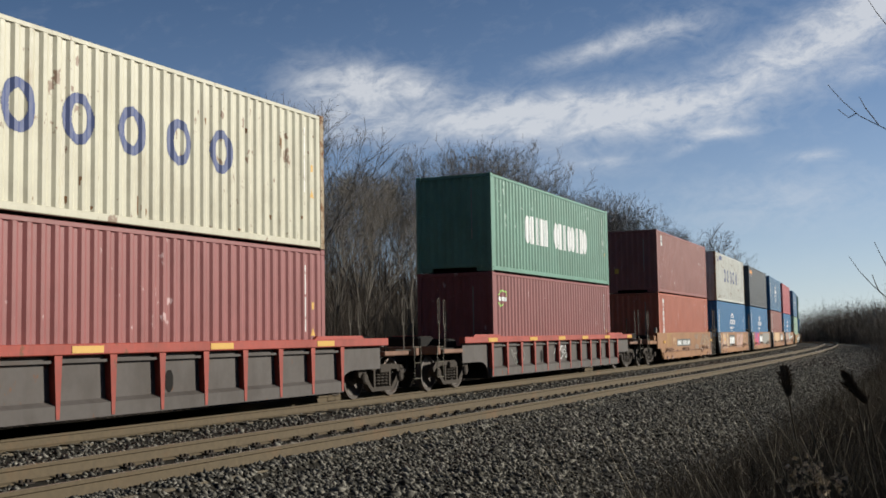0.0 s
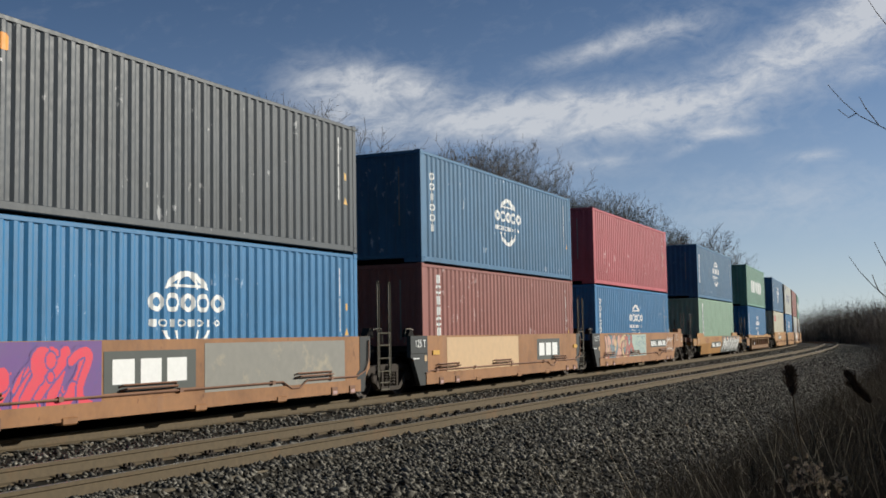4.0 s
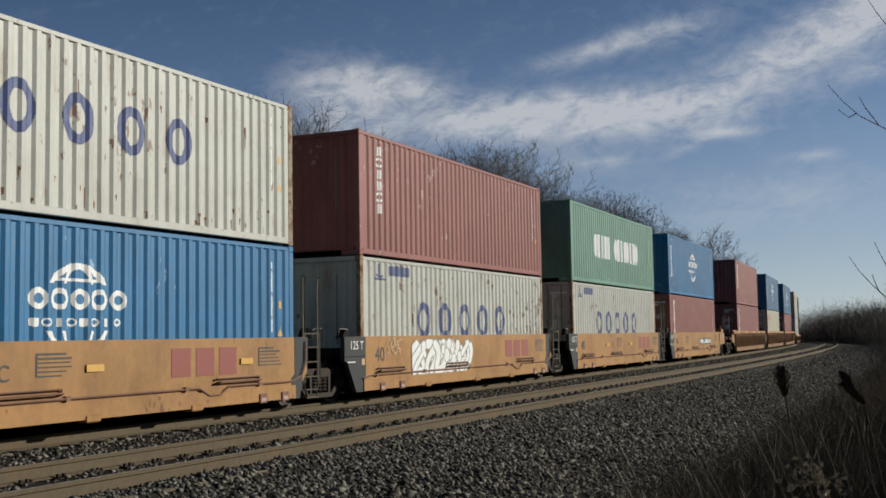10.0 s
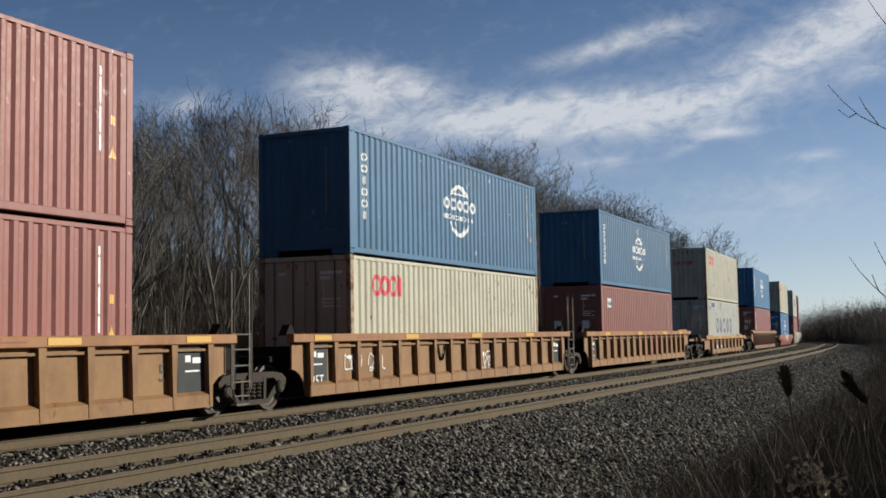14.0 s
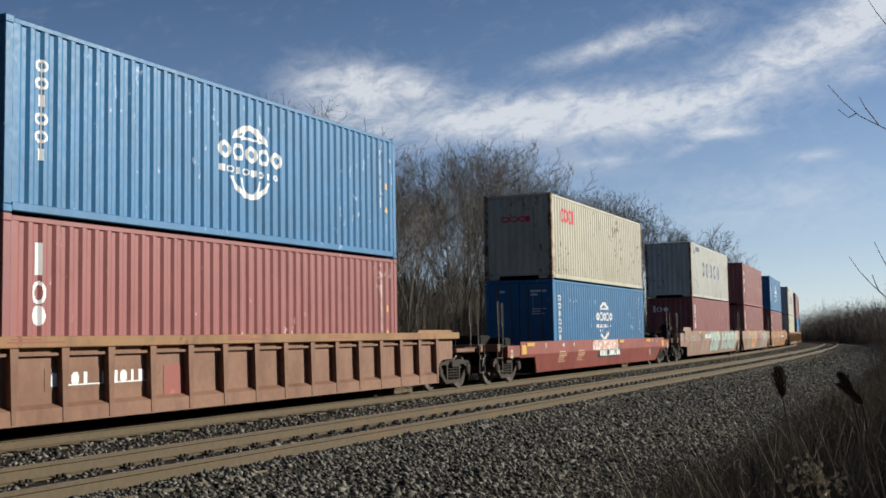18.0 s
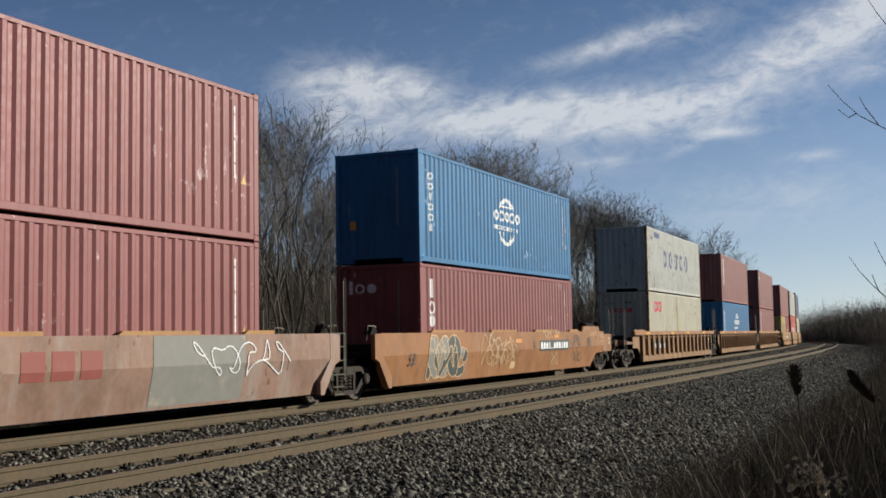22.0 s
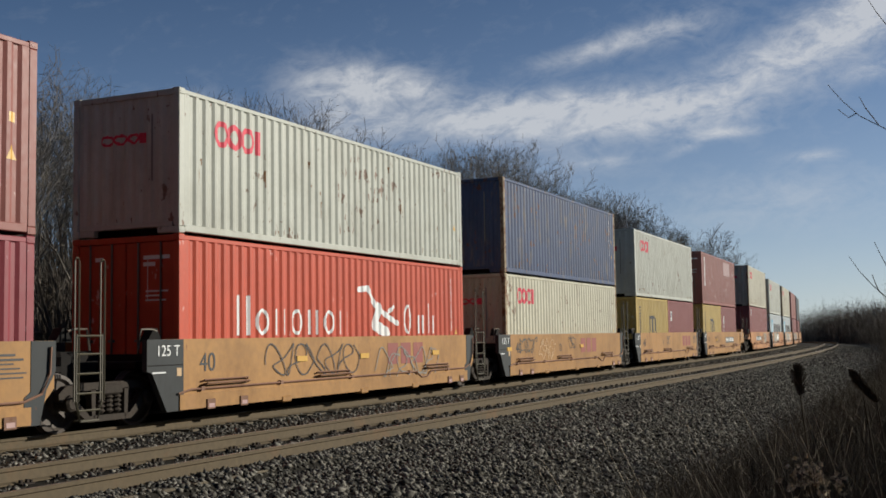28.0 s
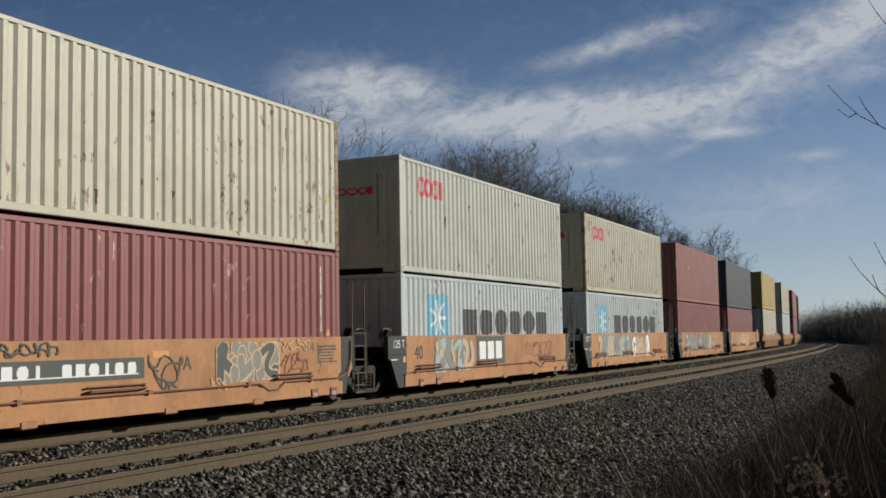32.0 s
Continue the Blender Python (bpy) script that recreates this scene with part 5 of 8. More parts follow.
                    if style == "smooth" and e == 0 and sg < 0:
                        part("post_seam", boxed("post_seam", BLACK, -7.12, -6.19, y0 - 0.004, y0 + 0.01, 0.985, 1.0), w)
                        part("post_decal", boxed("post_decal", M_CREAM, -6.36, -6.24, y0 - 0.004, y0 + 0.01, 0.80, 0.94), w)
                        part("post_note", boxed("post_note", M_WHITE, -7.0, -6.66, y0 - 0.004, y0 + 0.01, 0.86, 0.885), w)
                    part("grab_bar", shared("grab_bar_%d%d" % (s, sg), GALV, lambda: Geo().tube([(0, 0, 0), (s * 0.12, 0, 0.03), (s * 0.40, 0, 0.03), (s * 0.46, 0, -0.3)], 0.018, n=5)), w, "", pose(b, sg * 1.25, zt + 0.14))
            if e == 0:
                add_truck(w, -half)
                rod = GALV if st["ribs"] else HANDRAIL
                for dx in (-1.02, -0.46):
                    part("handrail", shared("joint_hoop", rod, lambda: Geo().tube([(-0.05, 0, 0.5), (-0.05, 0, 2.64), (-0.025, 0, 2.69), (0.025, 0, 2.69), (0.05, 0, 2.64), (0.05, 0, 0.5)], 0.017, n=5)), w, "", pose(-half + dx, -1.33, 0))
                part("ladder", shared("joint_ladder", rod, joint_ladder), w, "", pose(-half - 0.74, -1.33, 0))
                hoop(w, -half + 0.3, 1.25, 1.05, 2.1, GALV)
                part("articulation", boxed("articulation_%s" % style, BLACK, -0.5, 0.5, -0.45, 0.45, 0.74, 1.25, bev=0.08), w, "", pose(-half, 0, 0))
            part("container_guide", shared("guide_s_%d" % s, BLACK, lambda: Geo().prism([(-0.18, 0.0), (0.18, 0.0), (0.06, 0.22), (-0.02, 0.22)], -0.09, 0.09)), w, "", pose(b - s * 0.02, -1.1, zt - 0.03))
    # markings on the near side
    yf = -W - 0.002
    yr = -(W - 0.13) - 0.002
    rib_at = [-hb + 0.56 + (2 * hb - 1.12) * i / max(1, int(round((2 * hb - 1.0) / st["ribs"]))) for i in range(40)] if st["ribs"] else []
    for item in extra:
        decorate(w, item, st, yf, yr, rib_at)
    return w


def scribble(rng, x0, x1, z0, z1, n):
    """A loose sprayed line that loops along a wall."""
    h, w = z1 - z0, x1 - x0
    k1, k2, ph = rng.uniform(2.2, 3.4), rng.uniform(4.5, 7.5), rng.uniform(0, 6)
    pts = []
    for i in range(n * 7 + 1):
        t = i / (n * 7)
        a = t * n
        x = x0 + w * (0.1 + 0.8 * t) + 0.34 * h * math.sin(a * k1 + ph) + 0.08 * h * math.sin(a * k2)
        z = z0 + h * (0.5 + 0.36 * math.sin(a * k1 * 0.8) + 0.12 * math.sin(a * k2 + ph))
        pts.append((min(max(x, x0), x1), min(max(z, z0), z1)))
    return pts


def decorate(w, item, st, yf, yr, rib_at):
    kind = item[0]
    zt, zb = st["top"], st["bot"]
    zm = 0.5 * (zt + zb) + 0.1
    y = yr if st["ribs"] else yf

    def mark(name, key, mat, inside, x0, x1, z0, z1, fine=0.03, up=0.02, lift=0.0):
        def make():
            if st["two_plane"] and z0 < zm:
                g = sheet(None, y - lift, inside, x0, x1, z0, min(zm, z1), up, fine)
                g.v = [(a, b + 0.16 * (zm - c) / (zm - zb), c) for a, b, c in g.v]
                if z1 > zm:
                    top = sheet(None, y - lift, inside, x0, x1, zm, z1, up, fine)
                    g.add(top.v, top.f)
                return g
            return sheet(None, y - lift, inside, x0, x1, z0, z1, up, fine)
        ob = part(name, shared("%s_%s_%s" % (name, key, "%d_%d_%d" % (zt * 100, st["body"] * 100, x0 * 100)), mat, make), w)
        if name.startswith("mural"):
            tagged(ob, kind="stuff")
    if kind == "plate":       # a dark strip with figures as plain bars
        x, z, wd = item[1], item[2], item[3]
        mark("number_strip", "s%d" % (wd * 100), item[4] if len(item) > 4 else M_CHAR, slab(x, x + wd, z - 0.17, z + 0.17), x, x + wd, z - 0.17, z + 0.17, 0.5)
        bars = row_of_blocks(x + 0.12, x + wd - 0.12, z - 0.10, z + 0.10, 11, (3, 1, 2, 0, 3), 0.3, skip=(4,))
        run = slab(x + 0.12, x + wd - 0.14, z - 0.10, z - 0.09)
        figs = bars
        bars = lambda X, Z: figs(X, Z) | run(X, Z)
        yy = y - 0.004
        part("number_bar", shared("bars_%d_%d_%d_%d" % (x * 100, z * 100, zt * 100, st["body"] * 100), M_WHITE, lambda: sheet(None, yy, bars, x, x + wd, z - 0.1, z + 0.1, 0.02, 0.02)), w)
    elif kind == "logo":      # a three-part mark as plain bars
        x, z, wd, h, mat, back = item[1:]
        if back:
            mark("painted_backing", "b", back, slab(x - 0.15, x + wd + 0.15, z - h / 2 - 0.08, z + h / 2 + 0.08), x - 0.15, x + wd + 0.15, z - h / 2 - 0.08, z + h / 2 + 0.08, 0.4)
        u = wd / 3
        for i in range(3):
            xa = x + i * u + u * 0.06
            mark("painted_mark", "c%d_%d" % (i, h * 100), mat, slab(xa, xa + u * 0.78, z - h * 0.40, z + h * 0.40), xa, xa + u * 0.78, z - h * 0.40, z + h * 0.40, 0.3, up=0.1, lift=0.004 if back else 0.0)
    elif kind == "text":
        letters(item[1], item[2], item[5], w, item[3], y - (0.016 if item[1] == "125 T" else 0.006), item[4])
    elif kind == "lights":    # yellow reflector strips
        for x in item[1]:
            part("reflector", boxed("reflector_%d" % (zt * 100), M_YELLOW, -0.34 if st["ribs"] else -0.19, 0.34 if st["ribs"] else 0.19, yf - 0.026, yf - 0.018 if st["ribs"] else yf + 0.002, item[2] - 0.055, item[2] + 0.055), w, "", pose(x, 0, 0))
    elif kind == "guides":    # low sloping guides along the top edge, which steer a box into the well
        for i, x in enumerate(item[1]):
            half = 1.05 if i < 3 else 0.5
            part("top_guide", shared("top_guide_%d_%d" % (zt * 100, half * 100), YELLOW_OX, lambda: Geo().prism([(-half, 0.0), (half, 0.0), (half, 0.075), (-half + 0.12, 0.075)], -0.03, 0.03)), w, "", pose(x, yf + 0.12, zt - 0.004))
    elif kind == "patch":
        x0, x1, z0, z1, mat = item[1:]
        mark("paint_patch", "p", mat, slab(x0, x1, z0, z1), x0, x1, z0, z1, 0.3)
    elif kind == "notes":     # small stencilled lines that cannot be read
        for j, x in enumerate(item[1]):
            rng = random.Random(int(x * 100))
            ls = [slab(x, x + 0.03, item[2], item[2] + 0.345)] + [slab(x, x + rng.uniform(0.45, 0.8), item[2] + i * 0.064, item[2] + i * 0.064 + 0.026) for i in range(6)]
            mark("stencil_note", "n%d" % j, item[3], either(*ls), x, x + 0.82, item[2], item[2] + 0.35, up=0.011)
    elif kind == "piece":     # a sprayed mural: filled letters, outline and shadow
        seed, x0, x1, fill, line, back = item[1:7]
        rng = random.Random(seed)
        z0, z1 = (item[7], item[8]) if len(item) > 7 else (zb + 0.06, zt - 0.03)
        if back:
            mark("mural_ground", "g%d" % seed, back, either(*[disc(x0 + (x1 - x0) * (i + 0.5) / 7, (z0 + z1) / 2, (x1 - x0) / 10, (z1 - z0) * rng.uniform(0.46, 0.62)) for i in range(7)], slab(x0 + 0.2, x1 - 0.2, z0 + 0.1, z1 - 0.1)), x0, x1, z0, z1)
        h, zc, wid = (z1 - z0) * 0.5, (z0 + z1) / 2, x1 - x0
        ribbons = []
        for j in range(5 + int(wid * (3.2 if len(item) > 9 else 3.0))):
            # fat interlocking ribbons and bubbles, each laid over the last; none is a letter
            k, ph, c = rng.uniform(1.4, 3.2), rng.uniform(0, 6.28), x0 + wid * rng.uniform(0.04, 0.96)
            span = rng.uniform(0.25, 0.8)
            pts = [(min(max(c + (t - 0.5) * span + 0.16 * math.sin(k * t * 4 + ph), x0 + 0.15), x1 - 0.15), zc + h * 0.74 * math.cos(k * t * 2.2 + ph)) for t in [i2 / 12 for i2 in range(13)]]
            fat = rng.uniform(0.13, 0.24) * (item[9] if len(item) > 9 else 1.0)
            ribbons.append((stroke(pts, fat), stroke(pts, fat + 0.065)))
        for j in range(0 if len(item) > 9 else int(wid * 1.2)):
            bx, bz, br = x0 + 0.2 + (wid - 0.4) * rng.random(), zc + h * rng.uniform(-0.6, 0.6), rng.uniform(0.06, 0.15)
            ribbons.append((disc(bx, bz, br, br * 1.2), disc(bx, bz, br + 0.03, br * 1.2 + 0.03)))

        fills = fill if isinstance(fill, tuple) else (fill,)

        def layer(X, Z):
            lab = np.zeros(X.shape, int)
            for n_, (f, e) in enumerate(ribbons):
                lab[e(X, Z)] = 1
                lab[f(X, Z)] = 2 + n_ % len(fills)
            return lab
        mark("mural_outline", "o%d" % seed, line, lambda X, Z: layer(X, Z) == 1, x0, x1, z0, z1, 0.02, 0.014, lift=0.006)
        for n_, tint in enumerate(fills):
            mark("mural_fill", "f%d_%d" % (seed, n_), tint, lambda X, Z: layer(X, Z) == 2 + n_, x0, x1, z0, z1, 0.02, 0.014, lift=0.006)
    elif kind == "swoops":    # a broad mural of white sweeping lines on a dark ground
        seed, x0, x1, z0, z1 = item[1:6]
        rng = random.Random(seed)
        h = z1 - z0
        lines, greys, spots_ = [], [], []
        n = int((x1 - x0) / 0.62)
        for j in range(n):
            c = x0 + (x1 - x0) * (j + 0.5) / n
            lean, ph = rng.uniform(0.3, 0.9), rng.uniform(0.7, 1.3)
            pts = [(min(max(c + lean * (t - 0.5) + 0.22 * math.sin(ph * 3 * t + j), x0 + 0.08), x1 - 0.08), z0 + h * (0.04 + 0.9 * t)) for t in [i2 / 10 for i2 in range(11)]]
            # a sickle that swells in the middle, and a thin echo of it
            lines += [stroke(pts[k:k + 2], 0.05 + 0.17 * math.sin(math.pi * (k + 0.5) / 10) ** 2) for k in range(10)]
            lines.append(stroke([(x + 0.24, z) for x, z in pts[2:8]], 0.035))
            greys.append(disc(c - 0.1, z0 + h * rng.uniform(0.25, 0.75), rng.uniform(0.16, 0.3), h * 0.22))
            if j % 2 == 0:
                spots_.append(disc(c + 0.25, z1 - 0.11, 0.16, 0.09))
        white, grey, amber = either(*lines), either(*greys), either(*spots_)
        mark("mural_line", "w%d" % seed, M_WHITE, white, x0, x1, z0, z1, 0.02, 0.014, lift=0.006)
        mark("mural_fill", "y%d" % seed, M_GREYSP, lambda X, Z: grey(X, Z) & ~white(X, Z) & ~amber(X, Z), x0, x1, z0, z1, 0.02, 0.014, lift=0.006)
        mark("mural_accent", "a%d" % seed, M_PATCH, lambda X, Z: amber(X, Z) & ~white(X, Z), x0, x1, z0, z1, 0.02, 0.014, lift=0.006)
    elif kind == "tag":       # a single sprayed line
        seed, x0, x1, z0, z1, mat = item[1:7]
        rng = random.Random(seed)
        mark("sprayed_tag", "t%d" % seed, mat, stroke(scribble(rng, x0, x1, z0, z1, int(6 + (x1 - x0) * 3)), 0.027), x0 - 0.05, x1 + 0.05, z0 - 0.03, z1 + 0.03, 0.014, 0.012, lift=0.010)
    elif kind == "holes":     # lightening holes seen as dark ovals
        for x in item[1]:
            part("oval_hole", shared("oval_hole", BLACK, lambda: sheet(None, yr - 0.002, disc(0, 0.72, 0.11, 0.19), -0.12, 0.12, 0.5, 0.95, 0.015, 0.015)), w, "", pose(x, 0, 0))
    elif kind == "black_box":  # a dark painted bay with white notes
        x0, x1, txt = item[1:]
        mark("dark_bay", "k", SLATE, slab(x0, x1, zb + 0.12, zt - 0.2), x0, x1, zb + 0.12, zt - 0.2, 0.3)
        if txt:
            letters(txt, 0.32, M_WHITE, w, (x0 + x1) / 2, y - 0.008, 0.42)
        part("stencil_note", shared("bay_lines_%d_%d" % (x0 * 100, zt * 100), M_WHITE, lambda: sheet(None, y - 0.004, either(slab(x0 + 0.15, x1 - 0.15, 0.32, 0.35), slab(x0 + 0.2, x1 - 0.2, 0.85, 0.88), slab(x0 + 0.2, x0 + 0.35, 1.02, 1.14), slab(x1 - 0.4, x1 - 0.15, 1.0, 1.1)), x0, x1, 0.3, 1.2, 0.01, 0.05)), w)
    elif kind == "wheel":     # red handbrake wheel on the end deck
        def bw():
            g = Geo()
            n = 20
            g.tube([(0.27 * math.cos(2 * math.pi * k / n), 0, 0.27 * math.sin(2 * math.pi * k / n)) for k in range(n + 1)], 0.022, n=5, cap=False)
            for k in range(5):
                a = 2 * math.pi * k / 5
                g.tube([(0, 0, 0), (0.27 * math.cos(a), 0, 0.27 * math.sin(a))], 0.022, n=4)
            return g.lathe([(-0.03, 0.14), (0.03, 0.14)], 0, 0, 12)
        part("brake_wheel", shared("brake_wheel", RED_RIB, bw), w, "red handbrake wheel", pose(item[1], -0.75, 1.55))
        part("brake_stand", boxed("brake_stand", BLACK, -0.06, 0.06, -0.74, -0.62, 1.0, 1.6), w, "", pose(item[1], 0, 0))
    elif kind == "chain":
        part("chain", shared("chain", BLACK, lambda: Geo().tube([(0.5 * t, yr - 0.03, 1.25 - 0.45 * math.sin(math.pi * t)) for t in [i / 8 for i in range(9)]], 0.025, n=5)), w, "", pose(item[1], 0, 0))


# ---------------------------------------------------------------- the train: place of each wagon's load, its boxes and its look
WORDS = {"white": "off-white", "cream": "cream", "beige": "beige", "grey": "light grey", "pale": "pale blue-grey", "green": "green", "light_green": "light green", "blue": "blue", "azure": "bright blue",
         "navy": "faded navy blue", "dark": "charcoal", "red": "faded red", "maroon": "maroon", "brown": "red-brown", "orange_red": "orange-red", "bright_red": "bright red", "yellow": "yellow", "purple": "purple-red"}
MARKS = {"ovals": "blue oval lettering", "ovals_low": "large low blue oval lettering", "globe": "a white round emblem", "bars": "white block lettering", "column": "a white column of lettering", "three": "three white marks at its end", "three_low": "three white marks at its end", "clover": "a red ring emblem", "bird": "white lettering and bird",
         "star": "blue square, dark lettering", "arch": "a dark arch emblem", "sun": "small orange lettering", "swirl": "a small green swirl", "flag": "a small white flag decal", "flag_short": "a small white flag decal", "three_short": "three white marks at its end", "plate": "a small white plate", "strip": "a white lettered strip", "patch": "a faded paint patch", "rust": "rust runs", "scrawl": "yellow scrawl", "": "no emblem"}


def box_words(kind, colour, marks, front, upper):
    tail = "stacked on another" if upper else "in a wagon"
    return "%s%s container, %s, %s" % (WORDS[colour], " half-length" if kind == "twenty" else " corrugated", MARKS[marks[0]] if marks else "plain sides", tail)


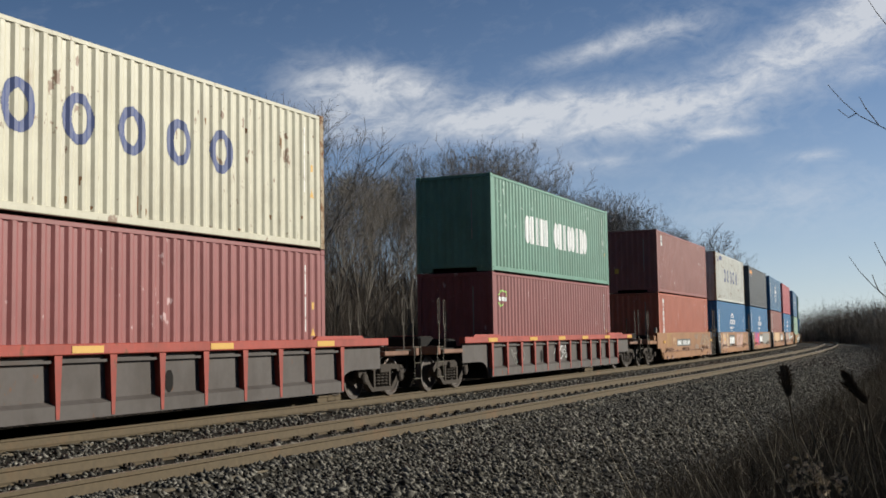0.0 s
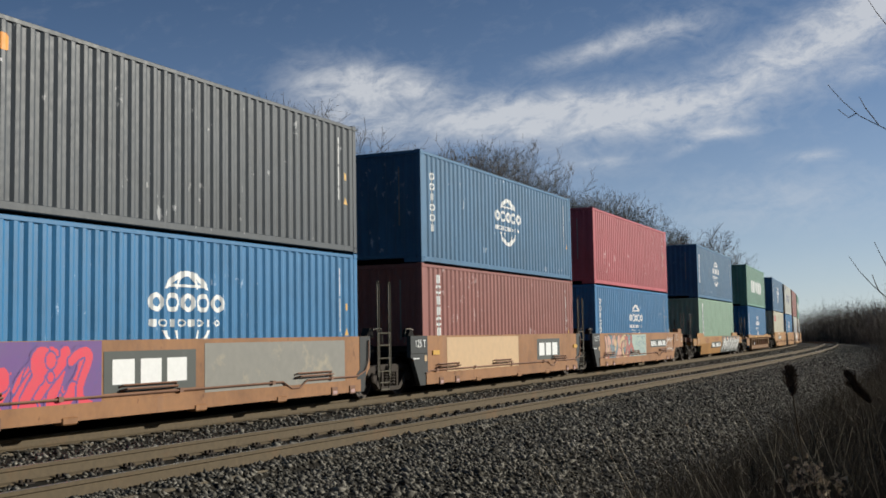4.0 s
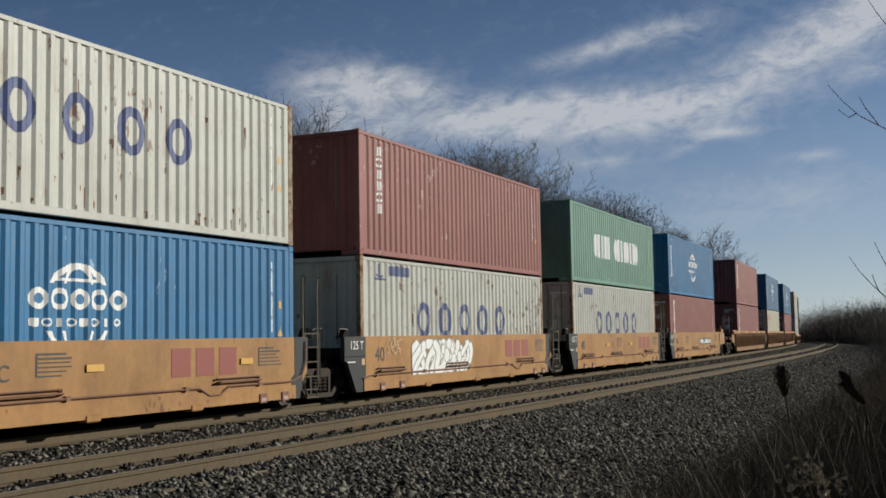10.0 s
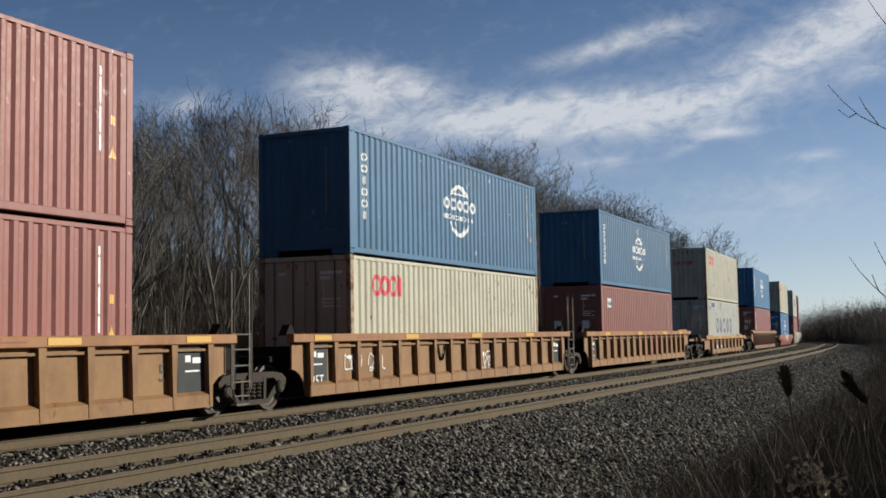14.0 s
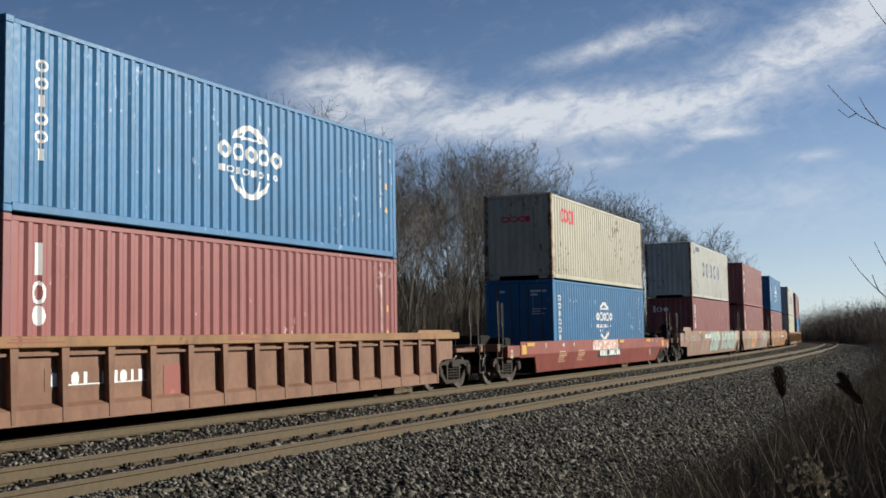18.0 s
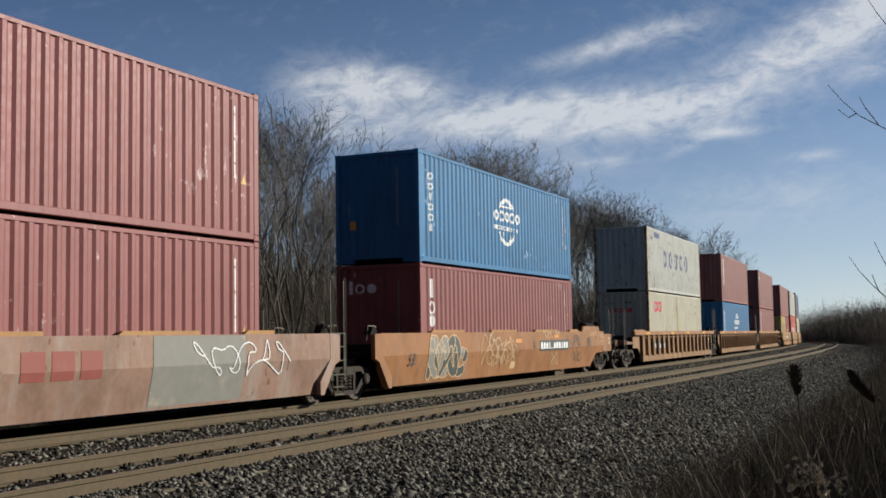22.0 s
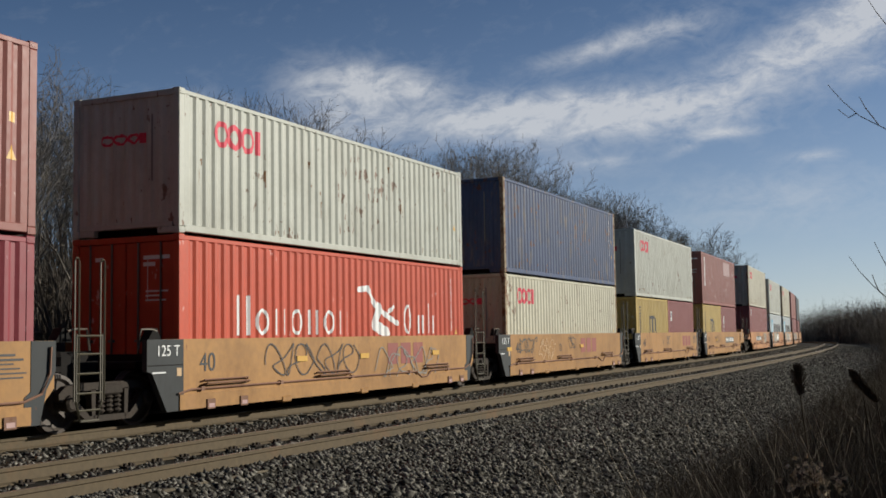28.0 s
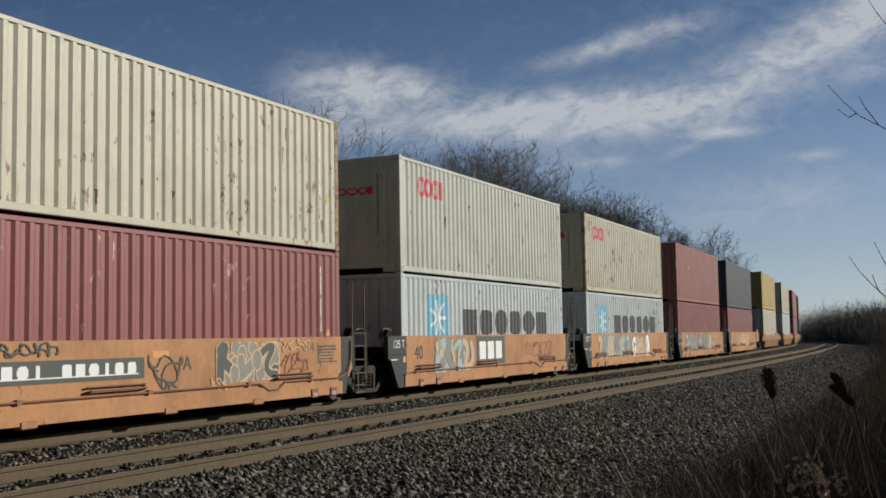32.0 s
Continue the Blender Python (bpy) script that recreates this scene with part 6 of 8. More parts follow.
RED_MARK = lambda x, z=1.02: ("logo", x, z, 2.0, 0.62, M_OXRED, None)
LIT = lambda xs, z=1.12: ("lights", xs, z)
A0, A1 = 9.75, 7.66      # half length of the short sets: at a free end, at a joint
B0, B1 = 11.67, 9.68     # the same for the long sets
T125 = ("text", "125 T", 0.26, -6.60, 1.15, M_WHITE)
T40 = ("text", "40", 0.47, -5.5, 0.86, M_BLACK)
RIBBY = dict(rib_mat=OXIDE_2, sill_mat=ORANGE)
UNITS = [
    # place, upper box, lower boxes, wagon style, paint, own trucks (front, rear), half lengths, marks, other paints
    (-2.29, ("forty", "cream", ["ovals"], "wall"), [("forty", "maroon", [""], "wall")], "mid_rib", GREY_WAGON, (1, 1), 10.7, 10.8, [LIT((-4.4, -1.2, 2.2, 5.8), 1.29), ("holes", (0.9, -3.6)), ("tag", 3, -5.6, -4.6, 0.5, 1.0, M_WHITE)], dict(rib_mat=RED_RIB, sill_mat=RED_RIB)),
    (19.31, ("forty", "green", ["bars"], "wall"), [("forty", "maroon", ["swirl"], "wall")], "mid_rib", GREY_WAGON, (1, 1), 10.8, 10.8, [LIT((-6.6, -3.2, -0.4, 2.2, 5.0, 8.2), 1.29), ("holes", (-2.1, 4.6)), ("tag", 5, -0.9, 0.9, 0.6, 1.05, M_WHITE), ("tag", 6, -4.8, -3.6, 0.5, 1.0, M_GREYSP)], dict(rib_mat=RED_RIB, sill_mat=RED_RIB)),
    (39.76, ("forty", "brown", ["flag"], "wall"), [("forty", "orange_red", ["column"], "wall")], "smooth", ORANGE, (1, 0), 9.65, A1, [("patch", -5.3, -4.3, 0.78, 1.41, YELLOW_OX), ("plate", -3.1, 0.94, 3.2), ("tag", 8, -4.1, -3.3, 0.7, 1.2, M_CREAM), ("tag", 9, 1.2, 2.2, 1.05, 1.35, M_GREYSP), ("tag", 62, 1.3, 2.3, 0.55, 0.8, M_GREYSP), ("tag", 68, 2.6, 4.4, 0.5, 1.38, M_GREYSP), ("tag", 10, 3.4, 5.2, 0.6, 1.38, M_CREAM), ("tag", 69, 4.2, 5.8, 0.55, 1.36, M_GREYSP), LIT((-5.9, 5.9), 1.0)], {}),
    (55.25, ("forty", "white", ["ovals"], "wall"), [("forty", "azure", ["globe"], "wall")], "smooth", ORANGE, (0, 0), A1, A1, [("piece", 11, -5.9, -3.2, (M_CREAM, M_CREAM, M_PINK), M_GREYSP, None), ("logo", -2.6, 0.92, 2.0, 0.5, M_WHITE, M_CHAR), ("piece", 12, 0.3, 3.3, M_PINK, M_GREYSP, None, 0.45, 1.35), ("tag", 13, 3.6, 5.0, 0.6, 1.3, M_CREAM), LIT((-4.6,), 1.15), T125], {}),
    (70.57, ("forty", "dark", ["sun"], "wall"), [("forty", "azure", ["globe"], "wall")], "smooth", ORANGE, (0, 0), A1, A1, [("patch", -5.4, -2.3, 0.48, 1.42, M_PURPLE), ("piece", 14, -5.4, -2.4, M_RED, M_PURPLE, None), ("logo", -2.1, 0.92, 2.0, 0.5, M_WHITE, M_CHAR), ("patch", 0.3, 5.2, 0.48, 1.35, M_GREYSP), T125, T40], {}),
    (86.06, ("forty", "blue", ["globe"], "wall"), [("forty", "brown", ["column"], "wall")], "smooth", ORANGE, (0, 0), A1, A1, [("patch", -5.0, 0.2, 0.5, 1.38, M_CREAM), ("logo", 2.0, 0.95, 1.9, 0.5, M_WHITE, M_CHAR), LIT((-5.7, 5.7), 1.1), T125], {}),
    (100.96, ("forty", "red", [""], "wall"), [("forty", "azure", ["globe"], "wall")], "smooth", ORANGE, (0, 1), A1, 9.8, [("patch", -2.6, 0.9, 0.46, 1.36, M_TEAL), ("piece", 15, -5.6, -1.0, (M_PINK, M_CREAM, M_DULLRED, M_GREYBLUE), M_CHAR, None), ("piece", 16, -1.0, 0.8, M_TEAL, M_GREYBLUE, None, 0.5, 1.3), ("plate", 1.7, 0.96, 3.0), ("tag", 17, 4.6, 6.2, 0.5, 1.3, M_WHITE), T125], {}),
    (120.79, ("forty", "blue", ["globe"], "wall"), [("forty", "light_green", ["strip"], "wall")], "short_smooth", YELLOW_OX, (1, 1), 10.0, 9.85, [("plate", -3.3, 0.72, 3.2), ("tag", 18, -5.8, -3.6, 0.8, 1.12, M_OXRED), ("tag", 19, -3.4, -0.5, 0.95, 1.15, M_OXRED), ("patch", 0.4, 7.2, 0.24, 1.19, M_CHAR), ("swoops", 20, 0.5, 7.1, 0.27, 1.17)], {}),
    (140.51, ("forty", "green", ["bars"], "wall"), [("forty", "azure", ["globe"], "wall")], "short_rib", GOLD_DARK, (1, 1), 9.9, 9.85, [("plate", -4.5, 0.62, 2.6), ("text", "40", 0.42, -0.75, 0.44, M_BLACK), RED_MARK(1.75, 0.65), LIT((-3.0, 2.4), 1.11)], dict(rib_mat=GOLD_DARK, sill_mat=YELLOW_OX)),
    (160.18, ("forty", "blue", ["globe"], "wall"), [("forty", "cream", ["clover"], "wall")], "smooth", YELLOW_OX, (1, 0), 9.8, A1, [("plate", -3.75, 0.96, 3.2), ("tag", 21, -5.0, -2.2, 1.2, 1.42, M_WHITE), ("text", "B", 0.34, 0.6, 0.86, M_BLACK), ("text", "X", 0.34, 1.5, 0.86, M_OXRED), ("notes", (3.0, 4.6), 0.9, M_OXRED), LIT((5.9,), 1.1)], {}),
    (175.33, ("forty", "white", ["ovals"], "wall"), [("forty", "azure", ["globe"], "wall")], "smooth", YELLOW_OX, (0, 0), A1, A1, [T125, T40, ("text", "C", 0.34, -1.6, 0.86, M_BLACK), ("notes", (-1.0, 4.6), 0.9, M_BLACK), RED_MARK(2.0), LIT((0.2, 4.2), 1.15)], {}),
    (190.28, ("forty", "brown", ["column"], "wall"), [("forty", "white", ["ovals_low"], "wall")], "smooth", YELLOW_OX, (0, 0), A1, A1, [T125, T40, ("piece", 22, -3.9, 0.1, M_WHITE, M_GREYSP, None, 0.4, 1.35), RED_MARK(2.3), ("notes", (4.9,), 0.9, M_BLACK), ("tag", 23, -5.2, -4.4, 1.0, 1.4, M_CREAM)], {}),
    (205.63, ("forty", "green", ["bars"], "wall"), [("forty", "white", ["ovals_low"], "doors")], "smooth", YELLOW_OX, (0, 0), A1, A1, [T125, T40, ("text", "E", 0.34, -1.6, 0.86, M_BLACK), ("notes", (-1.0, 4.9), 0.9, M_BLACK), RED_MARK(2.3), LIT((-2.4, 1.0), 1.15)], {}),
    (220.97, ("forty", "azure", ["globe"], "wall"), [("forty", "brown", ["column"], "doors")], "smooth", YELLOW_OX, (0, 1), A1, 9.7, [T125, T40, ("text", "A", 0.34, -0.2, 0.86, M_BLACK), ("plate", 0.4, 0.96, 3.2), ("notes", (-3.2, 5.0), 0.9, M_BLACK)], {}),
    (242.31, ("forty", "brown", ["column"], "wall"), [("forty", "brown", ["column"], "doors")], "long_rib", OXIDE_2, (1, 0), B0, B1, [("plate", -5.4, 0.85, 2.3, M_CHAR), LIT((-7.2, -3.0, 1.2, 4.4, 7.6), 1.415), ("wheel", -10.6), ("text", "53", 0.42, 6.9, 0.72, M_BLACK), ("black_box", 7.2, 8.0, "")], RIBBY),
    (261.67, ("forty", "blue", ["globe"], "wall"), [("forty", "cream", ["clover"], "doors")], "long_rib", OXIDE_2, (0, 0), B1, B1, [("black_box", -8.0, -7.2, "25T"), LIT((-7.6, -3.4, 0.6, 4.8), 1.415), ("chain", -1.7), ("tag", 24, -6.5, -5.7, 0.6, 1.1, M_WHITE), ("tag", 25, -5.4, -4.6, 0.6, 1.1, M_WHITE), ("tag", 26, 1.0, 2.0, 0.4, 1.1, M_WHITE), ("text", "53", 0.42, 6.9, 0.72, M_BLACK), ("black_box", 7.2, 8.0, "")], RIBBY),
    (281.05, ("forty", "blue", ["globe"], "wall"), [("forty", "brown", ["plate"], "doors")], "long_rib", OXIDE_2, (0, 1), B1, B0, [("black_box", -8.0, -7.2, "25T"), LIT((-6.0, -1.0, 3.6, 7.0), 1.415), RED_MARK(1.5, 0.8)], RIBBY),
    (302.73, ("forty", "beige", ["clover"], "wall"), [("forty", "white", ["ovals_low"], "doors")], "short_rib", GOLD_DARK, (1, 1), 10.0, 9.8, [("plate", -3.9, 0.58, 2.9), ("text", "40", 0.42, -0.75, 0.42, M_BLACK), LIT((-3.4, 1.6, 5.0), 1.11), ("notes", (3.6,), 0.5, M_CREAM)], dict(rib_mat=GOLD_DARK, sill_mat=YELLOW_OX)),
    (323.98, ("forty", "azure", ["globe"], "wall"), [("forty", "maroon", ["three"], "doors")], "long_rib", OXIDE, (1, 1), 11.45, 11.5, [("plate", -5.3, 0.85, 2.6, OXIDE), ("patch", -2.6, -1.8, 0.5, 1.0, M_OXRED)], dict(rib_mat=OXIDE, sill_mat=OXIDE_2)),
    (347.59, ("forty", "beige", ["clover"], "wall"), [("forty", "azure", ["globe"], "doors")], "mid_smooth", RED_WAGON, (1, 1), 12.1, 11.4, [("plate", -1.4, 0.70, 3.0, M_CHAR), ("piece", 27, -2.2, 1.2, M_PINK, M_WHITE, None, 0.82, 1.18), ("text", "53", 0.32, 6.3, 0.50, M_CREAM), ("patch", 6.75, 7.15, 0.5, 0.78, M_CHAR), LIT((-8.9, 1.7, 6.0), 0.98), ("notes", (-6.0, -3.9), 0.5, M_CREAM), ("text", "53", 0.19, -7.4, 1.00, M_WHITE), ("text", "45", 0.17, 6.35, 1.03, M_WHITE), ("text", "49", 0.17, 6.84, 1.03, M_WHITE), ("text", "53", 0.17, 7.62, 1.03, M_WHITE), ("text", "48", 0.19, -5.6, 1.00, M_WHITE), ("text", "45", 0.19, -4.4, 1.00, M_WHITE)], dict(sill_mat=RED_WAGON)),
    (370.59, ("forty", "white", ["ovals"], "wall"), [("forty", "maroon", ["three"], "wall")], "long_smooth", FADED, (1, 0), B0, B1, [("plate", -3.7, 1.22, 2.6, M_GREYSP), ("tag", 52, -8.0, -6.6, 0.9, 1.3, M_TEAL), ("tag", 53, -5.2, -4.2, 0.95, 1.4, M_CHAR), ("piece", 29, -2.0, 7.6, (M_TEAL,), M_CHAR, None, 0.34, 1.5, 1.3), ("piece", 61, 7.5, 8.3, (M_PINK, M_CREAM), M_GREYSP, None, 0.9, 1.5), LIT((-5.4, 0.2), 1.34)], {}),
    (389.87, ("forty", "maroon", ["three_low"], "wall"), [("forty", "maroon", ["three"], "wall")], "long_smooth", FADED, (0, 0), B1, B1, [("text", "53", 0.4, -6.9, 0.72, M_BLACK), ("guides", (-4.6, -0.6, 3.1, 6.0)), ("patch", -5.4, -0.6, 0.34, 1.46, M_CREAM), ("piece", 30, -5.2, -0.8, (M_GREYSP, M_PATCH), M_CHAR, None), ("logo", -0.1, 1.05, 1.8, 0.55, M_OXRED, None), ("patch", 2.8, 5.4, 0.3, 1.48, M_GREYSP), ("tag", 31, 3.6, 7.2, 0.7, 1.4, M_WHITE)], {}),
    (409.13, ("forty", "azure", ["globe"], "wall"), [("forty", "maroon", ["three"], "wall")], "long_smooth", MOTTLED, (0, 1), B1, B0, [("text", "53", 0.4, -6.9, 0.72, M_BLACK), ("piece", 32, -6.0, -3.4, (M_GREYSP, M_CHAR), M_CREAM, None), ("tag", 33, -2.6, -0.9, 0.55, 1.5, M_CREAM), ("tag", 54, -1.5, 0.2, 0.6, 1.42, M_CREAM), ("tag", 55, -2.2, 0.3, 0.5, 1.0, M_CREAM), ("patch", 0.1, 0.6, 1.18, 1.29, M_PATCH), ("patch", -0.2, 0.2, 0.42, 0.62, M_CREAM), ("text", "B", 0.32, 1.72, 0.98, M_CHAR), ("plate", 2.2, 1.06, 3.0, M_CHAR), ("tag", 56, 2.5, 3.5, 1.27, 1.54, M_CREAM), ("patch", 3.66, 4.1, 1.30, 1.40, M_PATCH), ("tag", 57, 3.7, 4.2, 1.42, 1.55, M_CREAM), ("tag", 34, 5.4, 6.5, 0.9, 1.42, M_CHAR), ("tag", 58, 5.5, 6.8, 0.45, 0.85, M_CHAR), ("tag", 59, 7.2, 7.6, 0.95, 1.3, M_CHAR), ("tag", 60, 7.4, 8.3, 1.3, 1.5, M_CREAM), ("tag", 35, 3.3, 4.2, 0.4, 0.82, M_CREAM), ("guides", (-4.6, -0.6, 3.1, 6.0))], {}),
    (432.47, ("forty", "white", ["ovals"], "wall"), [("forty", "cream", ["clover", "rust"], "wall")], "long_rib", OXIDE_2, (1, 0), B0, B1, [("plate", -5.4, 0.85, 2.2, M_CHAR), LIT((-7.2, -2.2, 1.4, 5.6), 1.415), ("text", "53", 0.42, 6.9, 0.72, M_BLACK), ("black_box", 7.2, 8.0, "")], RIBBY),
    (451.94, ("forty", "brown", ["column"], "wall"), [("forty", "azure", ["globe"], "wall")], "long_rib", OXIDE_2, (0, 0), B1, B1, [("black_box", -8.0, -7.2, "125T"), LIT((-7.6, -2.4, 2.4), 1.415), ("chain", -1.6), RED_MARK(0.8, 0.8), ("text", "53", 0.42, 6.9, 0.72, M_BLACK), ("black_box", 7.2, 8.0, "")], RIBBY),
    (471.27, ("forty", "brown", ["flag"], "wall"), [("forty", "brown", ["column"], "wall")], "long_rib", OXIDE_2, (0, 1), B1, B0, [("black_box", -8.0, -7.2, "125T"), LIT((-6.2, -1.4, 3.8), 1.415)], RIBBY),
    (492.15, ("forty", "brown", [""], "wall"), [("twenty", "yellow", ["arch"], "wall"), ("twenty", "purple", ["scrawl"], "wall")], "smooth", YELLOW_OX, (1, 0), 9.2, A1, [("plate", -3.0, 0.98, 3.2), ("tag", 36, 0.6, 4.4, 0.6, 1.35, M_BLACK), LIT((0.8, 3.6), 1.18), ("notes", (5.0,), 0.9, M_BLACK)], {}),
    (507.63, ("forty_low", "grey", ["clover"], "wall"), [("forty", "bright_red", ["bird"], "doors")], "smooth", YELLOW_OX, (0, 0), A1, A1, [T125, T40, ("tag", 37, -4.0, 0.4, 0.6, 1.35, M_BLACK), ("tag", 38, 0.6, 4.4, 0.3, 1.2, M_GREYSP), RED_MARK(1.3), LIT((-2.4, 0.2, 3.9), 1.2)], {}),
    (522.94, ("forty", "navy", [""], "wall"), [("forty", "cream", ["clover"], "wall")], "smooth", YELLOW_OX, (0, 0), A1, A1, [T125, T40, ("tag", 39, -5.6, -3.8, 0.8, 1.38, M_CHAR), ("tag", 40, -3.8, -2.0, 0.6, 1.3, M_CREAM), ("text", "D", 0.34, -1.5, 0.86, M_BLACK), LIT((-6.3, 0.8), 1.15), RED_MARK(0.7), ("tag", 41, -0.7, 0.1, 0.9, 1.4, M_BLACK)], {}),
    (538.25, ("forty", "grey", ["clover"], "wall"), [("twenty", "yellow", ["arch"], "wall"), ("twenty", "maroon", ["flag_short"], "wall")], "smooth", YELLOW_OX, (0, 0), A1, A1, [T125, T40, ("text", "E", 0.34, -1.9, 0.86, M_BLACK), ("notes", (-1.2, 5.0), 0.9, M_BLACK), RED_MARK(2.3)], {}),
    (553.27, ("forty", "brown", ["column", "patch"], "doors"), [("twenty", "yellow", ["arch"], "wall"), ("twenty", "maroon", ["three_short"], "wall")], "smooth", YELLOW_OX, (0, 1), A1, 9.7, [T125, T40, ("text", "A", 0.34, -1.6, 0.86, M_BLACK), ("tag", 42, -3.6, -1.9, 0.8, 1.3, M_BLACK), ("plate", 0.4, 0.98, 3.2), LIT((-3.0,), 1.15)], {}),
    (572.7, ("forty", "beige", ["clover"], "wall"), [("forty", "maroon", ["flag"], "wall")], "smooth", BRIGHT_OX, (1, 0), 9.7, A1, [("tag", 43, -3.8, -2.2, 1.2, 1.41, M_CHAR), ("tag", 63, -3.7, -2.4, 1.2, 1.4, M_CHAR), ("plate", -3.9, 0.97, 3.4), ("tag", 64, -0.4, 0.5, 0.5, 1.2, M_CHAR), ("patch", -0.3, 0.12, 1.12, 1.24, M_PATCH), ("text", "A", 0.34, 0.62, 0.90, M_CHAR), ("notes", (4.9,), 0.9, M_BLACK), ("piece", 44, 1.4, 3.5, (M_GREYSP, M_CHAR, M_GREYSP), M_CREAM, None, 0.62, 1.36), ("tag", 65, 3.3, 4.7, 1.16, 1.40, M_CREAM), ("tag", 66, 1.2, 1.8, 0.5, 0.72, M_CREAM), ("tag", 67, 3.5, 4.5, 0.7, 1.15, M_OXRED)], {}),
    (587.82, ("forty", "grey", ["clover"], "wall"), [("forty_low", "pale", ["star"], "wall")], "smooth", BRIGHT_OX, (0, 0), A1, A1, [T125, T40, ("piece", 45, -4.6, -2.0, (M_GREYSP, M_TEAL, M_CREAM), M_GREYBLUE, None, 0.45, 1.38), ("logo", -1.7, 1.0, 1.8, 0.62, M_WHITE, M_CHAR), ("notes", (2.0,), 0.8, M_OXRED), ("tag", 45, 2.4, 4.6, 0.6, 1.3, M_OXRED)], {}),
    (602.79, ("forty", "beige", ["clover"], "wall"), [("forty_low", "pale", ["star"], "wall")], "smooth", BRIGHT_OX, (0, 0), A1, A1, [T125, ("piece", 47, -5.8, -0.6, (M_TEAL, M_GREYSP, M_CREAM, M_GREYBLUE), M_GREYSP, None, 0.4, 1.38), ("piece", 46, -0.4, 2.6, (M_CREAM, M_WHITE), M_CHAR, None, 0.35, 1.36)], {}),
    (618.26, ("forty", "brown", [""], "wall"), [("forty_low", "maroon", [""], "wall")], "smooth", BRIGHT_OX, (0, 0), A1, A1, [T125, ("piece", 48, -5.4, 4.0, (M_GREYSP, M_CREAM, M_GREYBLUE), M_CHAR, None, 0.45, 1.38)], {}),
    (633.64, ("forty", "dark", [""], "wall"), [("forty_low", "maroon", [""], "wall")], "smooth", BRIGHT_OX, (0, 1), A1, 9.8, [("piece", 49, -3.4, 2.0, (M_CREAM, M_GREYSP), M_PATCH, None, 0.45, 1.38)], {}),
    (653.5, ("forty", "yellow", [""], "wall"), [("forty", "cream", [""], "wall")], "short_smooth", ORANGE, (1, 1), 10.0, 10.0, [], {}),
    (673.6, ("forty", "cream", [""], "wall"), [("forty", "pale", [""], "wall")], "short_smooth", ORANGE, (1, 1), 10.0, 10.0, [], {}),
    (693.7, ("forty", "brown", [""], "wall"), [("forty", "maroon", [""], "wall")], "short_smooth", ORANGE, (1, 1), 10.0, 10.0, [], {}),
    (713.8, ("forty", "maroon", [""], "wall"), [("forty", "blue", [""], "wall")], "short_smooth", ORANGE, (1, 1), 10.0, 10.0, [], {}),
]
FLOOR_Z = 0.385
STYLE_WORDS = {"smooth": "smooth-sided", "long_smooth": "long smooth-sided", "mid_smooth": "long low smooth-sided", "short_smooth": "low smooth-sided", "long_rib": "long ribbed", "mid_rib": "ribbed", "short_rib": "short ribbed"}
PAINT_WORDS = {ORANGE.name: "weathered orange", FADED.name: "faded pinkish orange", BRIGHT_OX.name: "bright orange", MOTTLED.name: "mottled orange", YELLOW_OX.name: "golden orange", GOLD_DARK.name: "grimy golden orange", OXIDE.name: "brown oxide", OXIDE_2.name: "worn orange-brown", RED_WAGON.name: "faded red", GREY_WAGON.name: "grey and red"}
TRAIN = []      # (thing, place of its middle along the train, sideways, height)
for num, (place, upper, lower, style, coat, ends, hf, hr, marks, other) in enumerate(UNITS):
    mid = place + 6.096
    sprayed = any(m[0] in ("piece", "tag") for m in marks)
    ww = wagon(style, coat, ends, hf, hr, "%s %s well wagon %s under containers" % (PAINT_WORDS[coat.name], STYLE_WORDS[style], "with graffiti" if sprayed else "with stencilled marks"), num, marks, **other)
    TRAIN.append((ww, mid, 0.0))
    top_z = FLOOR_Z
    for j, (kd, col, mk, fr) in enumerate(lower):
        mk = [m for m in mk if m]
        cc = container(kd, col, mk, fr, box_words(kd, col, mk, fr, False), num * 3 + j)
        off = 0.0 if kd != "twenty" else (-3.06 if j == 0 else 3.06)
        TRAIN.append((cc, mid + off, FLOOR_Z))
        top_z = FLOOR_Z + SIZES[kd][1]
    kd, col, mk, fr = upper
    mk = [m for m in mk if m]
    TRAIN.append((container(kd, col, mk, fr, box_words(kd, col, mk, fr, True), num * 3 + 2), mid, top_z + 0.012))


# ---------------------------------------------------------------- ground and tracks
def big_mesh(name, verts, faces, mat):
    me = bpy.data.meshes.new(name)
    me.from_pydata(verts, [], faces)
    me.materials.append(mat)
    return me


def sheet_place(s, q):
    """Ground coordinates, unfolded far from the line."""
    qi = np.clip(q, -60, 60)
    x, y, a = on_line(np.clip(s, -120, 320), qi)
    side = q - qi
    along = s - np.clip(s, -120, 320)
    return x + side * math.sin(1.25) + along * math.cos(a), y - side * math.cos(1.25) + along * math.sin(a)


gs = np.concatenate([[-3500, -1500, -600, -250], np.arange(-120, -12, 6.0), np.arange(-12, 60, 0.8), np.arange(60, 321, 4.0), [500, 900, 1800, 3500]])
gq = np.array([-3500, -1500, -500, -200, -100, -60, -40, -28, -20, -15, -12, -10, -8.5, -7.5, -6.4, -5.4, -4.6, -3.9, -3.2, -2.4, -1.0, 1.0, 2.4, 3.6, 5.0, 6.3, 6.43, 7.0, 7.4, 7.7, 8.1, 8.5, 8.9, 9.3, 9.7, 10.1, 10.6, 11.1, 11.6, 12.1, 12.8, 13.5, 14.5, 16, 18, 21, 25, 32, 45, 60, 100, 200, 500, 1500, 3500.])
gv = []
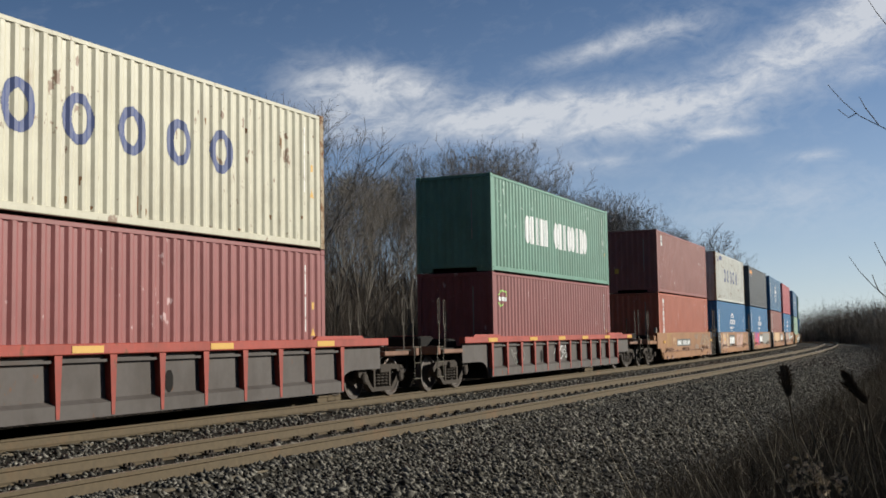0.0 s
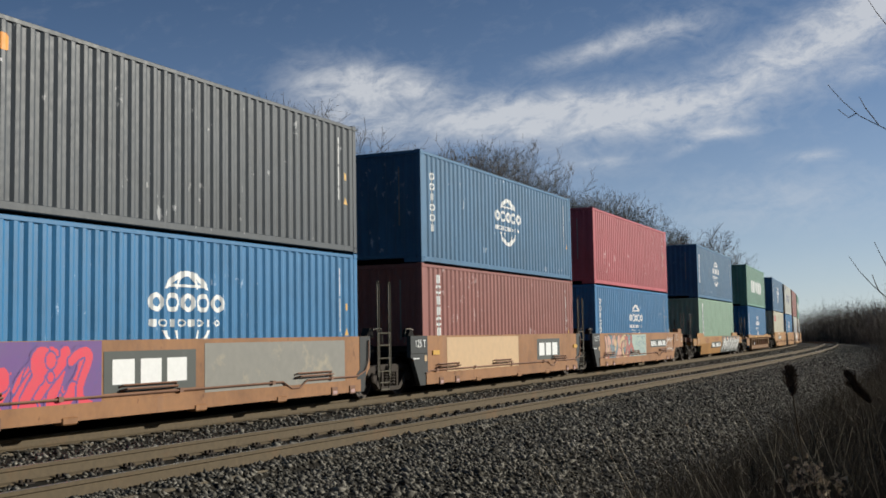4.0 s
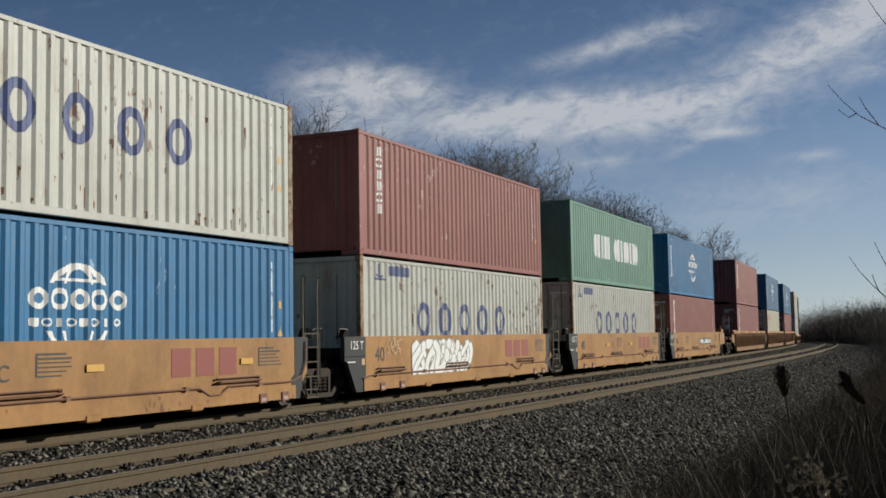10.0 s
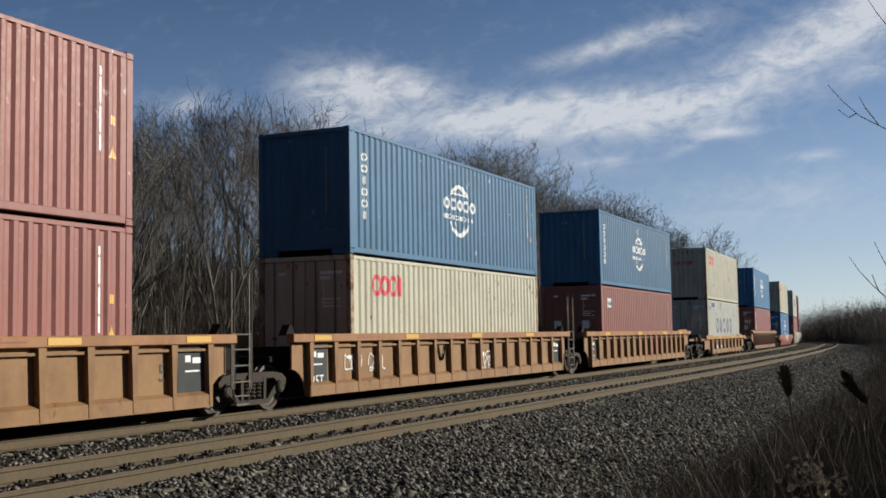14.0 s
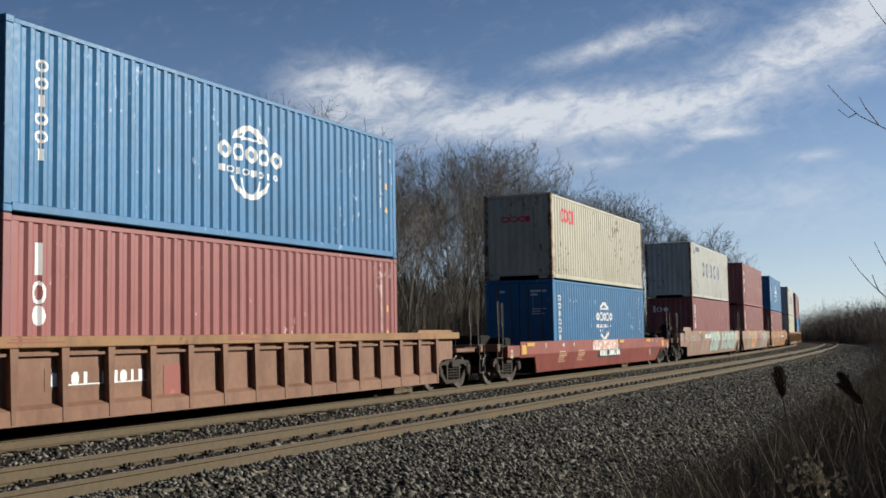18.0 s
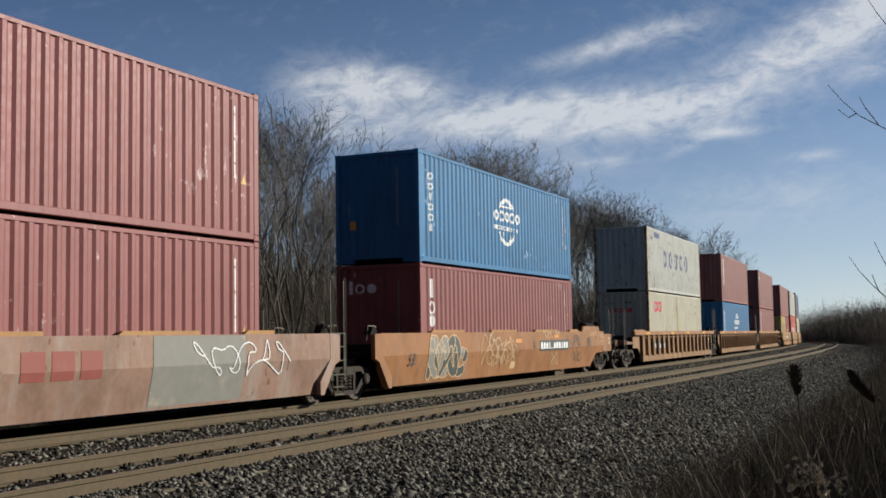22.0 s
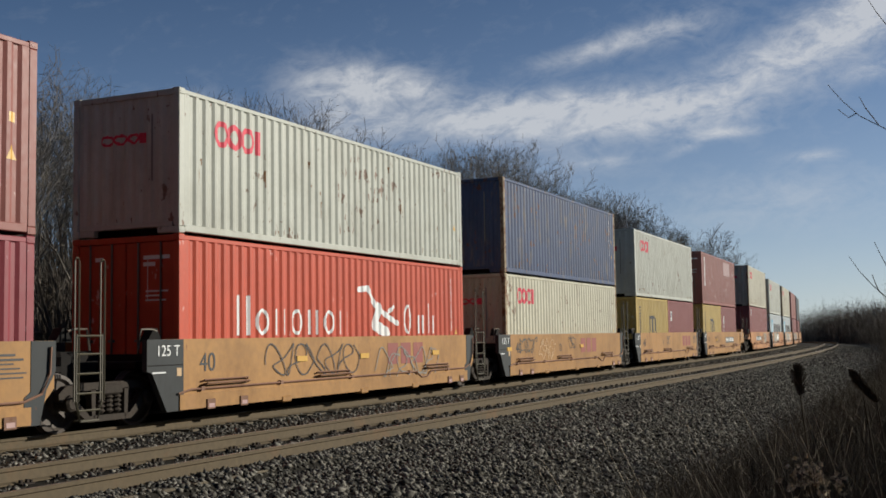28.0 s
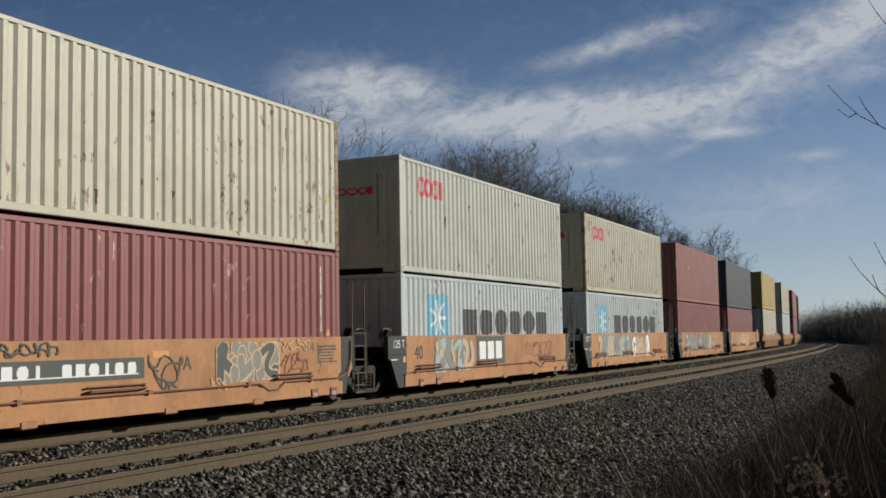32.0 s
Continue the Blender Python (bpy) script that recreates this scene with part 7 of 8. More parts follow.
for a in gs:
    for b in gq:
        x, y = sheet_place(a, b)
        z = float(ground_z(np.clip(a, -50, 330), b))
        rough = min(1.0, max(0.0, (b - 10.8) / 1.5)) if b > 0 else float(b < -4.0)
        if rough > 0:
            z += rough * 0.10 * noise.noise((x * 0.5, y * 0.5, 0.0)) + rough * 0.05 * noise.noise((x * 1.7, y * 1.7, 3.0))
        gv.append((x, y, z))
nq = len(gq)
gf = [(i * nq + j, i * nq + j + 1, (i + 1) * nq + j + 1, (i + 1) * nq + j) for i in range(len(gs) - 1) for j in range(nq - 1)]
ground_me = big_mesh("ground", gv, [f[::-1] for f in gf], SOIL)
ground_me.polygons.foreach_set("use_smooth", [True] * len(ground_me.polygons))
tagged(new("ground", ground_me), "dark soil and ballast beside a railway line", "ground", kind="structure")

RAIL_PROF = [(-0.070, -0.185), (0.070, -0.185), (0.070, -0.172), (0.014, -0.150), (0.011, -0.050), (0.035, -0.038), (0.036, -0.006), (0.030, 0.0), (-0.030, 0.0), (-0.036, -0.006), (-0.035, -0.038), (-0.011, -0.050), (-0.014, -0.150), (-0.070, -0.172)]


def rail_mesh(key, q0, dz, part_of):
    ss = np.concatenate([np.arange(-60, -20, 4.0), np.arange(-20, 200, 1.5), np.arange(200, 420, 6.0)])
    prof = RAIL_PROF
    vs, fs = [], []
    n = len(prof)
    for s in ss:
        for a, b in prof:
            x, y, _ = on_line(s, q0 + a)
            vs.append((float(x), float(y), b + dz + float(fall(s))))
    for i in range(len(ss) - 1):
        for k in range(n):
            head = k in (7,)
            if (part_of == "head") == head:
                fs.append((i * n + k, i * n + (k + 1) % n, (i + 1) * n + (k + 1) % n, (i + 1) * n + k))
    return vs, fs


def tie_geo(length=2.6):
    return Geo().box(-0.115, 0.115, -length / 2, length / 2, -0.18, 0.0, bev=0.012)


def anchor_geo():
    g = Geo()
    for sg in (-1, 1):
        g.box(-0.09, 0.09, sg * 0.7525 - 0.17, sg * 0.7525 + 0.17, 0.0, 0.014)
        for o in (-0.10, 0.10):
            g.box(-0.06, -0.03, sg * 0.7525 + o - 0.018, sg * 0.7525 + o + 0.018, 0.0, 0.05)
            g.box(0.03, 0.06, sg * 0.7525 + o - 0.018, sg * 0.7525 + o + 0.018, 0.0, 0.05)
        g.box(0.115, 0.14, sg * 0.7525 - 0.09, sg * 0.7525 + 0.09, -0.05, 0.035)
    return g


TIE_GEO = tie_geo
for tname, q_mid, z_near, z_far, words, s0, s1 in (("railway_track", 0.0, -0.022, 0.022, "railway track with rusty rails on timber ties, under a passing freight train", -34, 100),
                                                   ("railway_track", TRACK_GAP, -0.105, -0.055, "empty railway track with rusty rails and timber ties in ballast", -34, 104)):
    tr = thing(tname, words, "railway track", "pair of tracks", "structure")
    for sgn, dz in ((-1, z_far), (1, z_near)):
        vs, fs = rail_mesh("rail", q_mid + sgn * 0.7525, dz, "web")
        rail = part("rail", big_mesh("rail", vs, fs, RAIL_SIDE), tr)
        vs, fs = rail_mesh("rail_head", q_mid + sgn * 0.7525, dz, "head")
        part("rail_head", big_mesh("rail_head", vs, fs, RAIL_TOP), rail, "worn shiny running surface")
    rng = random.Random(4)
    tie_me = shared("tie", TIE, TIE_GEO)
    plate_me = shared("tie_plate", CLIP, anchor_geo)
    s, k = s0, 0
    while s < s1 and k < 295:
        x, y, a = on_line(s, q_mid)
        zz = (z_near + z_far) / 2 + float(fall(s)) - 0.186
        ob = part("tie", tie_me, tr, "", pose(float(x), float(y), zz + rng.uniform(-0.012, 0.0), 0, 0, math.degrees(float(a)) + rng.uniform(-1.2, 1.2)))
        if q_mid > 1 and s < 66:
            part("tie_plate", plate_me, tr, "", pose(float(x), float(y), zz + 0.001, math.degrees(0.033), 0, math.degrees(float(a))))
        s += 0.535 + rng.uniform(-0.02, 0.02)
        k += 1


# crushed stone, one body of countless pieces
def stones(name, count, pick, size, seed, words):
    rng = np.random.RandomState(seed)
    base = np.array([(1, 0, 0), (-1, 0, 0), (0, 1, 0), (0, -1, 0), (0, 0, 1), (0, 0, -1)], float)
    tri = np.array([(0, 2, 4), (2, 1, 4), (1, 3, 4), (3, 0, 4), (2, 0, 5), (1, 2, 5), (3, 1, 5), (0, 3, 5)])
    s, q = pick(rng, count)
    x, y, a = on_line(s, q)
    z = ground_z(s, q)
    out_v = np.empty((count, 6, 3))
    r = size * rng.lognormal(0, 0.32, count)
    rot = rng.uniform(0, 2 * np.pi, count)
    ten = rng.uniform(-0.7, 0.7, count)
    shape = rng.uniform(0.55, 1.25, (count, 6, 1)) * base[None]
    shape += rng.uniform(-0.28, 0.28, (count, 6, 3))
    c, sn = np.cos(rot), np.sin(rot)
    X = shape[:, :, 0] * c[:, None] - shape[:, :, 1] * sn[:, None]
    Y = shape[:, :, 0] * sn[:, None] + shape[:, :, 1] * c[:, None]
    Z = shape[:, :, 2] * 0.75
    ct, st_ = np.cos(ten), np.sin(ten)
    Y, Z = Y * ct[:, None] - Z * st_[:, None], Y * st_[:, None] + Z * ct[:, None]
    out_v[:, :, 0] = x[:, None] + X * r[:, None]
    out_v[:, :, 1] = y[:, None] + Y * r[:, None]
    out_v[:, :, 2] = (z + rng.uniform(-0.2, 0.5, count) * size)[:, None] + Z * r[:, None]
    faces = (tri[None] + (np.arange(count) * 6)[:, None, None]).reshape(-1, 3)
    me = bpy.data.meshes.new(name)
    me.vertices.add(count * 6)
    me.vertices.foreach_set("co", out_v.reshape(-1))
    me.loops.add(len(faces) * 3)
    me.loops.foreach_set("vertex_index", faces.reshape(-1).astype(np.int32))
    me.polygons.add(len(faces))
    me.polygons.foreach_set("loop_start", np.arange(0, len(faces) * 3, 3, dtype=np.int32))
    me.update(calc_edges=True)
    me.materials.append(STONE)
    return tagged(new(name, me), words, "ballast", kind="stuff")


def near_shoulder(rng, n):
    s = -12 + 62 * rng.beta(1.0, 1.9, n)
    return s, 5.83 + 5.6 * rng.beta(1.0, 1.15, n)


def between(rng, n):
    return -14 + 74 * rng.beta(1.0, 1.6, n), rng.uniform(0.9, 4.2, n)


def in_track(rng, n):
    return -14 + 74 * rng.beta(1.0, 1.6, n), rng.uniform(TRACK_GAP - 0.7, TRACK_GAP + 0.7, n)


def far_strip(rng, n):
    return rng.uniform(40, 120, n), rng.uniform(1.0, 9.6, n)


stones("ballast", 88000, near_shoulder, 0.033, 1, "loose grey crushed stone on the track shoulder")
stones("ballast", 12000, between, 0.036, 2, "grey crushed stone between the two tracks")
stones("ballast", 5000, in_track, 0.034, 3, "grey crushed stone between the rails")
stones("ballast", 15000, lambda rng, n: (rng.uniform(-42, -11.5, n), rng.uniform(0.9, 10.8, n)), 0.042, 6, "grey crushed stone along the nearer stretch of line")
stones("ballast", 14000, far_strip, 0.045, 5, "distant grey crushed stone along the tracks")


# ---------------------------------------------------------------- bare winter trees
class Limbs:
    """Tapered three-sided limbs gathered as one mesh."""
    def __init__(self):
        self.v, self.f = [], []

    def limb(self, pts, r0, r1, n=3):
        base = len(self.v)
        m = len(pts)
        for i, q in enumerate(pts):
            d = (pts[min(i + 1, m - 1)] - pts[max(i - 1, 0)]).normalized()
            a = d.cross(Vector((0.31, 0.95, 0.05))).normalized()
            b = d.cross(a)
            r = r0 + (r1 - r0) * i / (m - 1)
            for k in range(n):
                t = 2 * math.pi * k / n
                self.v.append(tuple(q + a * (r * math.cos(t)) + b * (r * math.sin(t))))
        for i in range(m - 1):
            for k in range(n):
                self.f.append((base + i * n + k, base + i * n + (k + 1) % n, base + (i + 1) * n + (k + 1) % n, base + (i + 1) * n + k))


def grow(rng, start, way, length, r, steps, wander, lift):
    pts, p, d = [start.copy()], start.copy(), way.normalized()
    for i in range(steps):
        d = (d + Vector((rng.uniform(-1, 1), rng.uniform(-1, 1), rng.uniform(-0.6, 0.6))) * wander + Vector((0, 0, lift))).normalized()
        p = p + d * (length / steps)
        pts.append(p.copy())
    return pts


def bare_tree(seed, height, forks, splay, shoots, stems=1):
    """A leafless tree that forks again and again; its last shoots are fine twigs."""
    rng = random.Random(seed)
    trunk, crown = Limbs(), Limbs()
    share = (0.20, 0.20, 0.18, 0.15, 0.115, 0.085)

    def aside(d, amount):
        v = Vector((rng.gauss(0, 1), rng.gauss(0, 1), rng.gauss(0, 0.6)))
        v = v - d * v.dot(d)
        return (d + v.normalized() * amount).normalized()

    def fork(p, d, r, level, tall):
        ln = tall * share[level] * rng.uniform(0.75, 1.2)
        pts = grow(rng, p, d, ln, r, 4 if level < 3 else 3, 0.055 + 0.011 * level, 0.045 + 0.012 * level)
        r1 = max(0.0045, r * 0.68)
        (trunk if level < 2 else crown).limb(pts, r, r1, 6 if level == 0 else 4 if level < 3 else 3)
        way = (pts[-1] - pts[-2]).normalized()
        # side shoots along the limb
        for i in range(shoots + (2 if level < 2 else 0)):
            f = rng.uniform(0.15, 1.0) * (len(pts) - 1)
            k = min(len(pts) - 2, int(f))
            q = pts[k].lerp(pts[k + 1], f - k)
            d2 = aside((pts[k + 1] - pts[k]).normalized(), rng.uniform(0.5, 1.2))
            n = tall * rng.uniform(0.03, 0.075) * (1.8 if level < 2 else 1.0)
            tw = grow(rng, q, d2, n, 0.006, 2, 0.12, 0.16)
            crown.limb([tw[0], tw[2]], 0.0058, 0.0035, 3)
            for j in range(2 if level > 2 else 1):
                mid = tw[0].lerp(tw[2], rng.uniform(0.3, 0.8))
                crown.limb([mid, mid + aside((tw[2] - tw[0]).normalized(), 0.9) * n * rng.uniform(0.35, 0.7)], 0.0045, 0.003, 3)
        if level + 1 < len(share):
            for c in range(forks if level < 4 and rng.random() < 0.55 else 2):
                fork(pts[-1], aside(way, splay * rng.uniform(0.5, 1.25)), max(0.005, r1 * rng.uniform(0.66, 0.96)), level + 1, tall)

    for st in range(stems):
        lean = 0.0 if stems == 1 else 0.13
        way = Vector((rng.uniform(-lean, lean), rng.uniform(-lean, lean), 1))
        hh = height * rng.uniform(0.86, 1.0)
        foot = Vector((rng.uniform(-0.35, 0.35) * (stems > 1), rng.uniform(-0.35, 0.35) * (stems > 1), -0.15))
        fork(foot, way, (0.0078 * hh + 0.012) / (1 + 0.22 * (stems - 1)), 0, hh)
    return trunk, crown


def tree_thing(seed, height, forks, splay, shoots, stems, words):
    trunk, crown = bare_tree(seed, height, forks, splay, shoots, stems)
    # bring the grown tree to its stated height
    top = max(v[2] for v in crown.v)
    k = height / top
    t = thing("tree", words, "tree", "bare trees beside the line")
    for name, limbs, mat in (("trunk", trunk, BARK), ("crown", crown, TWIG)):
        part(name, big_mesh(name, [(x * k, y * k, z * k) for x, y, z in limbs.v], limbs.f, mat), t)
    return t


KINDS = [
    tree_thing(11, 10.0, 3, 0.56, 3, 1, "tall bare deciduous tree with upswept grey-brown branches"),
    tree_thing(12, 10.0, 3, 0.50, 2, 2, "bare twin-stemmed tree with dense fine twigs"),
    tree_thing(13, 10.0, 3, 0.54, 3, 1, "bare tree with spreading branches and fine twigs"),
    tree_thing(14, 10.0, 3, 0.46, 3, 1, "slender bare tree with a thin leafless crown"),
    tree_thing(15, 10.0, 2, 0.56, 4, 3, "bushy bare young tree with many thin stems"),
    tree_thing(16, 10.0, 4, 0.54, 3, 1, "old bare tree with a broad rounded leafless crown"),
]
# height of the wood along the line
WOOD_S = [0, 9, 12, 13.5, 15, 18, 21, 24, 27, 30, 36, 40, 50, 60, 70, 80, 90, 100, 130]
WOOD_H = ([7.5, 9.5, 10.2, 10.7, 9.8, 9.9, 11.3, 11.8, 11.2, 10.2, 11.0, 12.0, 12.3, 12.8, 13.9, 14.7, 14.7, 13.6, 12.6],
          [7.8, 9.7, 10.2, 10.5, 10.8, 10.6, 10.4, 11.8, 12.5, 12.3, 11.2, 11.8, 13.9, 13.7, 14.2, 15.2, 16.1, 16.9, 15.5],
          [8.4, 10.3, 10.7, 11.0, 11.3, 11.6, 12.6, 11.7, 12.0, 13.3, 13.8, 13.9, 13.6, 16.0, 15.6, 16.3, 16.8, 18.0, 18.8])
rng = random.Random(77)
spots = []
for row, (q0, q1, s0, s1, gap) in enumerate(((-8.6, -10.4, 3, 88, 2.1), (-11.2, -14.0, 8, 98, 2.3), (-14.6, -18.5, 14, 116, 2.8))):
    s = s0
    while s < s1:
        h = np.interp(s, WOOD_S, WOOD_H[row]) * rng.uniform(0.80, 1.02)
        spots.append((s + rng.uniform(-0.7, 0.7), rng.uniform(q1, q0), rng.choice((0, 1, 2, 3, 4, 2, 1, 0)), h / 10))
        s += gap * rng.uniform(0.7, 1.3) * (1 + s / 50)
spots += [(13.6, -9.6, 3, 1.09), (15.0, -9.4, 0, 0.98), (21.5, -9.8, 0, 1.15), (24.0, -9.6, 2, 1.19), (25.6, -9.4, 0, 1.20), (42.5, -9.6, 3, 1.30), (46.0, -10.0, 0, 1.31), (49.5, -9.6, 3, 1.27), (114.0, -9.4, 5, 1.55), (124.0, -8.6, 5, 1.42), (138.0, -8.6, 5, 1.40)]
used = set()
for s, q, k, size in spots:
    x, y, a = on_line(s, q)
    size = float(size)
    m = pose(float(x), float(y), float(ground_z(s, q)) - 0.05, 0, 0, rng.uniform(0, 360)) @ Matrix.Diagonal((size, size, size, 1))
    if k not in used:
        used.add(k)
        t = KINDS[k]
        t.matrix_basis = m
    else:
        t = copy_thing(KINDS[k], m)
        t.scale = (size, size, size)

# thicket along the foot of the wood
def stems_mesh(name, count, pick, lo, hi, thick, seed, mat, lean=0.35, bits=2):
    rng = np.random.RandomState(seed)
    s, q = pick(rng, count)
    x, y, a = on_line(s, q)
    z = ground_z(s, q)
    # taller and lower clumps
    clump = np.sin(x * 0.9 + 1.3 * np.sin(y * 0.5)) + np.sin(y * 1.3 + x * 0.37) + np.sin(x * 0.23 - y * 0.19)
    h = rng.uniform(lo, hi, count) * (1.0 + 0.12 * clump)
    tx, ty = rng.normal(0, lean, count) * h, rng.normal(0, lean, count) * h
    w = thick * rng.uniform(0.6, 1.4, count)
    ang = rng.uniform(0, np.pi, count)
    rows = []
    for i in range(bits + 1):
        f = i / bits
        cx, cy, cz = x + tx * f ** 1.6, y + ty * f ** 1.6, z - 0.05 + h * f
        ww = w * (1 - 0.8 * f)
        for k in range(3):
            b = ang + k * 2.0944
            rows.append(np.stack([cx + np.cos(b) * ww, cy + np.sin(b) * ww, cz], 1))
    V = np.stack(rows, 1).reshape(-1, 3)
    per = 3 * (bits + 1)
    quads = [(i * 3 + k, i * 3 + (k + 1) % 3, i * 3 + 3 + (k + 1) % 3, i * 3 + 3 + k) for i in range(bits) for k in range(3)]
    F = (np.array(quads)[None] + (np.arange(count) * per)[:, None, None]).reshape(-1, 4)
    me = bpy.data.meshes.new(name)
    me.vertices.add(len(V))
    me.vertices.foreach_set("co", V.reshape(-1))
    me.loops.add(len(F) * 4)
    me.loops.foreach_set("vertex_index", F.reshape(-1).astype(np.int32))
    me.polygons.add(len(F))
    me.polygons.foreach_set("loop_start", np.arange(0, len(F) * 4, 4, dtype=np.int32))
    me.update(calc_edges=True)
    me.materials.append(mat)
    return me


def brush(name, count, pick, lo, hi, thick, seed, mat, lean, bits, words, category="brush"):
    return tagged(new(name, stems_mesh(name, count, pick, lo, hi, thick, seed, mat, lean, bits)), words, category, kind="stuff")


brush("thicket", 30000, lambda r, n: (-4 + 150 * r.beta(1.0, 1.3, n), -7.2 - 9 * r.beta(1.1, 1.5, n)), 0.8, 4.8, 0.011, 21, SCRUB, 0.28, 2, "tangled bare brush at the foot of the wood")
brush("thicket", 7000, lambda r, n: (0 + 130 * r.beta(1.0, 1.5, n), -10.2 - 8 * r.random_sample(n)), 2.6, 7.6, 0.030, 33, SCRUB, 0.10, 1, "dense saplings inside the bare wood")
brush("scrub", 30000, lambda r, n: (85 + 190 * r.random_sample(n), 12.0 + 60 * r.beta(1.0, 1.6, n)), 1.4, 5.4, 0.028, 22, HAZY, 0.42, 2, "distant grey-brown scrub beyond the bend of the line", "scrub")
brush("scrub", 6000, lambda r, n: (200 + 75 * r.random_sample(n), 9.0 + 26 * r.random_sample(n)), 4.6, 7.4, 0.035, 34, HAZY, 0.2, 2, "bare trees and brush beyond the bend, distance haze in their colour", "scrub")
brush("thicket", 26000, lambda r, n: (-10 + 150 * r.beta(1.0, 1.6, n), -16 - 26 * r.beta(1.0, 1.3, n)), 1.5, 6.2, 0.016, 38, SCRUB, 0.22, 2, "dense dark brush deep in the wood")
brush("woods", 20000, lambda r, n: (-30 + 190 * r.beta(1.0, 1.4, n), -27 - 24 * r.random_sample(n)), 6.0, 10.0, 0.05, 39, SCRUB, 0.12, 2, "depth of the bare wood, its shade put into a dark colour", "woods")
brush("undergrowth", 22000, lambda r, n: (-2 + 150 * r.beta(1.0, 2.4, n), -10 - 32 * r.beta(1.0, 1.2, n)), 2.0, 7.5, 0.009, 35, SCRUB, 0.22, 2, "bare saplings crowded between the trees", "undergrowth")
brush("thicket", 14000, lambda r, n: (34 + 86 * r.random_sample(n), 10.0 + 10 * r.random_sample(n) ** 0.8), 0.4, 1.7, 0.012, 26, SCRUB, 0.35, 2, "low dark brush beside the ballast up the line")
# unseen hedge, its height set so that its shadow covers the weeds
brush("hedge", 12000, lambda r, n: (-12 + 100 * r.random_sample(n), 19.3 + 8 * r.random_sample(n)), 2.3, 3.8, 0.055, 27, SCRUB, 0.15, 2, "bare hedge out of view to the side, shading the weeds", "hedge")
# three stands of stems out of view, added to cut sky light on box ends
brush("hedge", 20000, lambda r, n: (-130 + 131 * r.random_sample(n), -9.0 - 12 * r.random_sample(n)), 12.0, 21.0, 0.11, 28, SCRUB, 0.06, 1, "unseen tall stems added on the far side to block sky light", "hedge")
brush("hedge", 20000, lambda r, n: (-120 + 110 * r.random_sample(n), 19.0 + 14 * r.random_sample(n)), 12.0, 21.0, 0.11, 30, SCRUB, 0.06, 1, "unseen tall stems added on the near side to block sky light", "hedge")
brush("hedge", 9000, lambda r, n: (-150 + 25 * r.random_sample(n), np.where(r.random_sample(n) < 0.5, -5.0 - 22 * r.random_sample(n), 9.0 + 26 * r.random_sample(n))), 10.0, 19.0, 0.12, 31, SCRUB, 0.06, 1, "unseen stems added down the line to block low sky light", "hedge")
brush("grass", 34000, lambda r, n: (-8 + 75 * r.beta(1.0, 2.2, n), 9.9 + 6.5 * r.beta(1.3, 1.6, n)), 0.12, 0.66, 0.0035, 23, DRY, 0.4, 2, "dry brown grass and weeds beside the ballast", "grass")
brush("grass", 6000, lambda r, n: (-8 + 40 * r.beta(1.0, 2.0, n), 10.4 + 3.4 * r.random_sample(n)), 0.5, 1.0, 0.0045, 29, DRY, 0.35, 3, "taller dead stalks among the grass", "grass")
brush("grass", 4000, lambda r, n: (-6 + 50 * r.beta(1.0, 2.0, n), 8.4 + 1.8 * r.random_sample(n)), 0.06, 0.3, 0.003, 24, DRY, 0.5, 2, "sparse dry grass growing through ballast", "grass")

brush("grass", 9000, lambda r, n: (-42 + 36 * r.random_sample(n), 10.4 + 8.5 * r.random_sample(n)), 0.12, 0.55, 0.004, 37, DRY, 0.4, 2, "short dry grass on the bank beside the line", "grass")
brush("grass", 420, lambda r, n: (-7 + 22 * r.beta(1.0, 2.0, n), 10.2 + 3.2 * r.random_sample(n)), 0.35, 0.95, 0.004, 33, STRAW, 0.5, 3, "scattered pale straw stalks among dark weeds", "grass")

brush("brambles", 15000, lambda r, n: (-6 + 90 * r.beta(1.0, 1.7, n), -4.9 - 3.2 * r.random_sample(n)), 0.5, 1.5, 0.014, 36, SCRUB, 0.4, 2, "low dark brambles in the ditch beyond the train", "brambles")

# far bushes to the right of the bend
for i in range(60):
    s, q = 85 + 120 * rng.random() ** 1.3, rng.uniform(13, 40)
    x, y, a = on_line(s, q)
    size = rng.uniform(0.38, 0.66)
    t = copy_thing(KINDS[rng.choice((2, 4, 1))], pose(float(x), float(y), float(ground_z(s, q)) - 0.05, 0, 0, rng.uniform(0, 360)) @ Matrix.Diagonal((size, size, size, 1)))
    t.scale = (size, size, size)


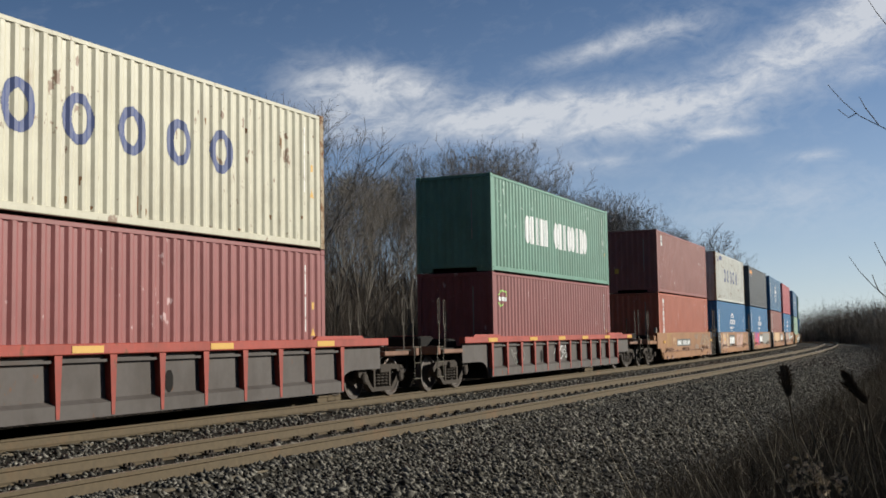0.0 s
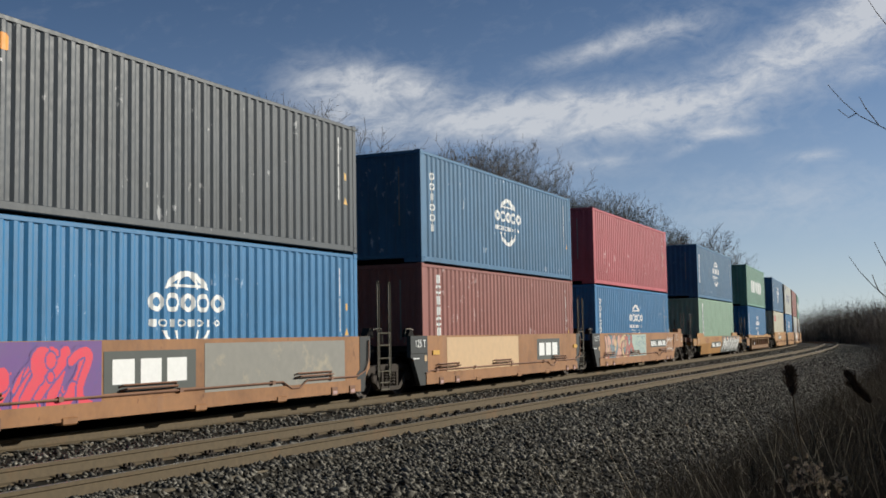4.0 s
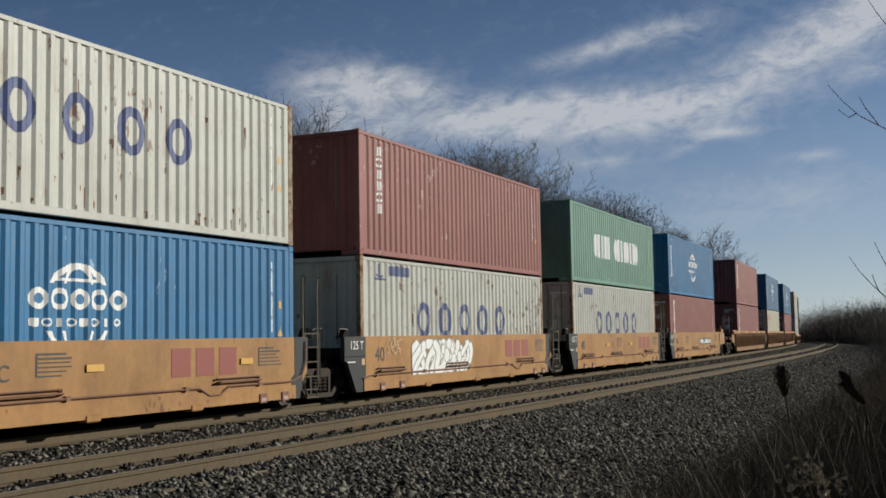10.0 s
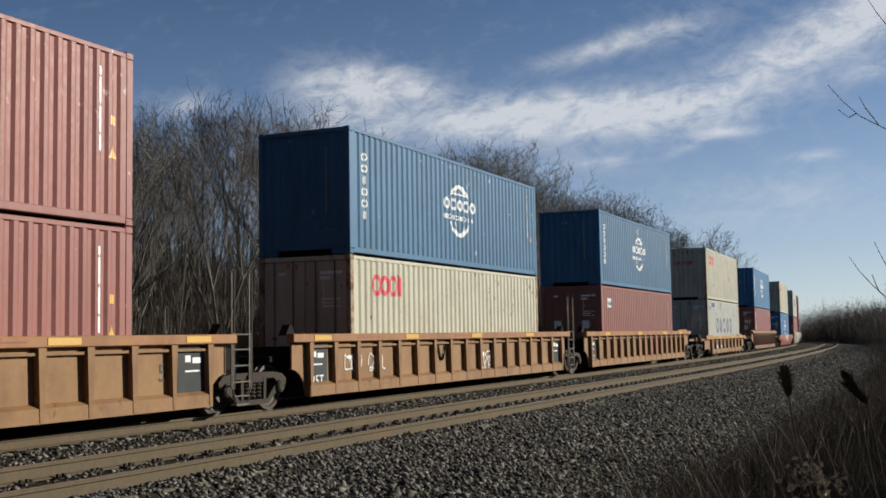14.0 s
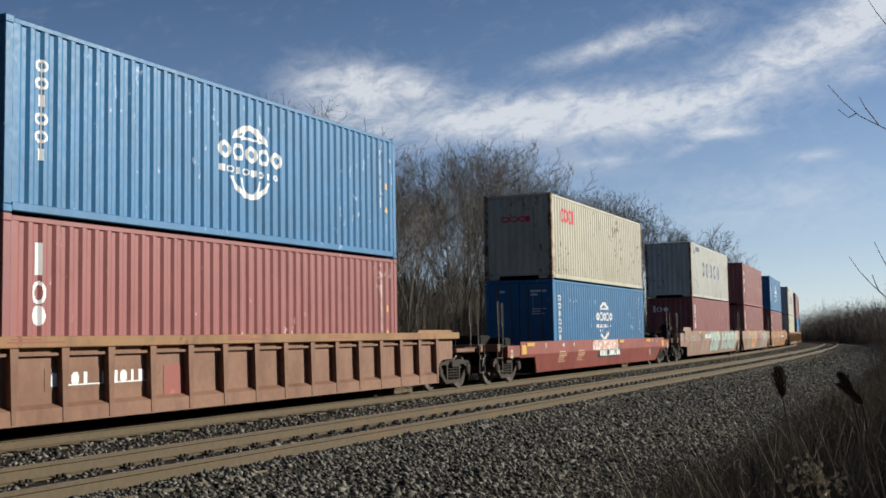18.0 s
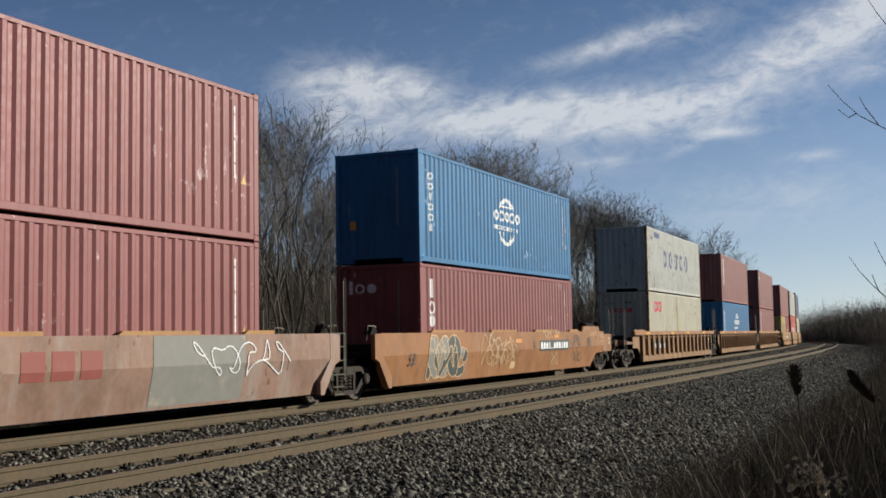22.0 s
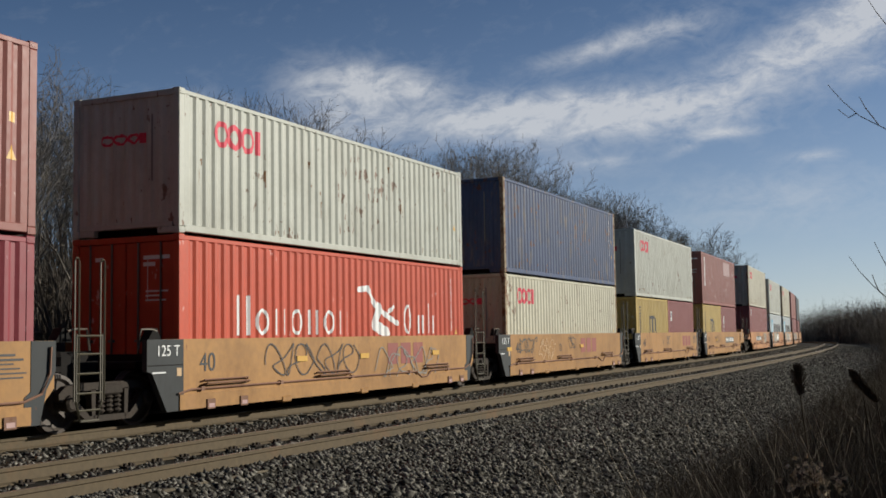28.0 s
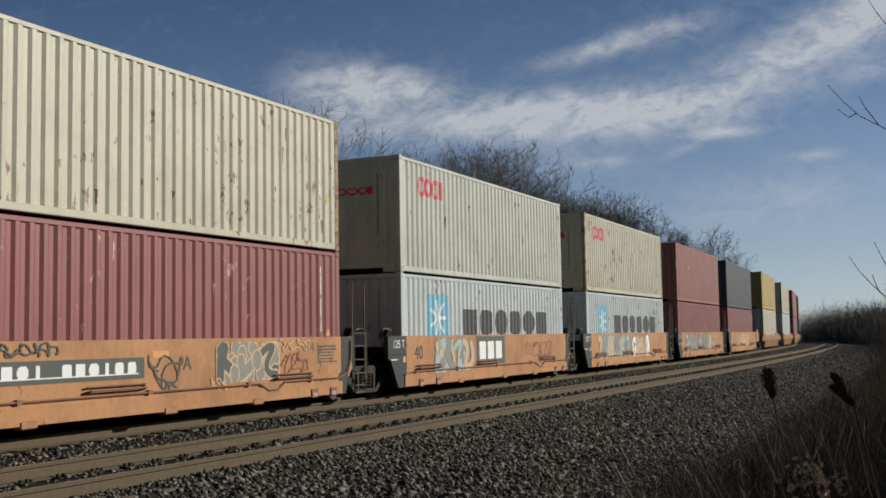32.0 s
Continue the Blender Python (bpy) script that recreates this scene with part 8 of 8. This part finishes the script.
# a bare shrub whose thin twigs reach over the weeds
def side_shrub():
    t = thing("shrub", "bare shrub with thin twigs reaching over the weeds", "shrub")
    root = Vector((4.9, 9.0, -0.62))
    top = Limbs()
    top.limb([root, Vector((4.75, 9.0, 0.6)), Vector((4.5, 9.0, 1.9)), Vector((4.45, 9.1, 3.4)), Vector((4.3, 9.0, 4.6))], 0.05, 0.012, 6)
    part("trunk", big_mesh("trunk", top.v, top.f, BARK), t)
    for way in ([(4.55, 9.0, 1.7), (4.24, 9.0, 2.26), (3.66, 9.0, 2.62), (3.45, 9.0, 2.74), (3.32, 9.0, 2.87), (3.21, 9.0, 3.01)], [(3.60, 9.0, 2.66), (3.50, 9.0, 2.81), (3.46, 9.0, 2.90)], [(3.42, 9.0, 2.76), (3.36, 9.0, 2.73), (3.28, 9.0, 2.80)],
                [(4.46, 9.05, 2.9), (4.03, 9.0, 3.12), (3.73, 9.0, 3.49), (3.65, 9.0, 3.61), (3.58, 9.0, 3.74)], [(4.75, 9.0, 0.5), (4.01, 9.0, 0.72), (3.55, 9.0, 1.25), (3.45, 9.0, 1.35), (3.35, 9.0, 1.47), (3.27, 9.0, 1.60)],
                [(3.9, 9.0, 0.85), (3.68, 9.0, 1.09), (3.57, 9.0, 1.51), (3.52, 9.0, 1.62), (3.49, 9.0, 1.70)], [(3.50, 9.0, 1.29), (3.47, 9.0, 1.37), (3.45, 9.0, 1.44)]):
        tw = Limbs()
        tw.limb([Vector(w) for w in way], 0.0048, 0.0022, 4)
        part("twig", big_mesh("twig", tw.v, tw.f, TWIG), t)


side_shrub()


# dry seed heads that sway in the wind
def dry_weed(base, tip, size, bend, words):
    """A stalk with a drooping plume, standing at its own foot."""
    t = thing("dry_weed", words, "weed", "swaying weeds", m=Matrix.Translation(base))
    h = Vector(tip) - Vector(base)
    st = Limbs()
    st.limb([Vector((0, 0, 0)), h * 0.5 + Vector((0.02, 0, 0)), h * 0.9, h], 0.005, 0.0025, 4)
    part("stalk", big_mesh("stalk", st.v, st.f, DRY), t)
    rr = random.Random(int(base[0] * 1000))
    pl = Limbs()
    axis = (h.normalized() + Vector((bend, 0, 0))).normalized()
    for i in range(520):
        f = rr.random()                      # 0 at the plume's foot, 1 at its top
        wide = size * (0.04 + 0.19 * math.sin(math.pi * min(0.80, 0.06 + f * 0.74)) ** 1.3)
        u, v = rr.gauss(0, 0.5), rr.gauss(0, 0.5)
        at = h * 0.93 + axis * (f * size * 1.45) + Vector((u * wide, v * wide, 0))
        out_w = (axis + Vector((u, v, 0)) * 0.5 + Vector((rr.gauss(0, 0.15), rr.gauss(0, 0.15), 0))).normalized()
        pl.limb([at, at + out_w * rr.uniform(0.012, 0.03)], 0.0028, 0.0012, 3)
    part("plume", big_mesh("plume", pl.v, pl.f, PLUME), t, "dark drooping seed plume")
    return t


WEEDS = [dry_weed((1.60, 5.0, -0.55), (1.497, 5.0, 0.805), 0.085, 0.0, "dry weed stalk with a dark seed plume"), dry_weed((1.98, 5.0, -0.55), (1.84, 5.0, 0.755), 0.080, -0.75, "dry weed stalk with a dark bent plume"),
         dry_weed((2.02, 5.3, -0.5), (1.90, 5.3, 0.80), 0.060, -0.45, "dry weed stalk with a ragged dark plume")]


def flower_clump():
    """A low clump of tan dead flower heads."""
    t = thing("dead_flowers", "clump of tan dried flower heads among dark weeds", "weed")
    rr = random.Random(8)
    stalks, heads = Limbs(), Limbs()
    for i in range(70):
        bx, by = 1.55 + rr.gauss(0.0, 0.075), 4.9 + rr.gauss(0, 0.12)
        foot = Vector((bx + rr.gauss(0, 0.05), by, -0.6))
        tip = Vector((bx + rr.gauss(0, 0.04), by, 0.37 + rr.gauss(0, 0.05) - abs(bx - 1.54) * 0.35))
        stalks.limb([foot, (foot + tip) / 2 + Vector((rr.gauss(0, 0.02), 0, 0)), tip], 0.0025, 0.0015, 3)
        for k in range(9):
            d = Vector((rr.gauss(0, 1), rr.gauss(0, 1), rr.gauss(0.3, 1))).normalized()
            heads.limb([tip, tip + d * rr.uniform(0.007, 0.018)], 0.0055, 0.004, 3)
    part("stalk_tuft", big_mesh("stalk_tuft", stalks.v, stalks.f, DRY), t)
    tagged(part("seed_head_mass", big_mesh("seed_head_mass", heads.v, heads.f, SEED), t, "tan papery seed heads"), kind="stuff")


def leaning_stalks():
    """Single pale stalks that lean out of the weeds."""
    rr = random.Random(5)
    t = thing("dead_stalks", "loose pale dead stalks leaning out of the weeds", "weed")
    for i in range(20):
        x, y = rr.uniform(0.55, 2.15), rr.uniform(4.4, 6.2)
        lean = -rr.uniform(0.08, 0.42)
        st = Limbs()
        foot, tip = Vector((x + 0.1, y, -0.75)), Vector((x + lean, y + rr.uniform(-0.1, 0.1), 0.26 + rr.uniform(0.05, 0.36) * (0.4 + 0.5 * x)))
        st.limb([foot, foot.lerp(tip, 0.5) + Vector((0.04, 0, 0.03)), tip], 0.0024, 0.0012, 3)
        part("stalk", big_mesh("stalk", st.v, st.f, STRAW), t)


leaning_stalks()


flower_clump()


# ---------------------------------------------------------------- the train's run
# metres gone, second by second
GONE = [0.0, 17.76, 35.66, 53.65, 71.45, 89.0, 107.18, 125.17, 143.23, 161.15, 178.86, 196.73, 214.67, 232.71, 250.69, 268.75, 286.9, 304.76, 322.92, 341.16, 359.01, 376.95, 394.62, 412.61, 430.70, 448.85, 466.95, 484.6, 502.64, 520.70, 538.58, 556.45, 574.38]
ROLL = 0.0302


def gone_at(t):
    return float(np.interp(t, range(33), GONE))


def train_pose(s, up):
    """A wagon or box whose middle is at s along the line, up metres over the rails."""
    ax, ay, _ = on_line(s - 6.6)
    bx, by, _ = on_line(s + 6.6)
    turn = math.atan2(by - ay, bx - ax)
    return Matrix.Translation(((ax + bx) / 2, (ay + by) / 2, 0.0 + float(fall(s)))) @ Matrix.Rotation(turn, 4, "Z") @ Matrix.Rotation(ROLL, 4, "X") @ Matrix.Translation((0, 0, up))


# how far the seed heads lean, second by second, in degrees from upright rest
LEANS = [0.0, -0.3, 0.0, 0.7, 0.9, -0.6, -1.9, 2.1, 5.0, 3.4, -0.7, 0.0, 0.2, -2.0, 0.0, 1.2, 2.0, 2.6, -1.2, 1.6, 0.2, 4.8, 1.8, -4.8, 4.3, 4.8, 3.0, 1.4, 2.4, 0.2, -0.7, -2.0, -3.2]


def motions():
    for i, ob in enumerate(WEEDS):
        at = ob.matrix_basis.copy()
        walk(ob, [(float(t), at @ Matrix.Rotation(radians(LEANS[t] * (1.0 - 0.15 * i)), 4, "Y")) for t in range(33)])
    for ob, mid, up in TRAIN:
        walk(ob, [(float(t), train_pose(mid - GONE[t], up)) for t in range(33)])
        # its wheels roll while they pass near
        for ws in [c for c in ob.children_recursive if c.name.startswith("wheelset")]:
            rest = ws.matrix_basis.copy()
            along = mid + ws.parent.matrix_basis.translation.x + rest.translation.x
            times = [f / FPS for f in range(0, 32 * FPS + 1) if -16 < along - gone_at(f / FPS) < 48]
            rows = [(t, rest @ Matrix.Rotation(-gone_at(t) / 0.455 % (2 * math.pi), 4, "Y")) for t in times]
            if rows:
                if rows[0][0] > 0:
                    rows.insert(0, (0.0, rows[0][1]))
                if rows[-1][0] < 32:
                    rows.append((32.0, rows[-1][1]))
                walk(ws, rows)


motions()
